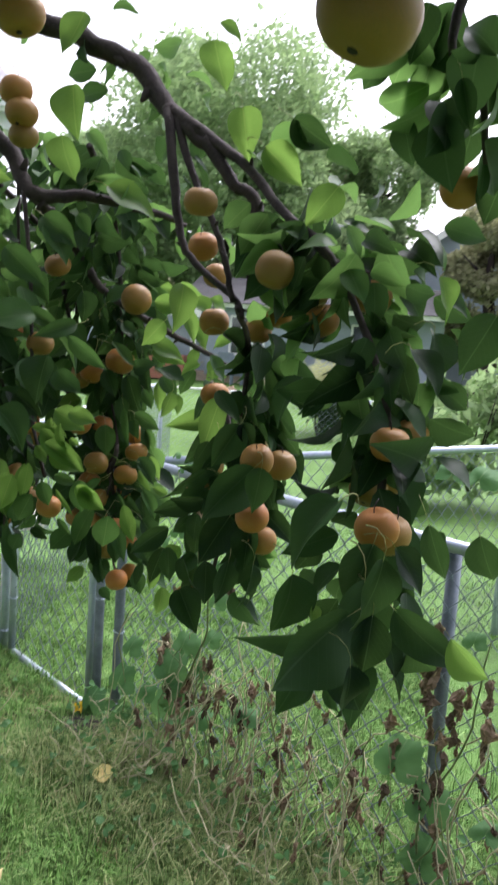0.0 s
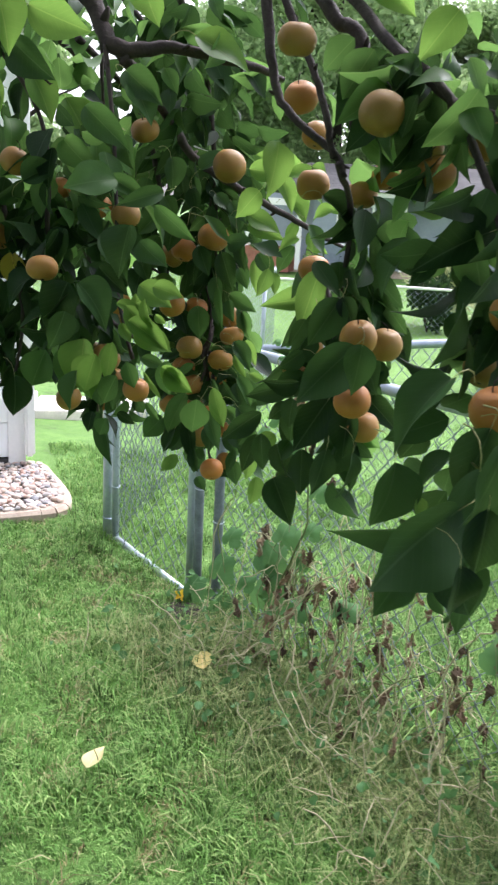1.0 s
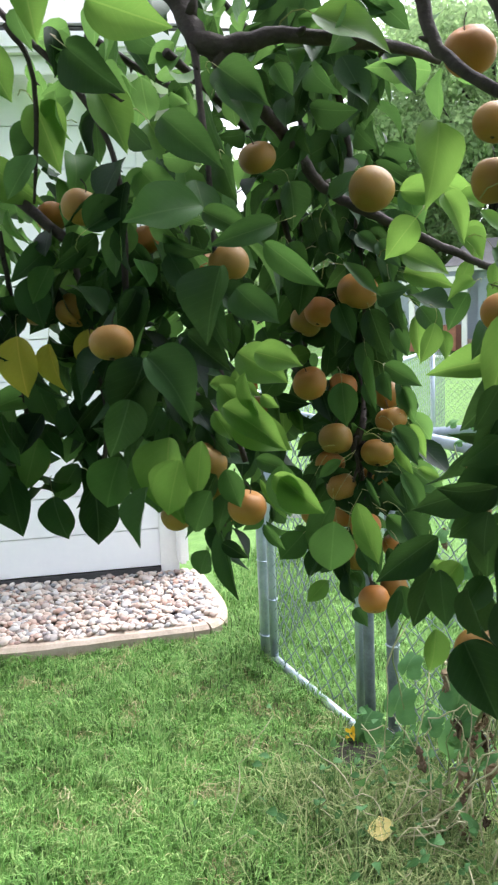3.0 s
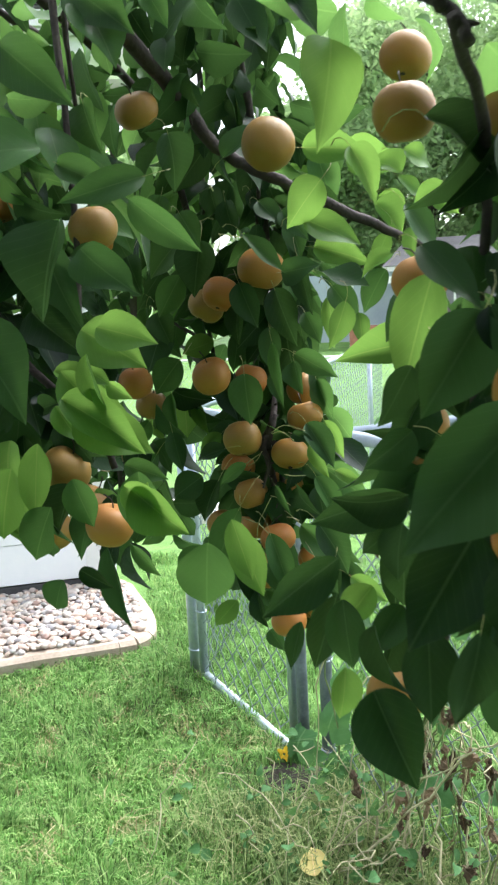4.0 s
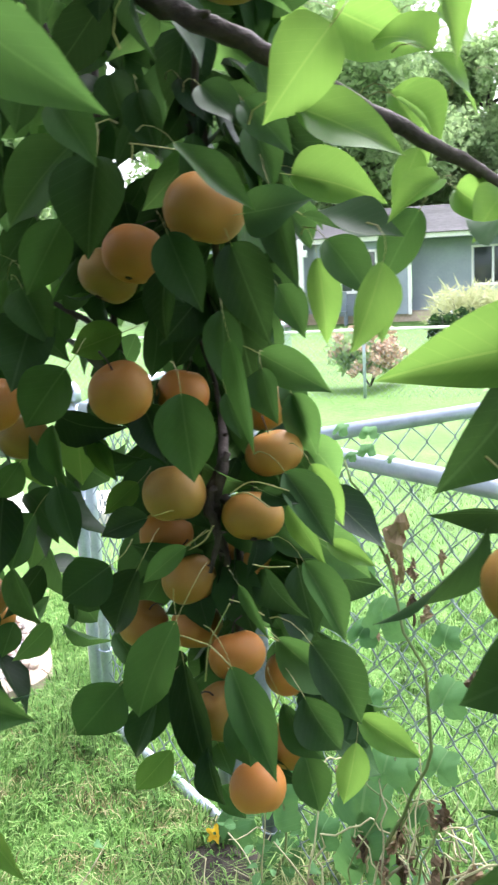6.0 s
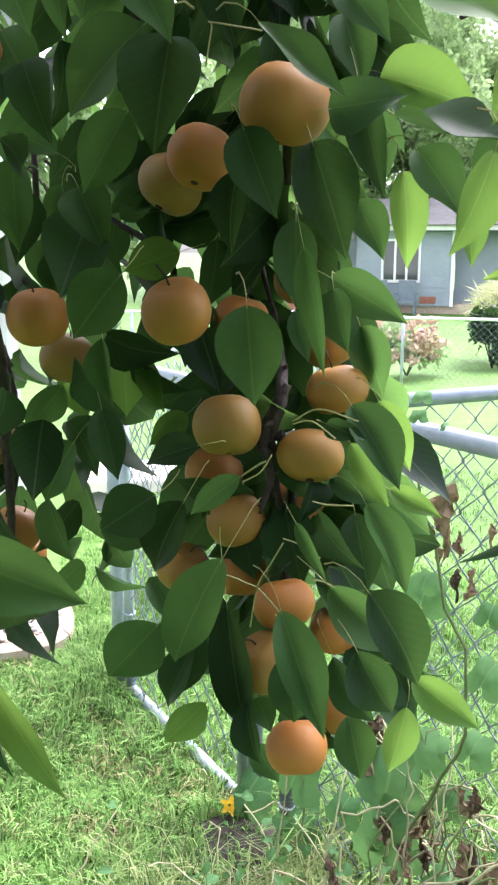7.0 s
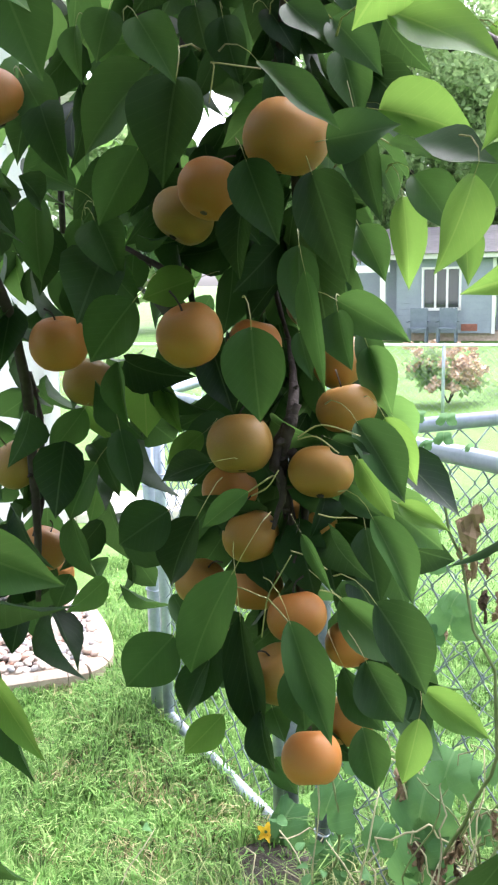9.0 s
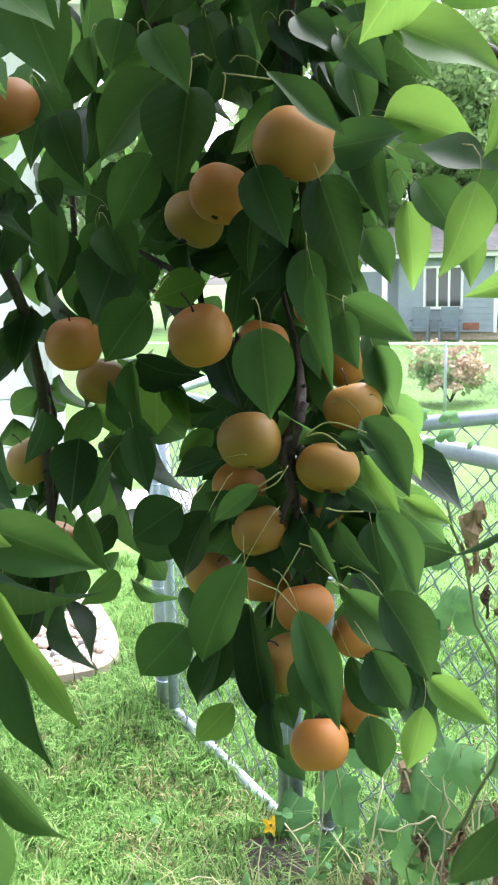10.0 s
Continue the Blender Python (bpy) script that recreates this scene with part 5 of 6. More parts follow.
leaf((-0.329, 1.968, 1.695), (-0.259, 1.984, 1.758), 0.042, -30)
leaf((-0.266, 2.378, 1.744), (-0.338, 2.336, 1.728), 0.076, 0, "y")
leaf((-0.244, 2.333, 1.755), (-0.154, 2.322, 1.702), 0.067, 20, "y")
leaf((-0.185, 2.273, 1.658), (-0.134, 2.253, 1.607), 0.052, 0, "y")
leaf((-0.134, 2.116, 1.560), (-0.171, 2.083, 1.543), 0.036, 30, "y")
leaf((-0.066, 1.917, 1.584), (-0.069, 1.887, 1.545), 0.024, 40, "y")
leaf((-0.083, 2.104, 1.545), (-0.109, 2.072, 1.523), 0.033, 20, "y")
leaf((-0.142, 1.922, 1.684), (-0.097, 1.904, 1.625), 0.043, 10, "y")
leaf((-0.228, 2.005, 1.703), (-0.141, 2.011, 1.695), 0.048, 20, "y")
leaf((-0.232, 2.014, 1.610), (-0.150, 2.010, 1.574), 0.050, -20, "y")
leaf((-0.202, 1.999, 1.659), (-0.247, 1.972, 1.601), 0.055, 20, "y")
leaf((-0.170, 1.982, 1.497), (-0.186, 1.963, 1.431), 0.037, 0, "y")
leaf((-0.413, 1.752, 1.861), (-0.333, 1.721, 1.802), 0.058, 0, "m")
leaf((-0.090, 1.648, 1.736), (-0.088, 1.612, 1.656), 0.073, 10, "y")
leaf((0.001, 1.595, 1.650), (0.055, 1.587, 1.612), 0.056, 0)
leaf((-0.355, 1.407, 1.353), (-0.369, 1.388, 1.286), 0.035, 20)
leaf((-0.379, 1.460, 1.489), (-0.310, 1.457, 1.441), 0.065, -20)
leaf((-0.395, 1.444, 1.443), (-0.398, 1.423, 1.397), 0.066, 0)
leaf((-0.312, 1.524, 1.586), (-0.321, 1.483, 1.510), 0.067, 0)
leaf((-0.295, 1.527, 1.561), (-0.256, 1.515, 1.524), 0.048, 20)
leaf((-0.456, 1.664, 1.788), (-0.363, 1.636, 1.712), 0.055, 0, "m")
leaf((-0.358, 1.573, 1.660), (-0.414, 1.491, 1.652), 0.069, 10, "m")
leaf((-0.399, 1.754, 1.839), (-0.346, 1.711, 1.782), 0.072, -30, "m")
leaf((0.272, 1.073, 1.315), (0.168, 0.975, 1.242), 0.082, -10)
leaf((0.217, 1.040, 1.243), (0.192, 0.998, 1.192), 0.041, 0)
leaf((0.265, 1.006, 1.271), (0.289, 0.990, 1.195), 0.052, 0)
leaf((0.248, 1.003, 1.236), (0.264, 0.995, 1.195), 0.019, 20)
leaf((0.283, 1.007, 1.375), (0.286, 0.977, 1.266), 0.071, 20)
leaf((0.291, 1.050, 1.409), (0.270, 1.025, 1.336), 0.080, 0)
leaf((0.186, 1.163, 1.327), (0.189, 1.140, 1.244), 0.071, 0)
leaf((0.218, 1.159, 1.287), (0.225, 1.153, 1.260), 0.035, 0, "y")
leaf((0.272, 1.262, 1.612), (0.201, 1.184, 1.584), 0.062, 0)
leaf((-0.407, 1.551, 1.382), (-0.407, 1.503, 1.288), 0.076, 10, "y")
leaf((-0.456, 1.587, 1.477), (-0.478, 1.539, 1.398), 0.082, 0)
leaf((-0.581, 1.660, 1.652), (-0.533, 1.681, 1.685), 0.064, 0)
leaf((0.200, 1.411, 1.897), (0.168, 1.401, 1.850), 0.081, 0, "y")
leaf((0.355, 1.205, 1.753), (0.383, 1.200, 1.694), 0.054, 0, "y")
leaf((0.339, 0.977, 1.951), (0.354, 0.970, 1.891), 0.024, 40)
leaf((0.367, 0.931, 1.962), (0.335, 0.933, 2.000), 0.052, 0)
leaf((0.349, 1.143, 1.676), (0.350, 1.083, 1.614), 0.051, 10)
leaf((0.405, 1.000, 1.701), (0.377, 0.990, 1.647), 0.071, 0)
leaf((0.319, 1.085, 1.654), (0.360, 1.033, 1.611), 0.048, 0)
leaf((0.348, 0.960, 1.460), (0.374, 0.952, 1.385), 0.032, 30)
leaf((0.391, 0.865, 1.474), (0.407, 0.860, 1.423), 0.046, 20)
leaf((0.312, 0.952, 1.432), (0.345, 0.949, 1.389), 0.055, 0)
leaf((0.300, 0.948, 1.418), (0.290, 0.918, 1.354), 0.083, 0)
leaf((0.293, 0.939, 1.354), (0.289, 0.928, 1.283), 0.048, 10)
leaf((0.272, 0.909, 1.303), (0.279, 0.899, 1.228), 0.050, 0)
leaf((0.321, 0.992, 1.346), (0.395, 0.940, 1.284), 0.046, 20)
leaf((0.384, 0.946, 1.334), (0.434, 0.943, 1.274), 0.039, 20, "y")
leaf((0.244, 1.049, 1.459), (0.178, 0.984, 1.410), 0.062, 30)
leaf((0.268, 0.984, 1.336), (0.175, 0.914, 1.275), 0.079, -10)
leaf((0.219, 0.998, 1.260), (0.192, 0.957, 1.206), 0.045, 0)
leaf((-0.326, 1.706, 2.246), (-0.343, 1.696, 2.191), 0.099, 0, "y")
leaf((-0.319, 1.634, 2.092), (-0.313, 1.625, 2.024), 0.101, 0, "y")
leaf((-0.350, 1.669, 2.006), (-0.338, 1.660, 1.930), 0.066, 30, "y")
leaf((-0.054, 1.625, 2.178), (-0.037, 1.617, 2.107), 0.077, 0, "y")
leaf((0.015, 1.564, 2.047), (0.032, 1.555, 1.969), 0.075, 20, "y")
leaf((0.067, 1.508, 1.971), (0.118, 1.508, 1.927), 0.087, 0, "y")
leaf((0.115, 1.468, 2.011), (0.164, 1.469, 1.977), 0.084, 30)
leaf((-0.314, 1.867, 1.942), (-0.225, 1.871, 1.899), 0.110, 0, "y")
leaf((-0.028, 1.526, 2.176), (0.003, 1.527, 2.159), 0.048, 0, "y")
leaf((-0.758, 1.709, 1.505), (-0.746, 1.694, 1.411), 0.067, 0, "a")
leaf((-0.709, 1.724, 1.492), (-0.697, 1.710, 1.409), 0.049, 10, "a")
leaf((-0.665, 1.764, 1.511), (-0.647, 1.755, 1.435), 0.052, 20, "a")
leaf((-0.802, 1.693, 1.496), (-0.806, 1.684, 1.461), 0.046, 20, "a")
leaf((-0.600, 1.389, 1.255), (-0.631, 1.369, 1.211), 0.050, 0)
leaf((-0.630, 1.362, 1.174), (-0.604, 1.352, 1.083), 0.038, 20)
leaf((-0.509, 1.452, 1.928), (-0.486, 1.447, 1.867), 0.085, 0, "y")
leaf((-0.610, 1.681, 1.901), (-0.547, 1.690, 1.843), 0.084, 20)
leaf((-0.597, 1.729, 1.854), (-0.550, 1.729, 1.776), 0.077, 0, "y")
leaf((-0.763, 1.687, 1.927), (-0.725, 1.686, 1.860), 0.077, 0, "y")
leaf((-0.585, 1.702, 1.964), (-0.487, 1.728, 1.923), 0.093, 30, "y")
leaf((-0.715, 1.741, 1.848), (-0.675, 1.738, 1.768), 0.080, 10, "y")
leaf((-0.575, 1.837, 1.819), (-0.514, 1.839, 1.726), 0.093, 10, "y")
leaf((-0.808, 1.747, 1.769), (-0.748, 1.756, 1.716), 0.082, 0, "y")
leaf((-0.721, 1.786, 1.816), (-0.779, 1.757, 1.768), 0.072, 0)
leaf((-0.745, 1.732, 1.595), (-0.724, 1.725, 1.523), 0.062, 0)
leaf((-0.631, 1.704, 1.267), (-0.614, 1.691, 1.175), 0.062, 0)
leaf((-0.724, 1.722, 1.250), (-0.707, 1.712, 1.171), 0.053, 0)
leaf((-0.818, 1.660, 1.366), (-0.826, 1.639, 1.275), 0.072, 0)
leaf((-0.795, 1.705, 1.284), (-0.773, 1.693, 1.190), 0.074, 10)

leaf((-0.291, 1.520, 1.468), (-0.278, 1.520, 1.405), 0.019, 35, "y")
leaf((-0.340, 1.500, 1.387), (-0.355, 1.500, 1.310), 0.030, 0, "y")
leaf((-0.372, 1.500, 1.365), (-0.401, 1.500, 1.284), 0.045, 0, "y")
leaf((-0.367, 1.550, 1.315), (-0.400, 1.550, 1.254), 0.040, 20)
leaf((-0.045, 1.930, 1.445), (-0.167, 1.860, 1.439), 0.050, 10, "y")
leaf((-0.047, 2.000, 1.432), (-0.123, 1.980, 1.416), 0.031, -10, "y")
leaf((-0.066, 2.040, 1.408), (-0.121, 1.970, 1.329), 0.071, -15)
leaf((-0.061, 1.970, 1.319), (-0.137, 1.930, 1.337), 0.021, -50)
leaf((-0.100, 1.950, 1.315), (-0.160, 1.900, 1.237), 0.049, -20)
leaf((-0.028, 1.620, 1.322), (-0.114, 1.630, 1.296), 0.040, -35)
leaf((-0.066, 1.760, 1.257), (-0.103, 1.740, 1.210), 0.038, 10)
leaf((-0.049, 1.800, 1.227), (-0.077, 1.760, 1.178), 0.045, 0)
leaf((-0.072, 1.540, 1.283), (-0.135, 1.530, 1.236), 0.038, -20)
leaf((-0.075, 1.680, 1.210), (-0.100, 1.660, 1.177), 0.045, 10, "y")
leaf((-0.091, 1.600, 1.227), (-0.113, 1.580, 1.152), 0.033, 20)
leaf((-0.141, 1.640, 1.181), (-0.150, 1.620, 1.134), 0.019, 30)
leaf((-0.072, 1.550, 1.242), (-0.061, 1.530, 1.172), 0.037, 10)
leaf((-0.102, 1.660, 1.127), (-0.098, 1.640, 1.068), 0.032, 0, "y")
leaf((-0.045, 1.680, 1.285), (-0.053, 1.660, 1.182), 0.031, 20)
leaf((-0.037, 1.620, 1.201), (-0.050, 1.620, 1.127), 0.032, -20)
leaf((-0.008, 1.680, 1.523), (-0.041, 1.640, 1.401), 0.052, 10, "y")
leaf((-0.051, 1.780, 1.598), (-0.006, 1.780, 1.534), 0.036, -20)
leaf((-0.030, 1.950, 1.626), (-0.088, 1.950, 1.614), 0.041, 10, "y")
leaf((-0.009, 1.800, 1.344), (-0.060, 1.800, 1.343), 0.019, -30)
leaf((-0.144, 2.260, 1.689), (-0.198, 2.280, 1.740), 0.051, 0, "y")
leaf((-0.139, 2.260, 1.725), (-0.096, 2.280, 1.701), 0.052, 10, "y")
leaf((-0.145, 2.240, 1.682), (-0.086, 2.240, 1.631), 0.034, -20, "y")
leaf((-0.174, 2.200, 1.640), (-0.127, 2.200, 1.606), 0.046, 0, "y")
leaf((-0.122, 2.220, 1.559), (-0.083, 2.200, 1.528), 0.041, 0, "y")
leaf((-0.084, 2.200, 1.650), (-0.049, 2.200, 1.617), 0.036, 20, "y")
leaf((0.056, 1.500, 1.491), (0.014, 1.470, 1.412), 0.058, -10)
leaf((0.061, 1.500, 1.495), (0.081, 1.480, 1.455), 0.035, 10)
leaf((0.119, 1.300, 1.451), (0.114, 1.270, 1.387), 0.052, 15)
leaf((0.095, 1.420, 1.430), (0.016, 1.380, 1.348), 0.070, -15)
leaf((-0.003, 1.500, 1.351), (-0.050, 1.460, 1.337), 0.033, -40)
leaf((0.003, 1.550, 1.544), (0.056, 1.500, 1.495), 0.033, 25)
leaf((-0.012, 1.580, 1.445), (-0.035, 1.560, 1.394), 0.035, 0)
leaf((-0.009, 1.560, 1.392), (-0.046, 1.540, 1.359), 0.035, -20)
leaf((0.052, 1.480, 1.330), (0.007, 1.460, 1.252), 0.063, 10)
leaf((-0.032, 1.500, 1.241), (-0.017, 1.480, 1.173), 0.038, 30)
leaf((-0.040, 1.520, 1.173), (0.005, 1.480, 1.106), 0.060, -10)
leaf((0.004, 1.540, 1.225), (0.010, 1.520, 1.142), 0.049, 20)
leaf((0.052, 1.500, 1.242), (0.038, 1.480, 1.145), 0.049, -15)
leaf((0.091, 1.460, 1.327), (0.083, 1.440, 1.239), 0.048, 20)
leaf((0.105, 1.420, 1.263), (0.104, 1.400, 1.175), 0.043, -20)
leaf((-0.027, 1.600, 1.299), (-0.035, 1.580, 1.253), 0.037, 15)
leaf((0.069, 1.560, 1.248), (0.046, 1.560, 1.160), 0.049, 0)
leaf((0.003, 1.620, 1.456), (0.018, 1.600, 1.398), 0.048, 0)
leaf((-0.032, 1.620, 1.281), (-0.023, 1.600, 1.216), 0.050, 25)
leaf((0.017, 1.600, 1.362), (0.034, 1.600, 1.289), 0.051, -25)
leaf((0.058, 1.600, 1.363), (0.075, 1.600, 1.291), 0.053, 15)
leaf((0.063, 1.550, 1.535), (0.078, 1.500, 1.494), 0.029, 30)
leaf((-0.029, 1.600, 1.222), (-0.050, 1.580, 1.188), 0.037, 0)
leaf((0.071, 1.560, 1.470), (0.053, 1.540, 1.423), 0.041, -15)

leaf((-0.263, 1.470, 1.471), (-0.251, 1.470, 1.413), 0.021, 35, "y", 4)
leaf((-0.320, 1.470, 1.394), (-0.333, 1.470, 1.321), 0.028, 0, "y", 2)
leaf((-0.204, 1.450, 1.367), (-0.206, 1.450, 1.308), 0.022, 30, "y", 1)
leaf((-0.244, 1.470, 1.447), (-0.227, 1.470, 1.428), 0.014, 20, "y", 3)
leaf((-0.350, 1.470, 1.371), (-0.377, 1.470, 1.294), 0.043, 0, "y", 0)
leaf((-0.312, 1.470, 1.337), (-0.342, 1.470, 1.283), 0.038, 20, "m", 2)
leaf((-0.447, 2.100, 1.612), (-0.522, 2.080, 1.549), 0.058, 15, "m", 0)
leaf((-0.417, 2.080, 1.597), (-0.428, 2.060, 1.510), 0.063, 0, "g", 4)
leaf((-0.463, 2.100, 1.548), (-0.500, 2.080, 1.481), 0.046, -10, "m", 0)
leaf((-0.520, 2.120, 1.491), (-0.486, 2.100, 1.438), 0.045, 0, "m", 7)
leaf((-0.555, 2.150, 1.523), (-0.594, 2.130, 1.546), 0.030, 20, "m", 2)
leaf((-0.578, 2.200, 1.499), (-0.582, 2.180, 1.440), 0.030, 20, "m", 1)
leaf((-0.561, 2.200, 1.458), (-0.509, 2.180, 1.415), 0.034, 0, "m", 0)
leaf((-0.476, 2.250, 1.436), (-0.533, 2.230, 1.418), 0.042, 0, "y", 2)
leaf((-0.464, 2.080, 1.418), (-0.508, 2.060, 1.364), 0.051, 0, "m", 0)
leaf((-0.492, 2.100, 1.363), (-0.480, 2.080, 1.304), 0.026, 30, "m", 7)
leaf((-0.544, 2.260, 1.334), (-0.536, 2.240, 1.265), 0.049, 0, "y", 2)
leaf((-0.506, 2.220, 1.330), (-0.479, 2.200, 1.278), 0.027, 10, "y", 1)
leaf((-0.596, 2.200, 1.448), (-0.590, 2.180, 1.396), 0.041, 0, "m", 0)
leaf((-0.580, 2.200, 1.444), (-0.583, 2.180, 1.379), 0.029, 35, "m", 7)
leaf((-0.599, 2.150, 1.520), (-0.595, 2.130, 1.434), 0.043, 10, "m", 0)
leaf((-0.587, 2.200, 1.303), (-0.628, 2.180, 1.244), 0.039, -20, "m", 6)
leaf((-0.643, 2.300, 1.294), (-0.600, 2.280, 1.252), 0.026, 0, "y", 2)
leaf((-0.576, 2.200, 1.245), (-0.616, 2.180, 1.180), 0.048, 20, "m", 0)
leaf((-0.609, 2.200, 1.181), (-0.582, 2.180, 1.103), 0.040, 20, "m", 1)
leaf((-0.520, 2.150, 1.292), (-0.497, 2.130, 1.224), 0.034, 0, "g", 0)
leaf((-0.616, 2.200, 1.116), (-0.627, 2.180, 1.079), 0.031, 0, "m", 2)
leaf((-0.436, 2.050, 1.638), (-0.398, 2.030, 1.588), 0.039, 0, "m", 0)
leaf((-0.529, 2.120, 1.658), (-0.528, 2.100, 1.610), 0.021, 20, "m", 3)
leaf((-0.362, 2.090, 1.531), (-0.332, 2.070, 1.462), 0.043, 15, "g", 0)
leaf((-0.309, 2.100, 1.519), (-0.273, 2.080, 1.430), 0.051, 10, "g", 1)
leaf((-0.297, 2.100, 1.543), (-0.240, 2.080, 1.545), 0.042, 30, "g", 6)
leaf((-0.344, 2.070, 1.601), (-0.281, 2.050, 1.537), 0.028, -30, "m", 5)
leaf((-0.378, 2.130, 1.502), (-0.391, 2.110, 1.430), 0.029, 20, "g", 3)
leaf((-0.350, 2.060, 1.396), (-0.339, 2.040, 1.318), 0.052, 5, "m", 0)
leaf((-0.435, 2.190, 1.366), (-0.408, 2.170, 1.308), 0.046, 0, "g", 0)
leaf((-0.326, 2.120, 1.462), (-0.321, 2.100, 1.389), 0.036, 10, "g", 0)
leaf((-0.310, 2.080, 1.440), (-0.285, 2.060, 1.348), 0.024, 30, "m", 5)
leaf((-0.299, 2.150, 1.405), (-0.286, 2.130, 1.354), 0.035, 30, "g", 7)
leaf((-0.321, 2.100, 1.390), (-0.306, 2.080, 1.350), 0.018, 20, "g", 0)
leaf((-0.313, 2.200, 1.414), (-0.238, 2.180, 1.376), 0.040, 10, "m", 0)
leaf((-0.298, 2.250, 1.387), (-0.273, 2.230, 1.312), 0.031, 0, "g", 0)
leaf((-0.290, 2.240, 1.367), (-0.260, 2.220, 1.300), 0.040, 10, "m", 1)
leaf((-0.280, 2.140, 1.308), (-0.228, 2.120, 1.242), 0.043, -10, "g", 7)
leaf((-0.262, 2.180, 1.306), (-0.222, 2.160, 1.245), 0.028, 0, "y", 1)
leaf((-0.298, 2.120, 1.295), (-0.264, 2.100, 1.286), 0.019, 20, "g", 6)
leaf((-0.283, 2.160, 1.270), (-0.243, 2.140, 1.220), 0.025, 20, "y", 5)
leaf((-0.252, 2.200, 1.220), (-0.200, 2.180, 1.202), 0.022, 0, "y", 0)
leaf((-0.262, 2.120, 1.227), (-0.215, 2.100, 1.156), 0.037, -20, "m", 7)
leaf((-0.334, 2.220, 1.181), (-0.313, 2.200, 1.122), 0.052, 0, "g", 0)
leaf((-0.284, 2.200, 1.194), (-0.265, 2.180, 1.117), 0.040, 10, "g", 0)
leaf((-0.253, 2.090, 1.160), (-0.188, 2.070, 1.088), 0.047, -15, "g", 1)
leaf((-0.293, 2.130, 1.145), (-0.214, 2.110, 1.082), 0.041, 10, "m", 3)
leaf((-0.283, 2.100, 1.093), (-0.242, 2.080, 1.024), 0.029, 20, "g", 3)
leaf((-0.261, 2.090, 1.106), (-0.221, 2.070, 1.044), 0.043, 10, "g", 3)
leaf((-0.219, 2.150, 1.057), (-0.154, 2.130, 1.024), 0.033, 0, "y", 0)
leaf((-0.224, 2.160, 1.022), (-0.235, 2.140, 0.954), 0.034, 0, "y", 0)
leaf((-0.280, 2.170, 0.999), (-0.260, 2.150, 0.937), 0.042, 0, "m", 0)
leaf((-0.318, 2.050, 1.152), (-0.282, 2.030, 1.064), 0.038, -10, "m", 5)
leaf((-0.313, 2.060, 1.113), (-0.300, 2.040, 1.049), 0.043, 0, "g", 4)
leaf((-0.357, 2.120, 1.033), (-0.339, 2.100, 1.011), 0.025, 0, "m", 2)
leaf((-0.380, 2.100, 1.130), (-0.359, 2.080, 0.979), 0.042, 15, "g", 1)
leaf((-0.358, 2.090, 1.045), (-0.351, 2.070, 0.972), 0.025, 30, "g", 3)
leaf((-0.374, 2.070, 1.184), (-0.435, 2.050, 1.071), 0.046, 20, "m", 6)
leaf((-0.416, 2.130, 1.089), (-0.443, 2.110, 1.013), 0.039, 0, "g", 0)
leaf((-0.411, 2.100, 1.085), (-0.450, 2.080, 1.015), 0.036, 25, "g", 1)
leaf((-0.434, 2.070, 1.117), (-0.479, 2.050, 1.065), 0.055, 0, "m", 2)
leaf((-0.419, 2.150, 1.002), (-0.460, 2.130, 0.955), 0.035, 0, "y", 0)
leaf((-0.438, 2.080, 1.232), (-0.488, 2.060, 1.198), 0.049, 0, "g", 0)
leaf((-0.419, 2.100, 1.222), (-0.460, 2.080, 1.144), 0.046, 15, "g", 1)
leaf((-0.405, 2.100, 1.273), (-0.457, 2.080, 1.262), 0.032, 15, "g", 1)
leaf((-0.452, 2.200, 1.281), (-0.487, 2.180, 1.250), 0.028, 0, "y", 2)
leaf((-0.359, 2.070, 1.256), (-0.400, 2.050, 1.226), 0.022, 15, "m", 0)
leaf((-0.381, 2.200, 1.164), (-0.428, 2.180, 1.140), 0.026, 0, "g", 2)
leaf((-0.309, 2.060, 1.225), (-0.278, 2.040, 1.186), 0.013, 20, "m", 5)
leaf((-0.249, 2.120, 1.539), (-0.175, 2.100, 1.499), 0.060, -52, "g", 5)
leaf((-0.236, 2.160, 1.519), (-0.190, 2.140, 1.466), 0.043, 0, "m", 0)
leaf((-0.273, 2.200, 1.581), (-0.178, 2.180, 1.563), 0.050, 0, "y", 1)
leaf((-0.271, 2.220, 1.587), (-0.193, 2.200, 1.554), 0.032, -15, "m", 3)
leaf((-0.248, 2.180, 1.503), (-0.232, 2.160, 1.418), 0.032, 0, "y", 1)
leaf((-0.192, 2.150, 1.477), (-0.183, 2.130, 1.426), 0.028, 0, "y", 0)
leaf((-0.153, 2.170, 1.540), (-0.192, 2.150, 1.476), 0.040, 20, "m", 0)
leaf((-0.155, 2.200, 1.595), (-0.178, 2.180, 1.541), 0.029, 0, "y", 0)
leaf((-0.287, 2.180, 1.480), (-0.257, 2.160, 1.433), 0.035, 0, "m", 0)
leaf((-0.277, 2.120, 1.563), (-0.253, 2.100, 1.474), 0.031, 25, "g", 7)
leaf((-0.292, 2.100, 1.634), (-0.248, 2.080, 1.588), 0.035, 10, "g", 0)
leaf((-0.328, 2.100, 1.649), (-0.287, 2.080, 1.612), 0.035, 0, "g", 2)
leaf((-0.296, 2.150, 1.622), (-0.274, 2.130, 1.564), 0.038, 0, "m", 0)
leaf((-0.401, 2.150, 1.660), (-0.384, 2.130, 1.601), 0.036, 20, "g", 0)
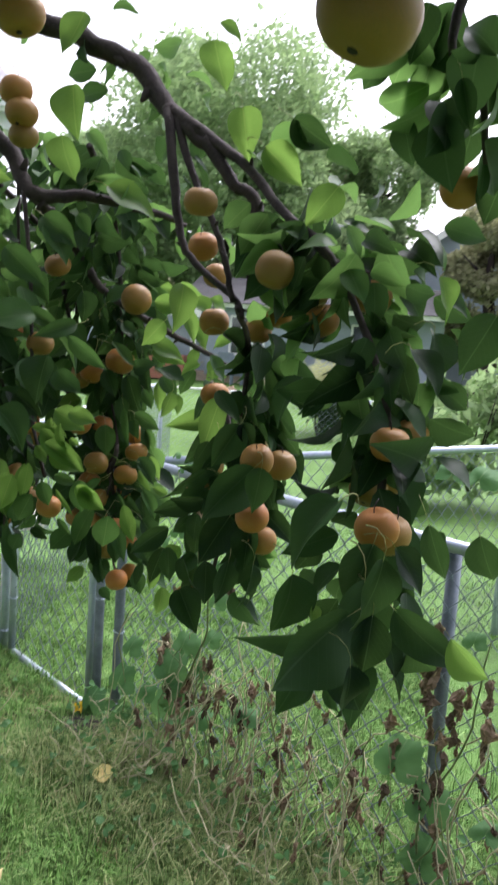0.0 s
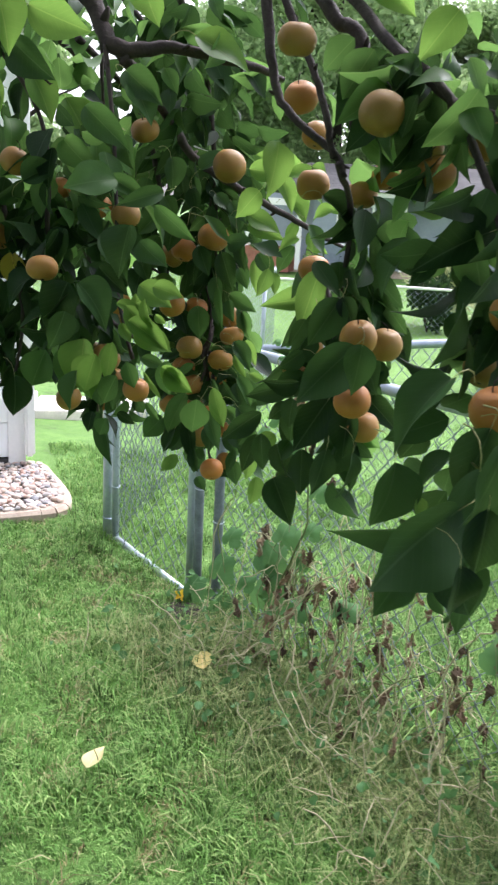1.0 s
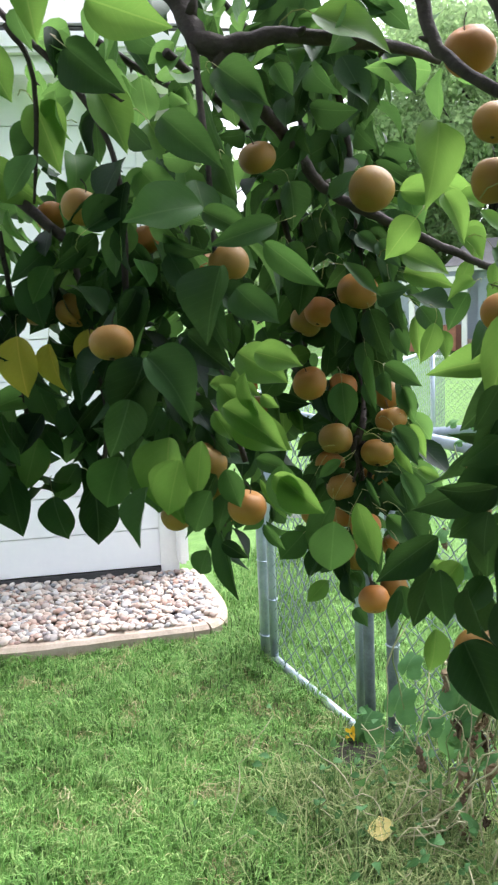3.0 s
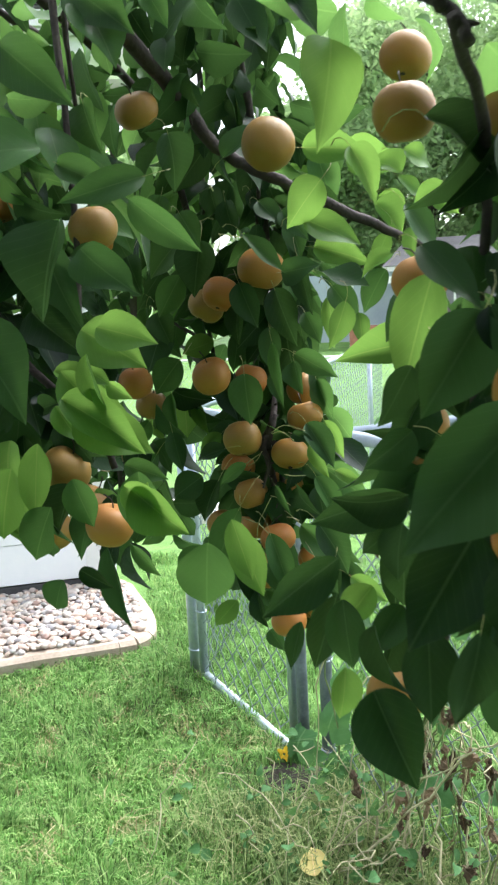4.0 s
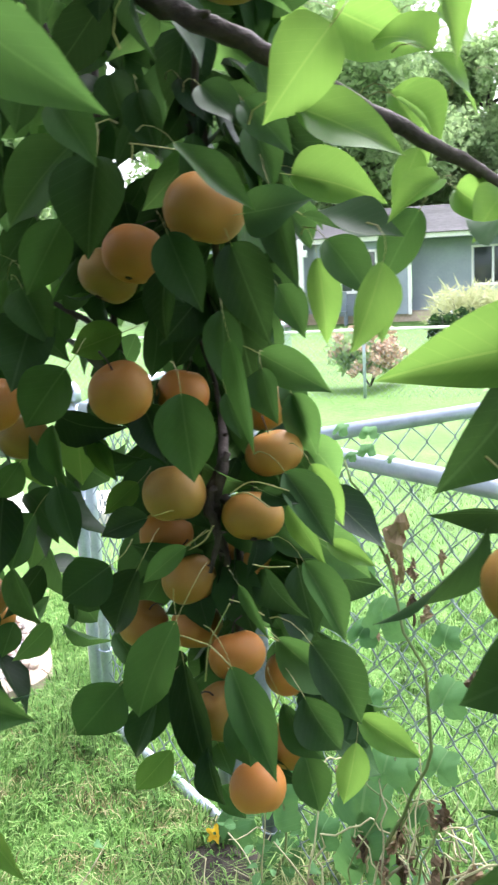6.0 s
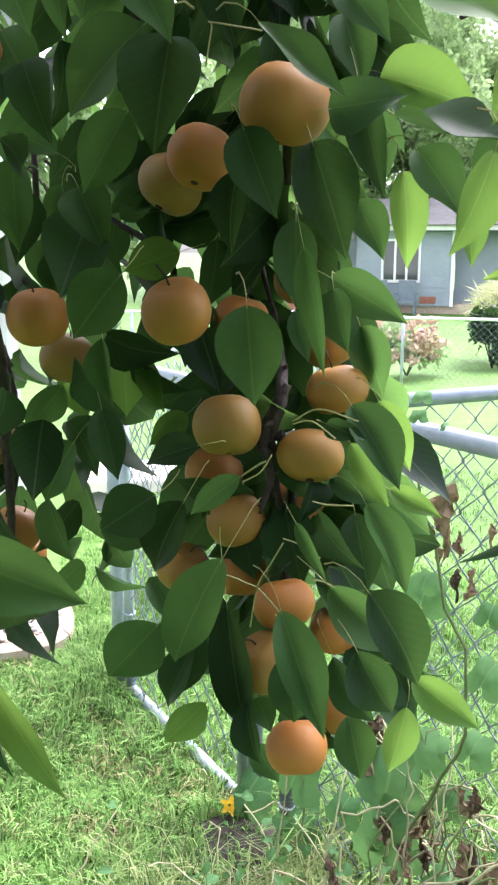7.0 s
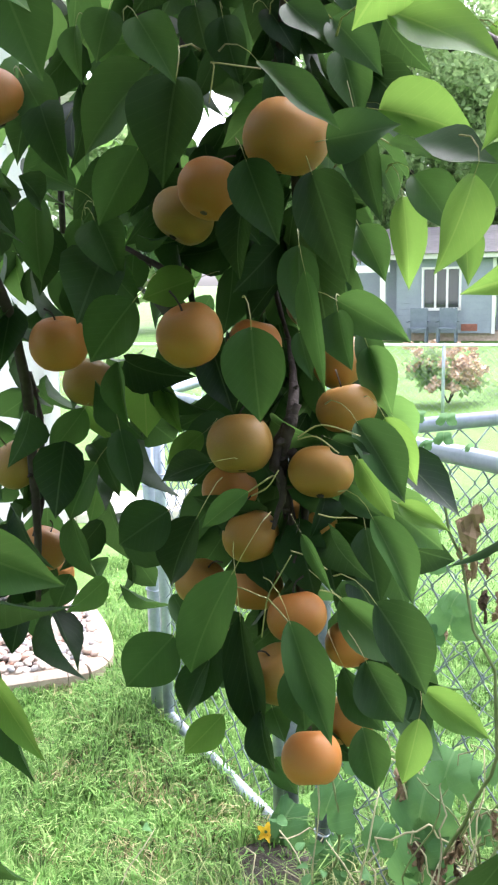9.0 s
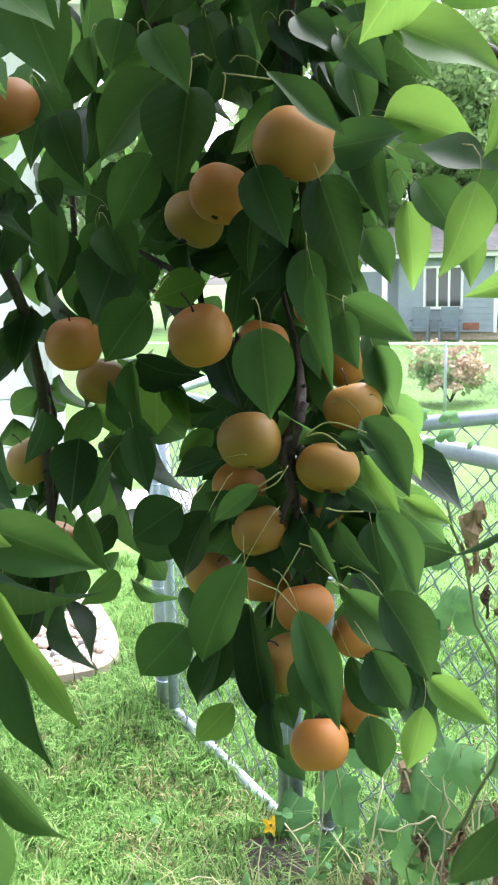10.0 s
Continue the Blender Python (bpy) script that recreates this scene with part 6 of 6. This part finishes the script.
leaf((-0.376, 2.200, 1.677), (-0.340, 2.180, 1.632), 0.035, 0, "g", 0)
leaf((-0.446, 2.200, 1.687), (-0.428, 2.180, 1.633), 0.041, 10, "g", 1)
leaf((-0.511, 2.150, 1.678), (-0.519, 2.130, 1.633), 0.039, 0, "m", 0)
leaf((-0.605, 2.150, 1.629), (-0.566, 2.130, 1.574), 0.046, 0, "m", 0)
leaf((-0.624, 2.250, 1.597), (-0.663, 2.230, 1.517), 0.041, 0, "m", 2)
leaf((-0.463, 2.200, 1.359), (-0.449, 2.180, 1.345), 0.022, 0, "m", 0)
leaf((-0.326, 2.240, 1.144), (-0.281, 2.220, 1.137), 0.029, 0, "g", 0)
leaf((-0.456, 2.200, 1.387), (-0.478, 2.180, 1.361), 0.033, 0, "g", 0)
leaf((-0.381, 2.200, 0.933), (-0.351, 2.180, 0.905), 0.029, 0, "m", 0)
leaf((-0.426, 2.200, 1.509), (-0.381, 2.180, 1.471), 0.037, 0, "g", 0)
leaf((-0.307, 2.200, 1.227), (-0.259, 2.180, 1.211), 0.027, 0, "g", 1)
leaf((-0.508, 1.970, 1.659), (-0.468, 1.950, 1.581), 0.059, 0, "m", 0)

leaf((-0.223, 1.470, 1.371), (-0.220, 1.470, 1.305), 0.038, 10, "m", 0)
leaf((-0.290, 1.500, 1.459), (-0.259, 1.500, 1.441), 0.018, 0, "y", 2)
leaf((-0.307, 1.500, 1.356), (-0.290, 1.500, 1.307), 0.030, 0, "m", 0)
leaf((-0.318, 1.500, 1.423), (-0.296, 1.500, 1.386), 0.022, 0, "y", 6)
leaf((-0.326, 1.640, 1.314), (-0.281, 1.620, 1.259), 0.011, 30, "y", 6)
leaf((-0.331, 1.640, 1.341), (-0.280, 1.640, 1.326), 0.025, 0, "m", 0)
leaf((-0.306, 1.600, 1.265), (-0.276, 1.600, 1.226), 0.017, 10, "m", 1)
leaf((-0.126, 1.700, 1.216), (-0.152, 1.700, 1.167), 0.023, 0, "g", 0)
leaf((-0.285, 1.500, 1.490), (-0.225, 1.500, 1.457), 0.046, 0, "y", 0)
leaf((-0.309, 1.500, 1.454), (-0.233, 1.500, 1.369), 0.041, 10, "y", 6)
leaf((-0.292, 1.470, 1.433), (-0.208, 1.470, 1.392), 0.036, -15, "y", 1)
leaf((-0.214, 1.440, 1.363), (-0.167, 1.440, 1.324), 0.036, 15, "y", 7)
leaf((-0.177, 1.500, 1.303), (-0.185, 1.500, 1.235), 0.051, 0, "m", 0)
leaf((-0.146, 1.490, 1.319), (-0.123, 1.490, 1.258), 0.030, 0, "y", 2)
leaf((-0.310, 1.560, 1.442), (-0.307, 1.560, 1.383), 0.027, 30, "y", 4)
leaf((-0.342, 1.540, 1.451), (-0.257, 1.540, 1.424), 0.032, -30, "y", 3)
leaf((-0.246, 1.460, 1.493), (-0.193, 1.460, 1.480), 0.034, 0, "y", 0)
leaf((-0.281, 1.480, 1.425), (-0.219, 1.480, 1.376), 0.045, 15, "y", 6)
leaf((-0.313, 1.560, 1.469), (-0.294, 1.560, 1.404), 0.025, 30, "y", 4)
leaf((-0.141, 1.470, 1.333), (-0.125, 1.470, 1.279), 0.024, 0, "y", 2)
leaf((-0.221, 1.440, 1.366), (-0.178, 1.440, 1.335), 0.030, 10, "y", 1)
leaf((-0.418, 1.560, 1.375), (-0.441, 1.560, 1.272), 0.082, 0, "m", 2)
leaf((-0.488, 1.560, 1.353), (-0.528, 1.560, 1.271), 0.064, 0, "m", 0)
leaf((-0.367, 1.560, 1.237), (-0.387, 1.560, 1.198), 0.032, 10, "g", 0)
leaf((-0.346, 1.560, 1.249), (-0.309, 1.560, 1.230), 0.020, 0, "g", 1)


def petiole(pts):
    """A thin pale leaf stalk that curves through some points."""
    h = Heap()
    h.tube(smooth_path([(*p, 0.0007) for p in pts], 5), 5)
    keep_place(h.ob("petiole", PETIOLE), TREE)


petiole([(-0.345, 2.075, 1.160), (-0.387, 2.075, 1.165), (-0.432, 2.075, 1.112)])
petiole([(-0.345, 2.075, 1.160), (-0.333, 2.075, 1.148), (-0.319, 2.075, 1.132)])
petiole([(-0.323, 2.075, 1.201), (-0.334, 2.075, 1.181), (-0.345, 2.075, 1.160), (-0.351, 2.075, 1.123)])
petiole([(-0.338, 2.075, 1.270), (-0.350, 2.075, 1.262), (-0.365, 2.075, 1.251)])
petiole([(-0.323, 2.075, 1.205), (-0.308, 2.075, 1.201), (-0.291, 2.075, 1.191)])
petiole([(-0.266, 2.075, 1.238), (-0.286, 2.075, 1.237), (-0.299, 2.075, 1.239)])
petiole([(-0.387, 2.075, 1.574), (-0.382, 2.075, 1.601), (-0.382, 2.075, 1.604), (-0.343, 2.075, 1.596)])
petiole([(-0.279, 2.075, 1.167), (-0.288, 2.075, 1.171), (-0.298, 2.075, 1.172)])
petiole([(-0.358, 2.075, 1.251), (-0.343, 2.075, 1.260), (-0.333, 2.075, 1.275)])
petiole([(-0.316, 2.075, 1.304), (-0.295, 2.075, 1.315), (-0.263, 2.075, 1.307)])
petiole([(-0.316, 2.075, 1.302), (-0.300, 2.075, 1.305), (-0.281, 2.075, 1.292)])

# the leaves that close the crown
leafy(HANG_MAIN[:14], 70, 37, 0.1, 0.085, 0.0)
leafy(HANG_MAIN[14:], 125, 1, 0.095, 0.085, 0.08)
leafy(HANG_TOP, 150, 21, 0.1, 0.085, 0.04)
leafy(HANG_BACK, 140, 22, 0.12, 0.085, 0.04)
# large unseen leaves that darken the camera side, down to the side limb
leafy(SHADE_REAR[6:], 1300, 23, 0.55, 0.16, 0.0, 0.4, 0.2)
leafy(SHADE_BACK[6:], 1500, 25, 0.6, 0.17, 0.0, 0.5, 0.0)
leafy(SHADE_CLOSE, 330, 27, 0.28, 0.12, 0.0, 0.6, 0.0)
leafy(SHADE_LEE, 330, 28, 0.3, 0.12, 0.0, 0.6, 0.0)
leafy(SHADE_BEHIND, 700, 26, 0.4, 0.15, 0.0, 0.6, 0.0)
leafy(SHADE_SIDE[8:], 650, 24, 0.4, 0.14, -0.1, 0.3, 0.3)
leafy(HANG_MID[4:], 240, 2, 0.08, 0.085, 0.05)
leafy(HANG_RIGHT, 150, 3, 0.09, 0.085, 0.05)
leafy(HANG_RIGHT[:16], 50, 38, 0.13, 0.085, 0.1)
leafy(HANG_NEAR, 55, 4, 0.06, 0.08, 0.05)
leafy(HANG_LEFT, 115, 5, 0.09, 0.08, 0.0, shift=(-0.1, 0.0, 0))
leafy(TWIG_D, 60, 6, 0.1, 0.08, 0.1)
leafy(BRANCH_FAR, 60, 7, 0.12, 0.08, 0.06)
leafy(HANG_FAR, 120, 8, 0.13, 0.08, 0.08)
leafy(TWIG_A, 16, 9, 0.08, 0.08, 0.1)
leafy(TWIG_B, 16, 10, 0.08, 0.08, 0.1)
leafy(TWIG_C, 34, 11, 0.09, 0.08, 0.08)
leafy(LIMB_HIGH[18:], 90, 12, 0.14, 0.085, 0.05, 0.4, 0.3)
leafy(LIMB_MID[18:], 70, 13, 0.13, 0.085, 0.12, 0.45, 0.1)
leafy(BRANCH_LOW[:18], 26, 14, 0.09, 0.08, 0.08, 0.5, 0.1)
leafy(HANG_EDGE, 40, 15, 0.1, 0.08, 0.0)
leafy(SHADE_OVER[6:], 130, 16, 0.2, 0.085, 0.0, 0.3, 0.5)
leafy(TRUNK[18:], 160, 17, 0.35, 0.085, 0.0, 0.4, 0.3)
leafy(HANG_WEST, 90, 31, 0.12, 0.08, 0.05)
leafy(HANG_WING, 80, 32, 0.1, 0.08, 0.06)
leafy(HANG_RIM, 75, 33, 0.15, 0.08, 0.04)
leafy(TWIG_H, 22, 34, 0.12, 0.08, 0.05)
leafy(HANG_OUTER, 120, 35, 0.12, 0.085, 0.02)
leafy(HANG_UPPER, 120, 36, 0.12, 0.085, 0.02)
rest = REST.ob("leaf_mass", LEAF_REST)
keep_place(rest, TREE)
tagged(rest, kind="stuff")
backlit = REST_BACKLIT.ob("young_leaf_mass", LEAF_BRIGHT)
keep_place(backlit, TREE)
tagged(backlit, kind="stuff")


# ---- fallen leaves on the lawn ----
def fallen(x, y, size, turn, kind="f"):
    o = new("fallen_leaf", LEAF_MESH[(kind, 2)])
    o.matrix_basis = pose(x, y, ground_z(x, y) + 0.06, 28, -8, turn) @ Matrix.Diagonal((size * 0.85, size, size, 1))
    tagged(o, "pale yellow fallen leaf lying on the grass", "leaf", "fallen leaves")


fallen(-0.49, 2.73, 0.085, 20, "f")
fallen(-0.645, 2.1, 0.085, -20, "f")


# ---- vines on the wire fence ----
def lobed(lobes=5, depth=0.2, seed=0):
    """A broad notched leaf, radius about 1, stalk at the origin's notch."""
    rng = random.Random(seed)
    verts, uvs = [(0, 0, 0.06)], [(0.5, 0.1)]
    n = 40
    for ringf in (0.5, 1.0):
        for k in range(n):
            a = 2 * math.pi * k / n
            notch = 1 - 0.85 * math.exp(-((min(a, 2 * math.pi - a) / 0.35) ** 2))
            r = ringf * notch * (1 - depth * (0.5 - 0.5 * math.cos(lobes * a))) * (1 + 0.05 * math.sin(17 * a + seed))
            x, y = r * math.sin(a), -r * math.cos(a) + 0.15
            verts.append((x, y, -0.25 * ringf ** 2 * (x * x + y * y) + 0.06 * math.sin(3 * a + seed)))
            uvs.append((0.5 + 0.45 * x, 0.5 + 0.45 * y))
    faces = [(0, 1 + k, 1 + (k + 1) % n) for k in range(n)] + [(1 + k, 1 + n + k, 1 + n + (k + 1) % n, 1 + (k + 1) % n) for k in range(n)]
    return verts, faces, uvs


def crumpled(seed):
    """A dry leaf that hangs shrunken and folded, length 1 down -z."""
    rng = random.Random(seed)
    verts, uvs = [], []
    rows, cols = 14, 9
    for j in range(rows):
        v = j / (rows - 1)
        w = 0.04 + 0.17 * math.sin(math.pi * min(1, v * 1.05)) ** 0.7 * (0.7 + 0.5 * math.sin(v * 7 + seed * 2))
        for i in range(cols):
            a = 2 * math.pi * i / cols * 0.86
            rr = w * (0.35 + 1.2 * rng.random())
            verts.append((rr * math.cos(a) + 0.07 * math.sin(v * 5 + seed), rr * math.sin(a) * 0.8 + 0.05 * math.cos(v * 9 + seed), -v + 0.05 * rng.uniform(-1, 1)))
            uvs.append((i / cols, v))
    faces = [(j * cols + i, j * cols + i + 1, (j + 1) * cols + i + 1, (j + 1) * cols + i) for j in range(rows - 1) for i in range(cols - 1)]
    return verts, faces, uvs


def leaf_data(shape, material, smooth=True):
    ob = mesh_ob("leaf", shape[0], shape[1], material, None, "", smooth, shape[2])
    me = ob.data
    bpy.data.objects.remove(ob)
    return me


VINE_ME = [leaf_data(lobed(5, 0.22, k), LEAF_VINE) for k in range(4)]
DRY_ME = [leaf_data(crumpled(k), LEAF_DRY, False) for k in range(6)]


def strand(pts, r, material, name, parent, seed):
    rng = random.Random(seed)
    path = smooth_path([(*p, r) for p in pts], 5)
    for q in path:
        q[:3] += np.array([rng.gauss(0, 1) for _ in range(3)]) * 0.006
    path[:, 3] *= np.linspace(1.1, 0.6, len(path))
    h = Heap()
    h.tube(path, 5)
    o = h.ob(name, material)
    keep_place(o, parent)
    return path


def vines():
    rng = random.Random(21)
    root = empty("dying_vine", (*on_fence(1.6), 0))
    tagged(root, "dying climbing vine with brown withered leaves on the fence", "vine")
    lines = []
    for k in range(110):
        s = rng.uniform(1.25, 3.5)
        off = rng.uniform(-0.32, 0.02)
        pts = [(*on_fence(s, off), 0.0)]
        z, ds = 0.0, rng.uniform(-0.3, 0.3)
        for j in range(rng.randrange(3, 6)):
            z += rng.uniform(0.08, 0.24) * (1 if j < 3 else rng.uniform(-0.8, 0.6))
            s += ds * 0.3 + rng.uniform(-0.1, 0.1)
            off = off * 0.6 + rng.uniform(-0.05, 0.03)
            pts.append((*on_fence(s, off), max(0.03, min(z, 1.12))))
        lines.append(strand(pts, rng.uniform(0.0018, 0.0038), STEM_DRY if rng.random() < 0.75 else STEM_GREEN, "vine_stem", root, k))
    for k in range(230):
        p = lines[rng.randrange(len(lines))]
        q = p[rng.randrange(3, len(p))]
        o = new("withered_leaf", DRY_ME[rng.randrange(6)])
        o.parent = root
        o.matrix_parent_inverse = Matrix.Translation(-root.location)
        l = rng.uniform(0.03, 0.08)
        o.matrix_basis = pose(q[0], q[1], q[2], rng.uniform(-25, 25), rng.uniform(-25, 25), rng.uniform(0, 360)) @ Matrix.Diagonal((l * 0.9, l * 0.9, l, 1))
    for s, off, z, l in ((1.42, -0.03, 1.0, 0.06), (1.45, -0.02, 0.95, 0.05), (1.36, -0.03, 0.8, 0.06), (1.5, -0.03, 0.9, 0.06), (1.6, -0.03, 0.78, 0.07), (1.3, -0.03, 0.7, 0.05), (1.7, -0.03, 0.95, 0.08), (2.45, -0.04, 0.8, 0.11), (2.52, -0.04, 0.75, 0.1), (2.6, -0.04, 0.8, 0.09), (2.4, -0.04, 0.72, 0.08)):
        o = new("withered_leaf", DRY_ME[rng.randrange(6)])
        o.parent = root
        o.matrix_parent_inverse = Matrix.Translation(-root.location)
        o.matrix_basis = pose(*on_fence(s, off), z, rng.uniform(-20, 20), rng.uniform(-20, 20), rng.uniform(0, 360)) @ Matrix.Diagonal((l, l, l, 1))
    for k in range(16):
        s = 2.42 + rng.gauss(0, 0.09)
        o = new("withered_leaf", DRY_ME[rng.randrange(6)])
        o.parent = root
        o.matrix_parent_inverse = Matrix.Translation(-root.location)
        l = rng.uniform(0.07, 0.13)
        o.matrix_basis = pose(*on_fence(s, -0.03), rng.uniform(0.5, 1.0), rng.uniform(-15, 15), rng.uniform(-15, 15), rng.uniform(0, 360)) @ Matrix.Diagonal((l, l, l, 1))
    for x, y, z, l in ((-0.230, 2.918, 1.044, 0.142), (-0.261, 2.943, 0.954, 0.073), (-0.213, 2.903, 0.892, 0.062), (-0.382, 3.043, 0.873, 0.068), (-0.157, 2.857, 0.994, 0.049), (-0.162, 2.861, 0.379, 0.104), (-0.132, 2.836, 0.380, 0.092)):
        o = new("withered_leaf", DRY_ME[rng.randrange(6)])
        o.parent = root
        o.matrix_parent_inverse = Matrix.Translation(-root.location)
        o.matrix_basis = pose(x, y, z, rng.uniform(-12, 12), rng.uniform(-12, 12), rng.uniform(0, 360)) @ Matrix.Diagonal((l * 0.7, l * 0.7, l, 1))
    return root


VINE = vines()


def vine_leaf(x, y, z, r, tilt=60, turn=0, lean=0):
    o = new("vine_leaf", VINE_ME[PICK.randrange(4)])
    o.parent = GREEN_VINE
    o.matrix_parent_inverse = Matrix.Translation(-GREEN_VINE.location)
    o.matrix_basis = pose(x, y, z, tilt, lean, turn) @ Matrix.Diagonal((r, r, r, 1))


GREEN_VINE = empty("squash_vine", (*on_fence(1.0), 0))
tagged(GREEN_VINE, "green squash vine with broad lobed leaves climbing the fence", "vine")
vine_leaf(-0.713, 3.317, 0.009, 0.076, 78, -10)
vine_leaf(-0.562, 3.192, 0.057, 0.074, 70, -30)
vine_leaf(-0.330, 3.000, 0.225, 0.086, 75, -15)
vine_leaf(-0.260, 2.942, 0.491, 0.054, 60, -35)
vine_leaf(-0.276, 2.956, 0.799, 0.054, 65, -20)
vine_leaf(-0.158, 2.858, 0.701, 0.048, 60, -40)
vine_leaf(-0.328, 2.999, 0.898, 0.039, 60, -10)
vine_leaf(-0.309, 2.983, 0.352, 0.050, 65, 0)
vine_leaf(-0.441, 3.092, 0.227, 0.049, 60, -30)
vine_leaf(-0.171, 2.869, 0.556, 0.044, 55, -35)
vine_leaf(-0.207, 2.898, 0.427, 0.042, 60, -35)
vine_leaf(-0.155, 2.856, 0.823, 0.031, 55, -20)
vine_leaf(-0.336, 3.005, 1.125, 0.017, 50, -35)
vine_leaf(-0.298, 2.973, 1.143, 0.019, 55, 0)
vine_leaf(-0.255, 2.938, 1.137, 0.014, 45, -60)
vine_leaf(-0.713, 3.291, 0.073, 0.075, 70, -35)
vine_leaf(-0.326, 2.971, 0.321, 0.065, 70, -45)
vine_leaf(-0.276, 2.929, 0.507, 0.053, 60, -20)
vine_leaf(-0.272, 2.926, 0.845, 0.031, 60, -35)
vine_leaf(0.456, 2.325, 0.466, 0.083, 60, -35)
vine_leaf(0.545, 2.251, 0.376, 0.073, 65, -25)
vine_leaf(0.544, 2.252, 0.224, 0.078, 60, -35)
vine_leaf(-0.566, 3.169, 0.230, 0.078, 70, -35)
vine_leaf(-0.328, 2.973, 0.385, 0.077, 70, -15)
vine_leaf(-0.342, 2.984, 0.363, 0.061, 70, -35)
vine_leaf(-0.339, 2.982, 0.030, 0.081, 45, -35)
vine_leaf(-0.600, 3.198, 0.030, 0.059, 50, -35)
vine_leaf(-0.208, 2.873, 0.261, 0.060, 35, -35)
vine_leaf(-0.023, 2.720, 0.361, 0.057, 30, -15)
vine_leaf(0.588, 2.215, 1.314, 0.057, 40, -35)
vine_leaf(0.523, 2.269, 1.314, 0.044, 40, -5)
vine_leaf(-0.352, 2.992, 1.180, 0.021, 50, -35)
vine_leaf(-0.290, 2.941, 1.184, 0.020, 50, -5)
vine_leaf(0.685, 2.136, 0.401, 0.051, 30, -35)
vine_leaf(0.614, 2.194, 0.890, 0.036, 50, -25)
vine_leaf(0.462, 2.320, 0.030, 0.056, 50, -35)
vine_leaf(0.443, 2.336, 0.030, 0.057, 40, -35)
vine_leaf(-0.518, 3.130, 0.390, 0.054, 60, -35)
vine_leaf(-0.391, 3.024, 0.849, 0.028, 60, -35)
vine_leaf(-0.302, 2.951, 0.648, 0.027, 50, -35)
vine_leaf(-0.321, 2.967, 0.774, 0.040, 50, -35)
strand([(*on_fence(1.02, -0.06), 0.0), (*on_fence(1.06, -0.05), 0.2), (*on_fence(1.0, -0.05), 0.42), (*on_fence(1.12, -0.05), 0.6)], 0.0035, STEM_GREEN, "vine_stem", GREEN_VINE, 1)
strand([(*on_fence(1.5, -0.06), 0.0), (*on_fence(1.4, -0.05), 0.3), (*on_fence(1.52, -0.05), 0.62), (*on_fence(1.42, -0.05), 0.95), (*on_fence(1.3, -0.04), 1.12)], 0.004, STEM_GREEN, "vine_stem", GREEN_VINE, 2)
strand([(*on_fence(2.5, -0.06), 0.0), (*on_fence(2.44, -0.05), 0.3), (*on_fence(2.55, -0.05), 0.6), (*on_fence(2.6, -0.05), 0.9)], 0.004, STEM_GREEN, "vine_stem", GREEN_VINE, 3)


def undergrowth():
    """Weeds and straw that mat the foot of the fence."""
    rng = random.Random(31)
    h = Heap()
    shapes = [leaf_shape(0.3, 0.3, 0.2, 0.03, 60 + k, False, (-1, 0, 1), PROFILE[::2]) for k in range(3)]
    for k in range(1300):
        s, off = rng.uniform(0.95, 3.9), rng.gauss(-0.12, 0.2)
        x, y = on_fence(s, off)
        z = ground_z(x, y) + abs(rng.gauss(0, 0.14)) + 0.02
        l = rng.uniform(0.018, 0.045)
        d = Vector((rng.gauss(0, 1), rng.gauss(0, 1), rng.gauss(-0.1, 0.6))).normalized() * l
        m = leaf_turn((x, y, z), Vector((x, y, z)) + d, l * rng.uniform(0.4, 0.8), rng.uniform(-90, 90))
        v, f, uv, _ = shapes[k % 3]
        h.add([tuple(m @ Vector(q)) for q in v], f, uv)
    tagged(h.ob("weeds", LEAF_VINE), "low green weeds matted along the fence foot", "weeds", kind="stuff")
    h = Heap()
    for k in range(300):
        s, off = rng.uniform(1.0, 3.7), rng.gauss(-0.15, 0.17)
        x, y = on_fence(s, off)
        p, a = np.array((x, y, ground_z(x, y) + rng.uniform(0.0, 0.1))), rng.uniform(0, 6.28)
        path = []
        up = rng.uniform(-0.2, 0.9)
        for j in range(9):
            path.append(np.r_[p, rng.uniform(0.001, 0.0022)])
            a += rng.gauss(0, 0.6)
            up += rng.gauss(-0.1, 0.35)
            p = p + np.array((math.cos(a), math.sin(a), up)) * 0.035
            p[2] = max(p[2], 0.01)
        h.tube(path, 4)
    tagged(h.ob("straw", STEM_DRY), "tangle of pale dry stems at the fence foot", "straw", kind="stuff")


undergrowth()


def squash_flower(x, y, z):
    h = Heap()
    n = 25
    rows = []
    for j, (r, up) in enumerate(((0.004, 0.0), (0.009, 0.014), (0.02, 0.022))):
        for k in range(n):
            a = 2 * math.pi * k / n
            q = r * (1 + (0.35 * math.cos(5 * a) if j == 2 else 0))
            rows.append((q * math.cos(a), q * math.sin(a), up))
    h.add(rows, [(j * n + k, j * n + (k + 1) % n, (j + 1) * n + (k + 1) % n, (j + 1) * n + k) for j in range(2) for k in range(n)])
    o = h.ob("squash_flower", LEAF_BLOOM)
    o.matrix_basis = pose(x, y, z, 60, 0, 20)
    tagged(o, "small yellow squash flower at the gate foot", "flower")


squash_flower(-0.77, 3.33, 0.03)
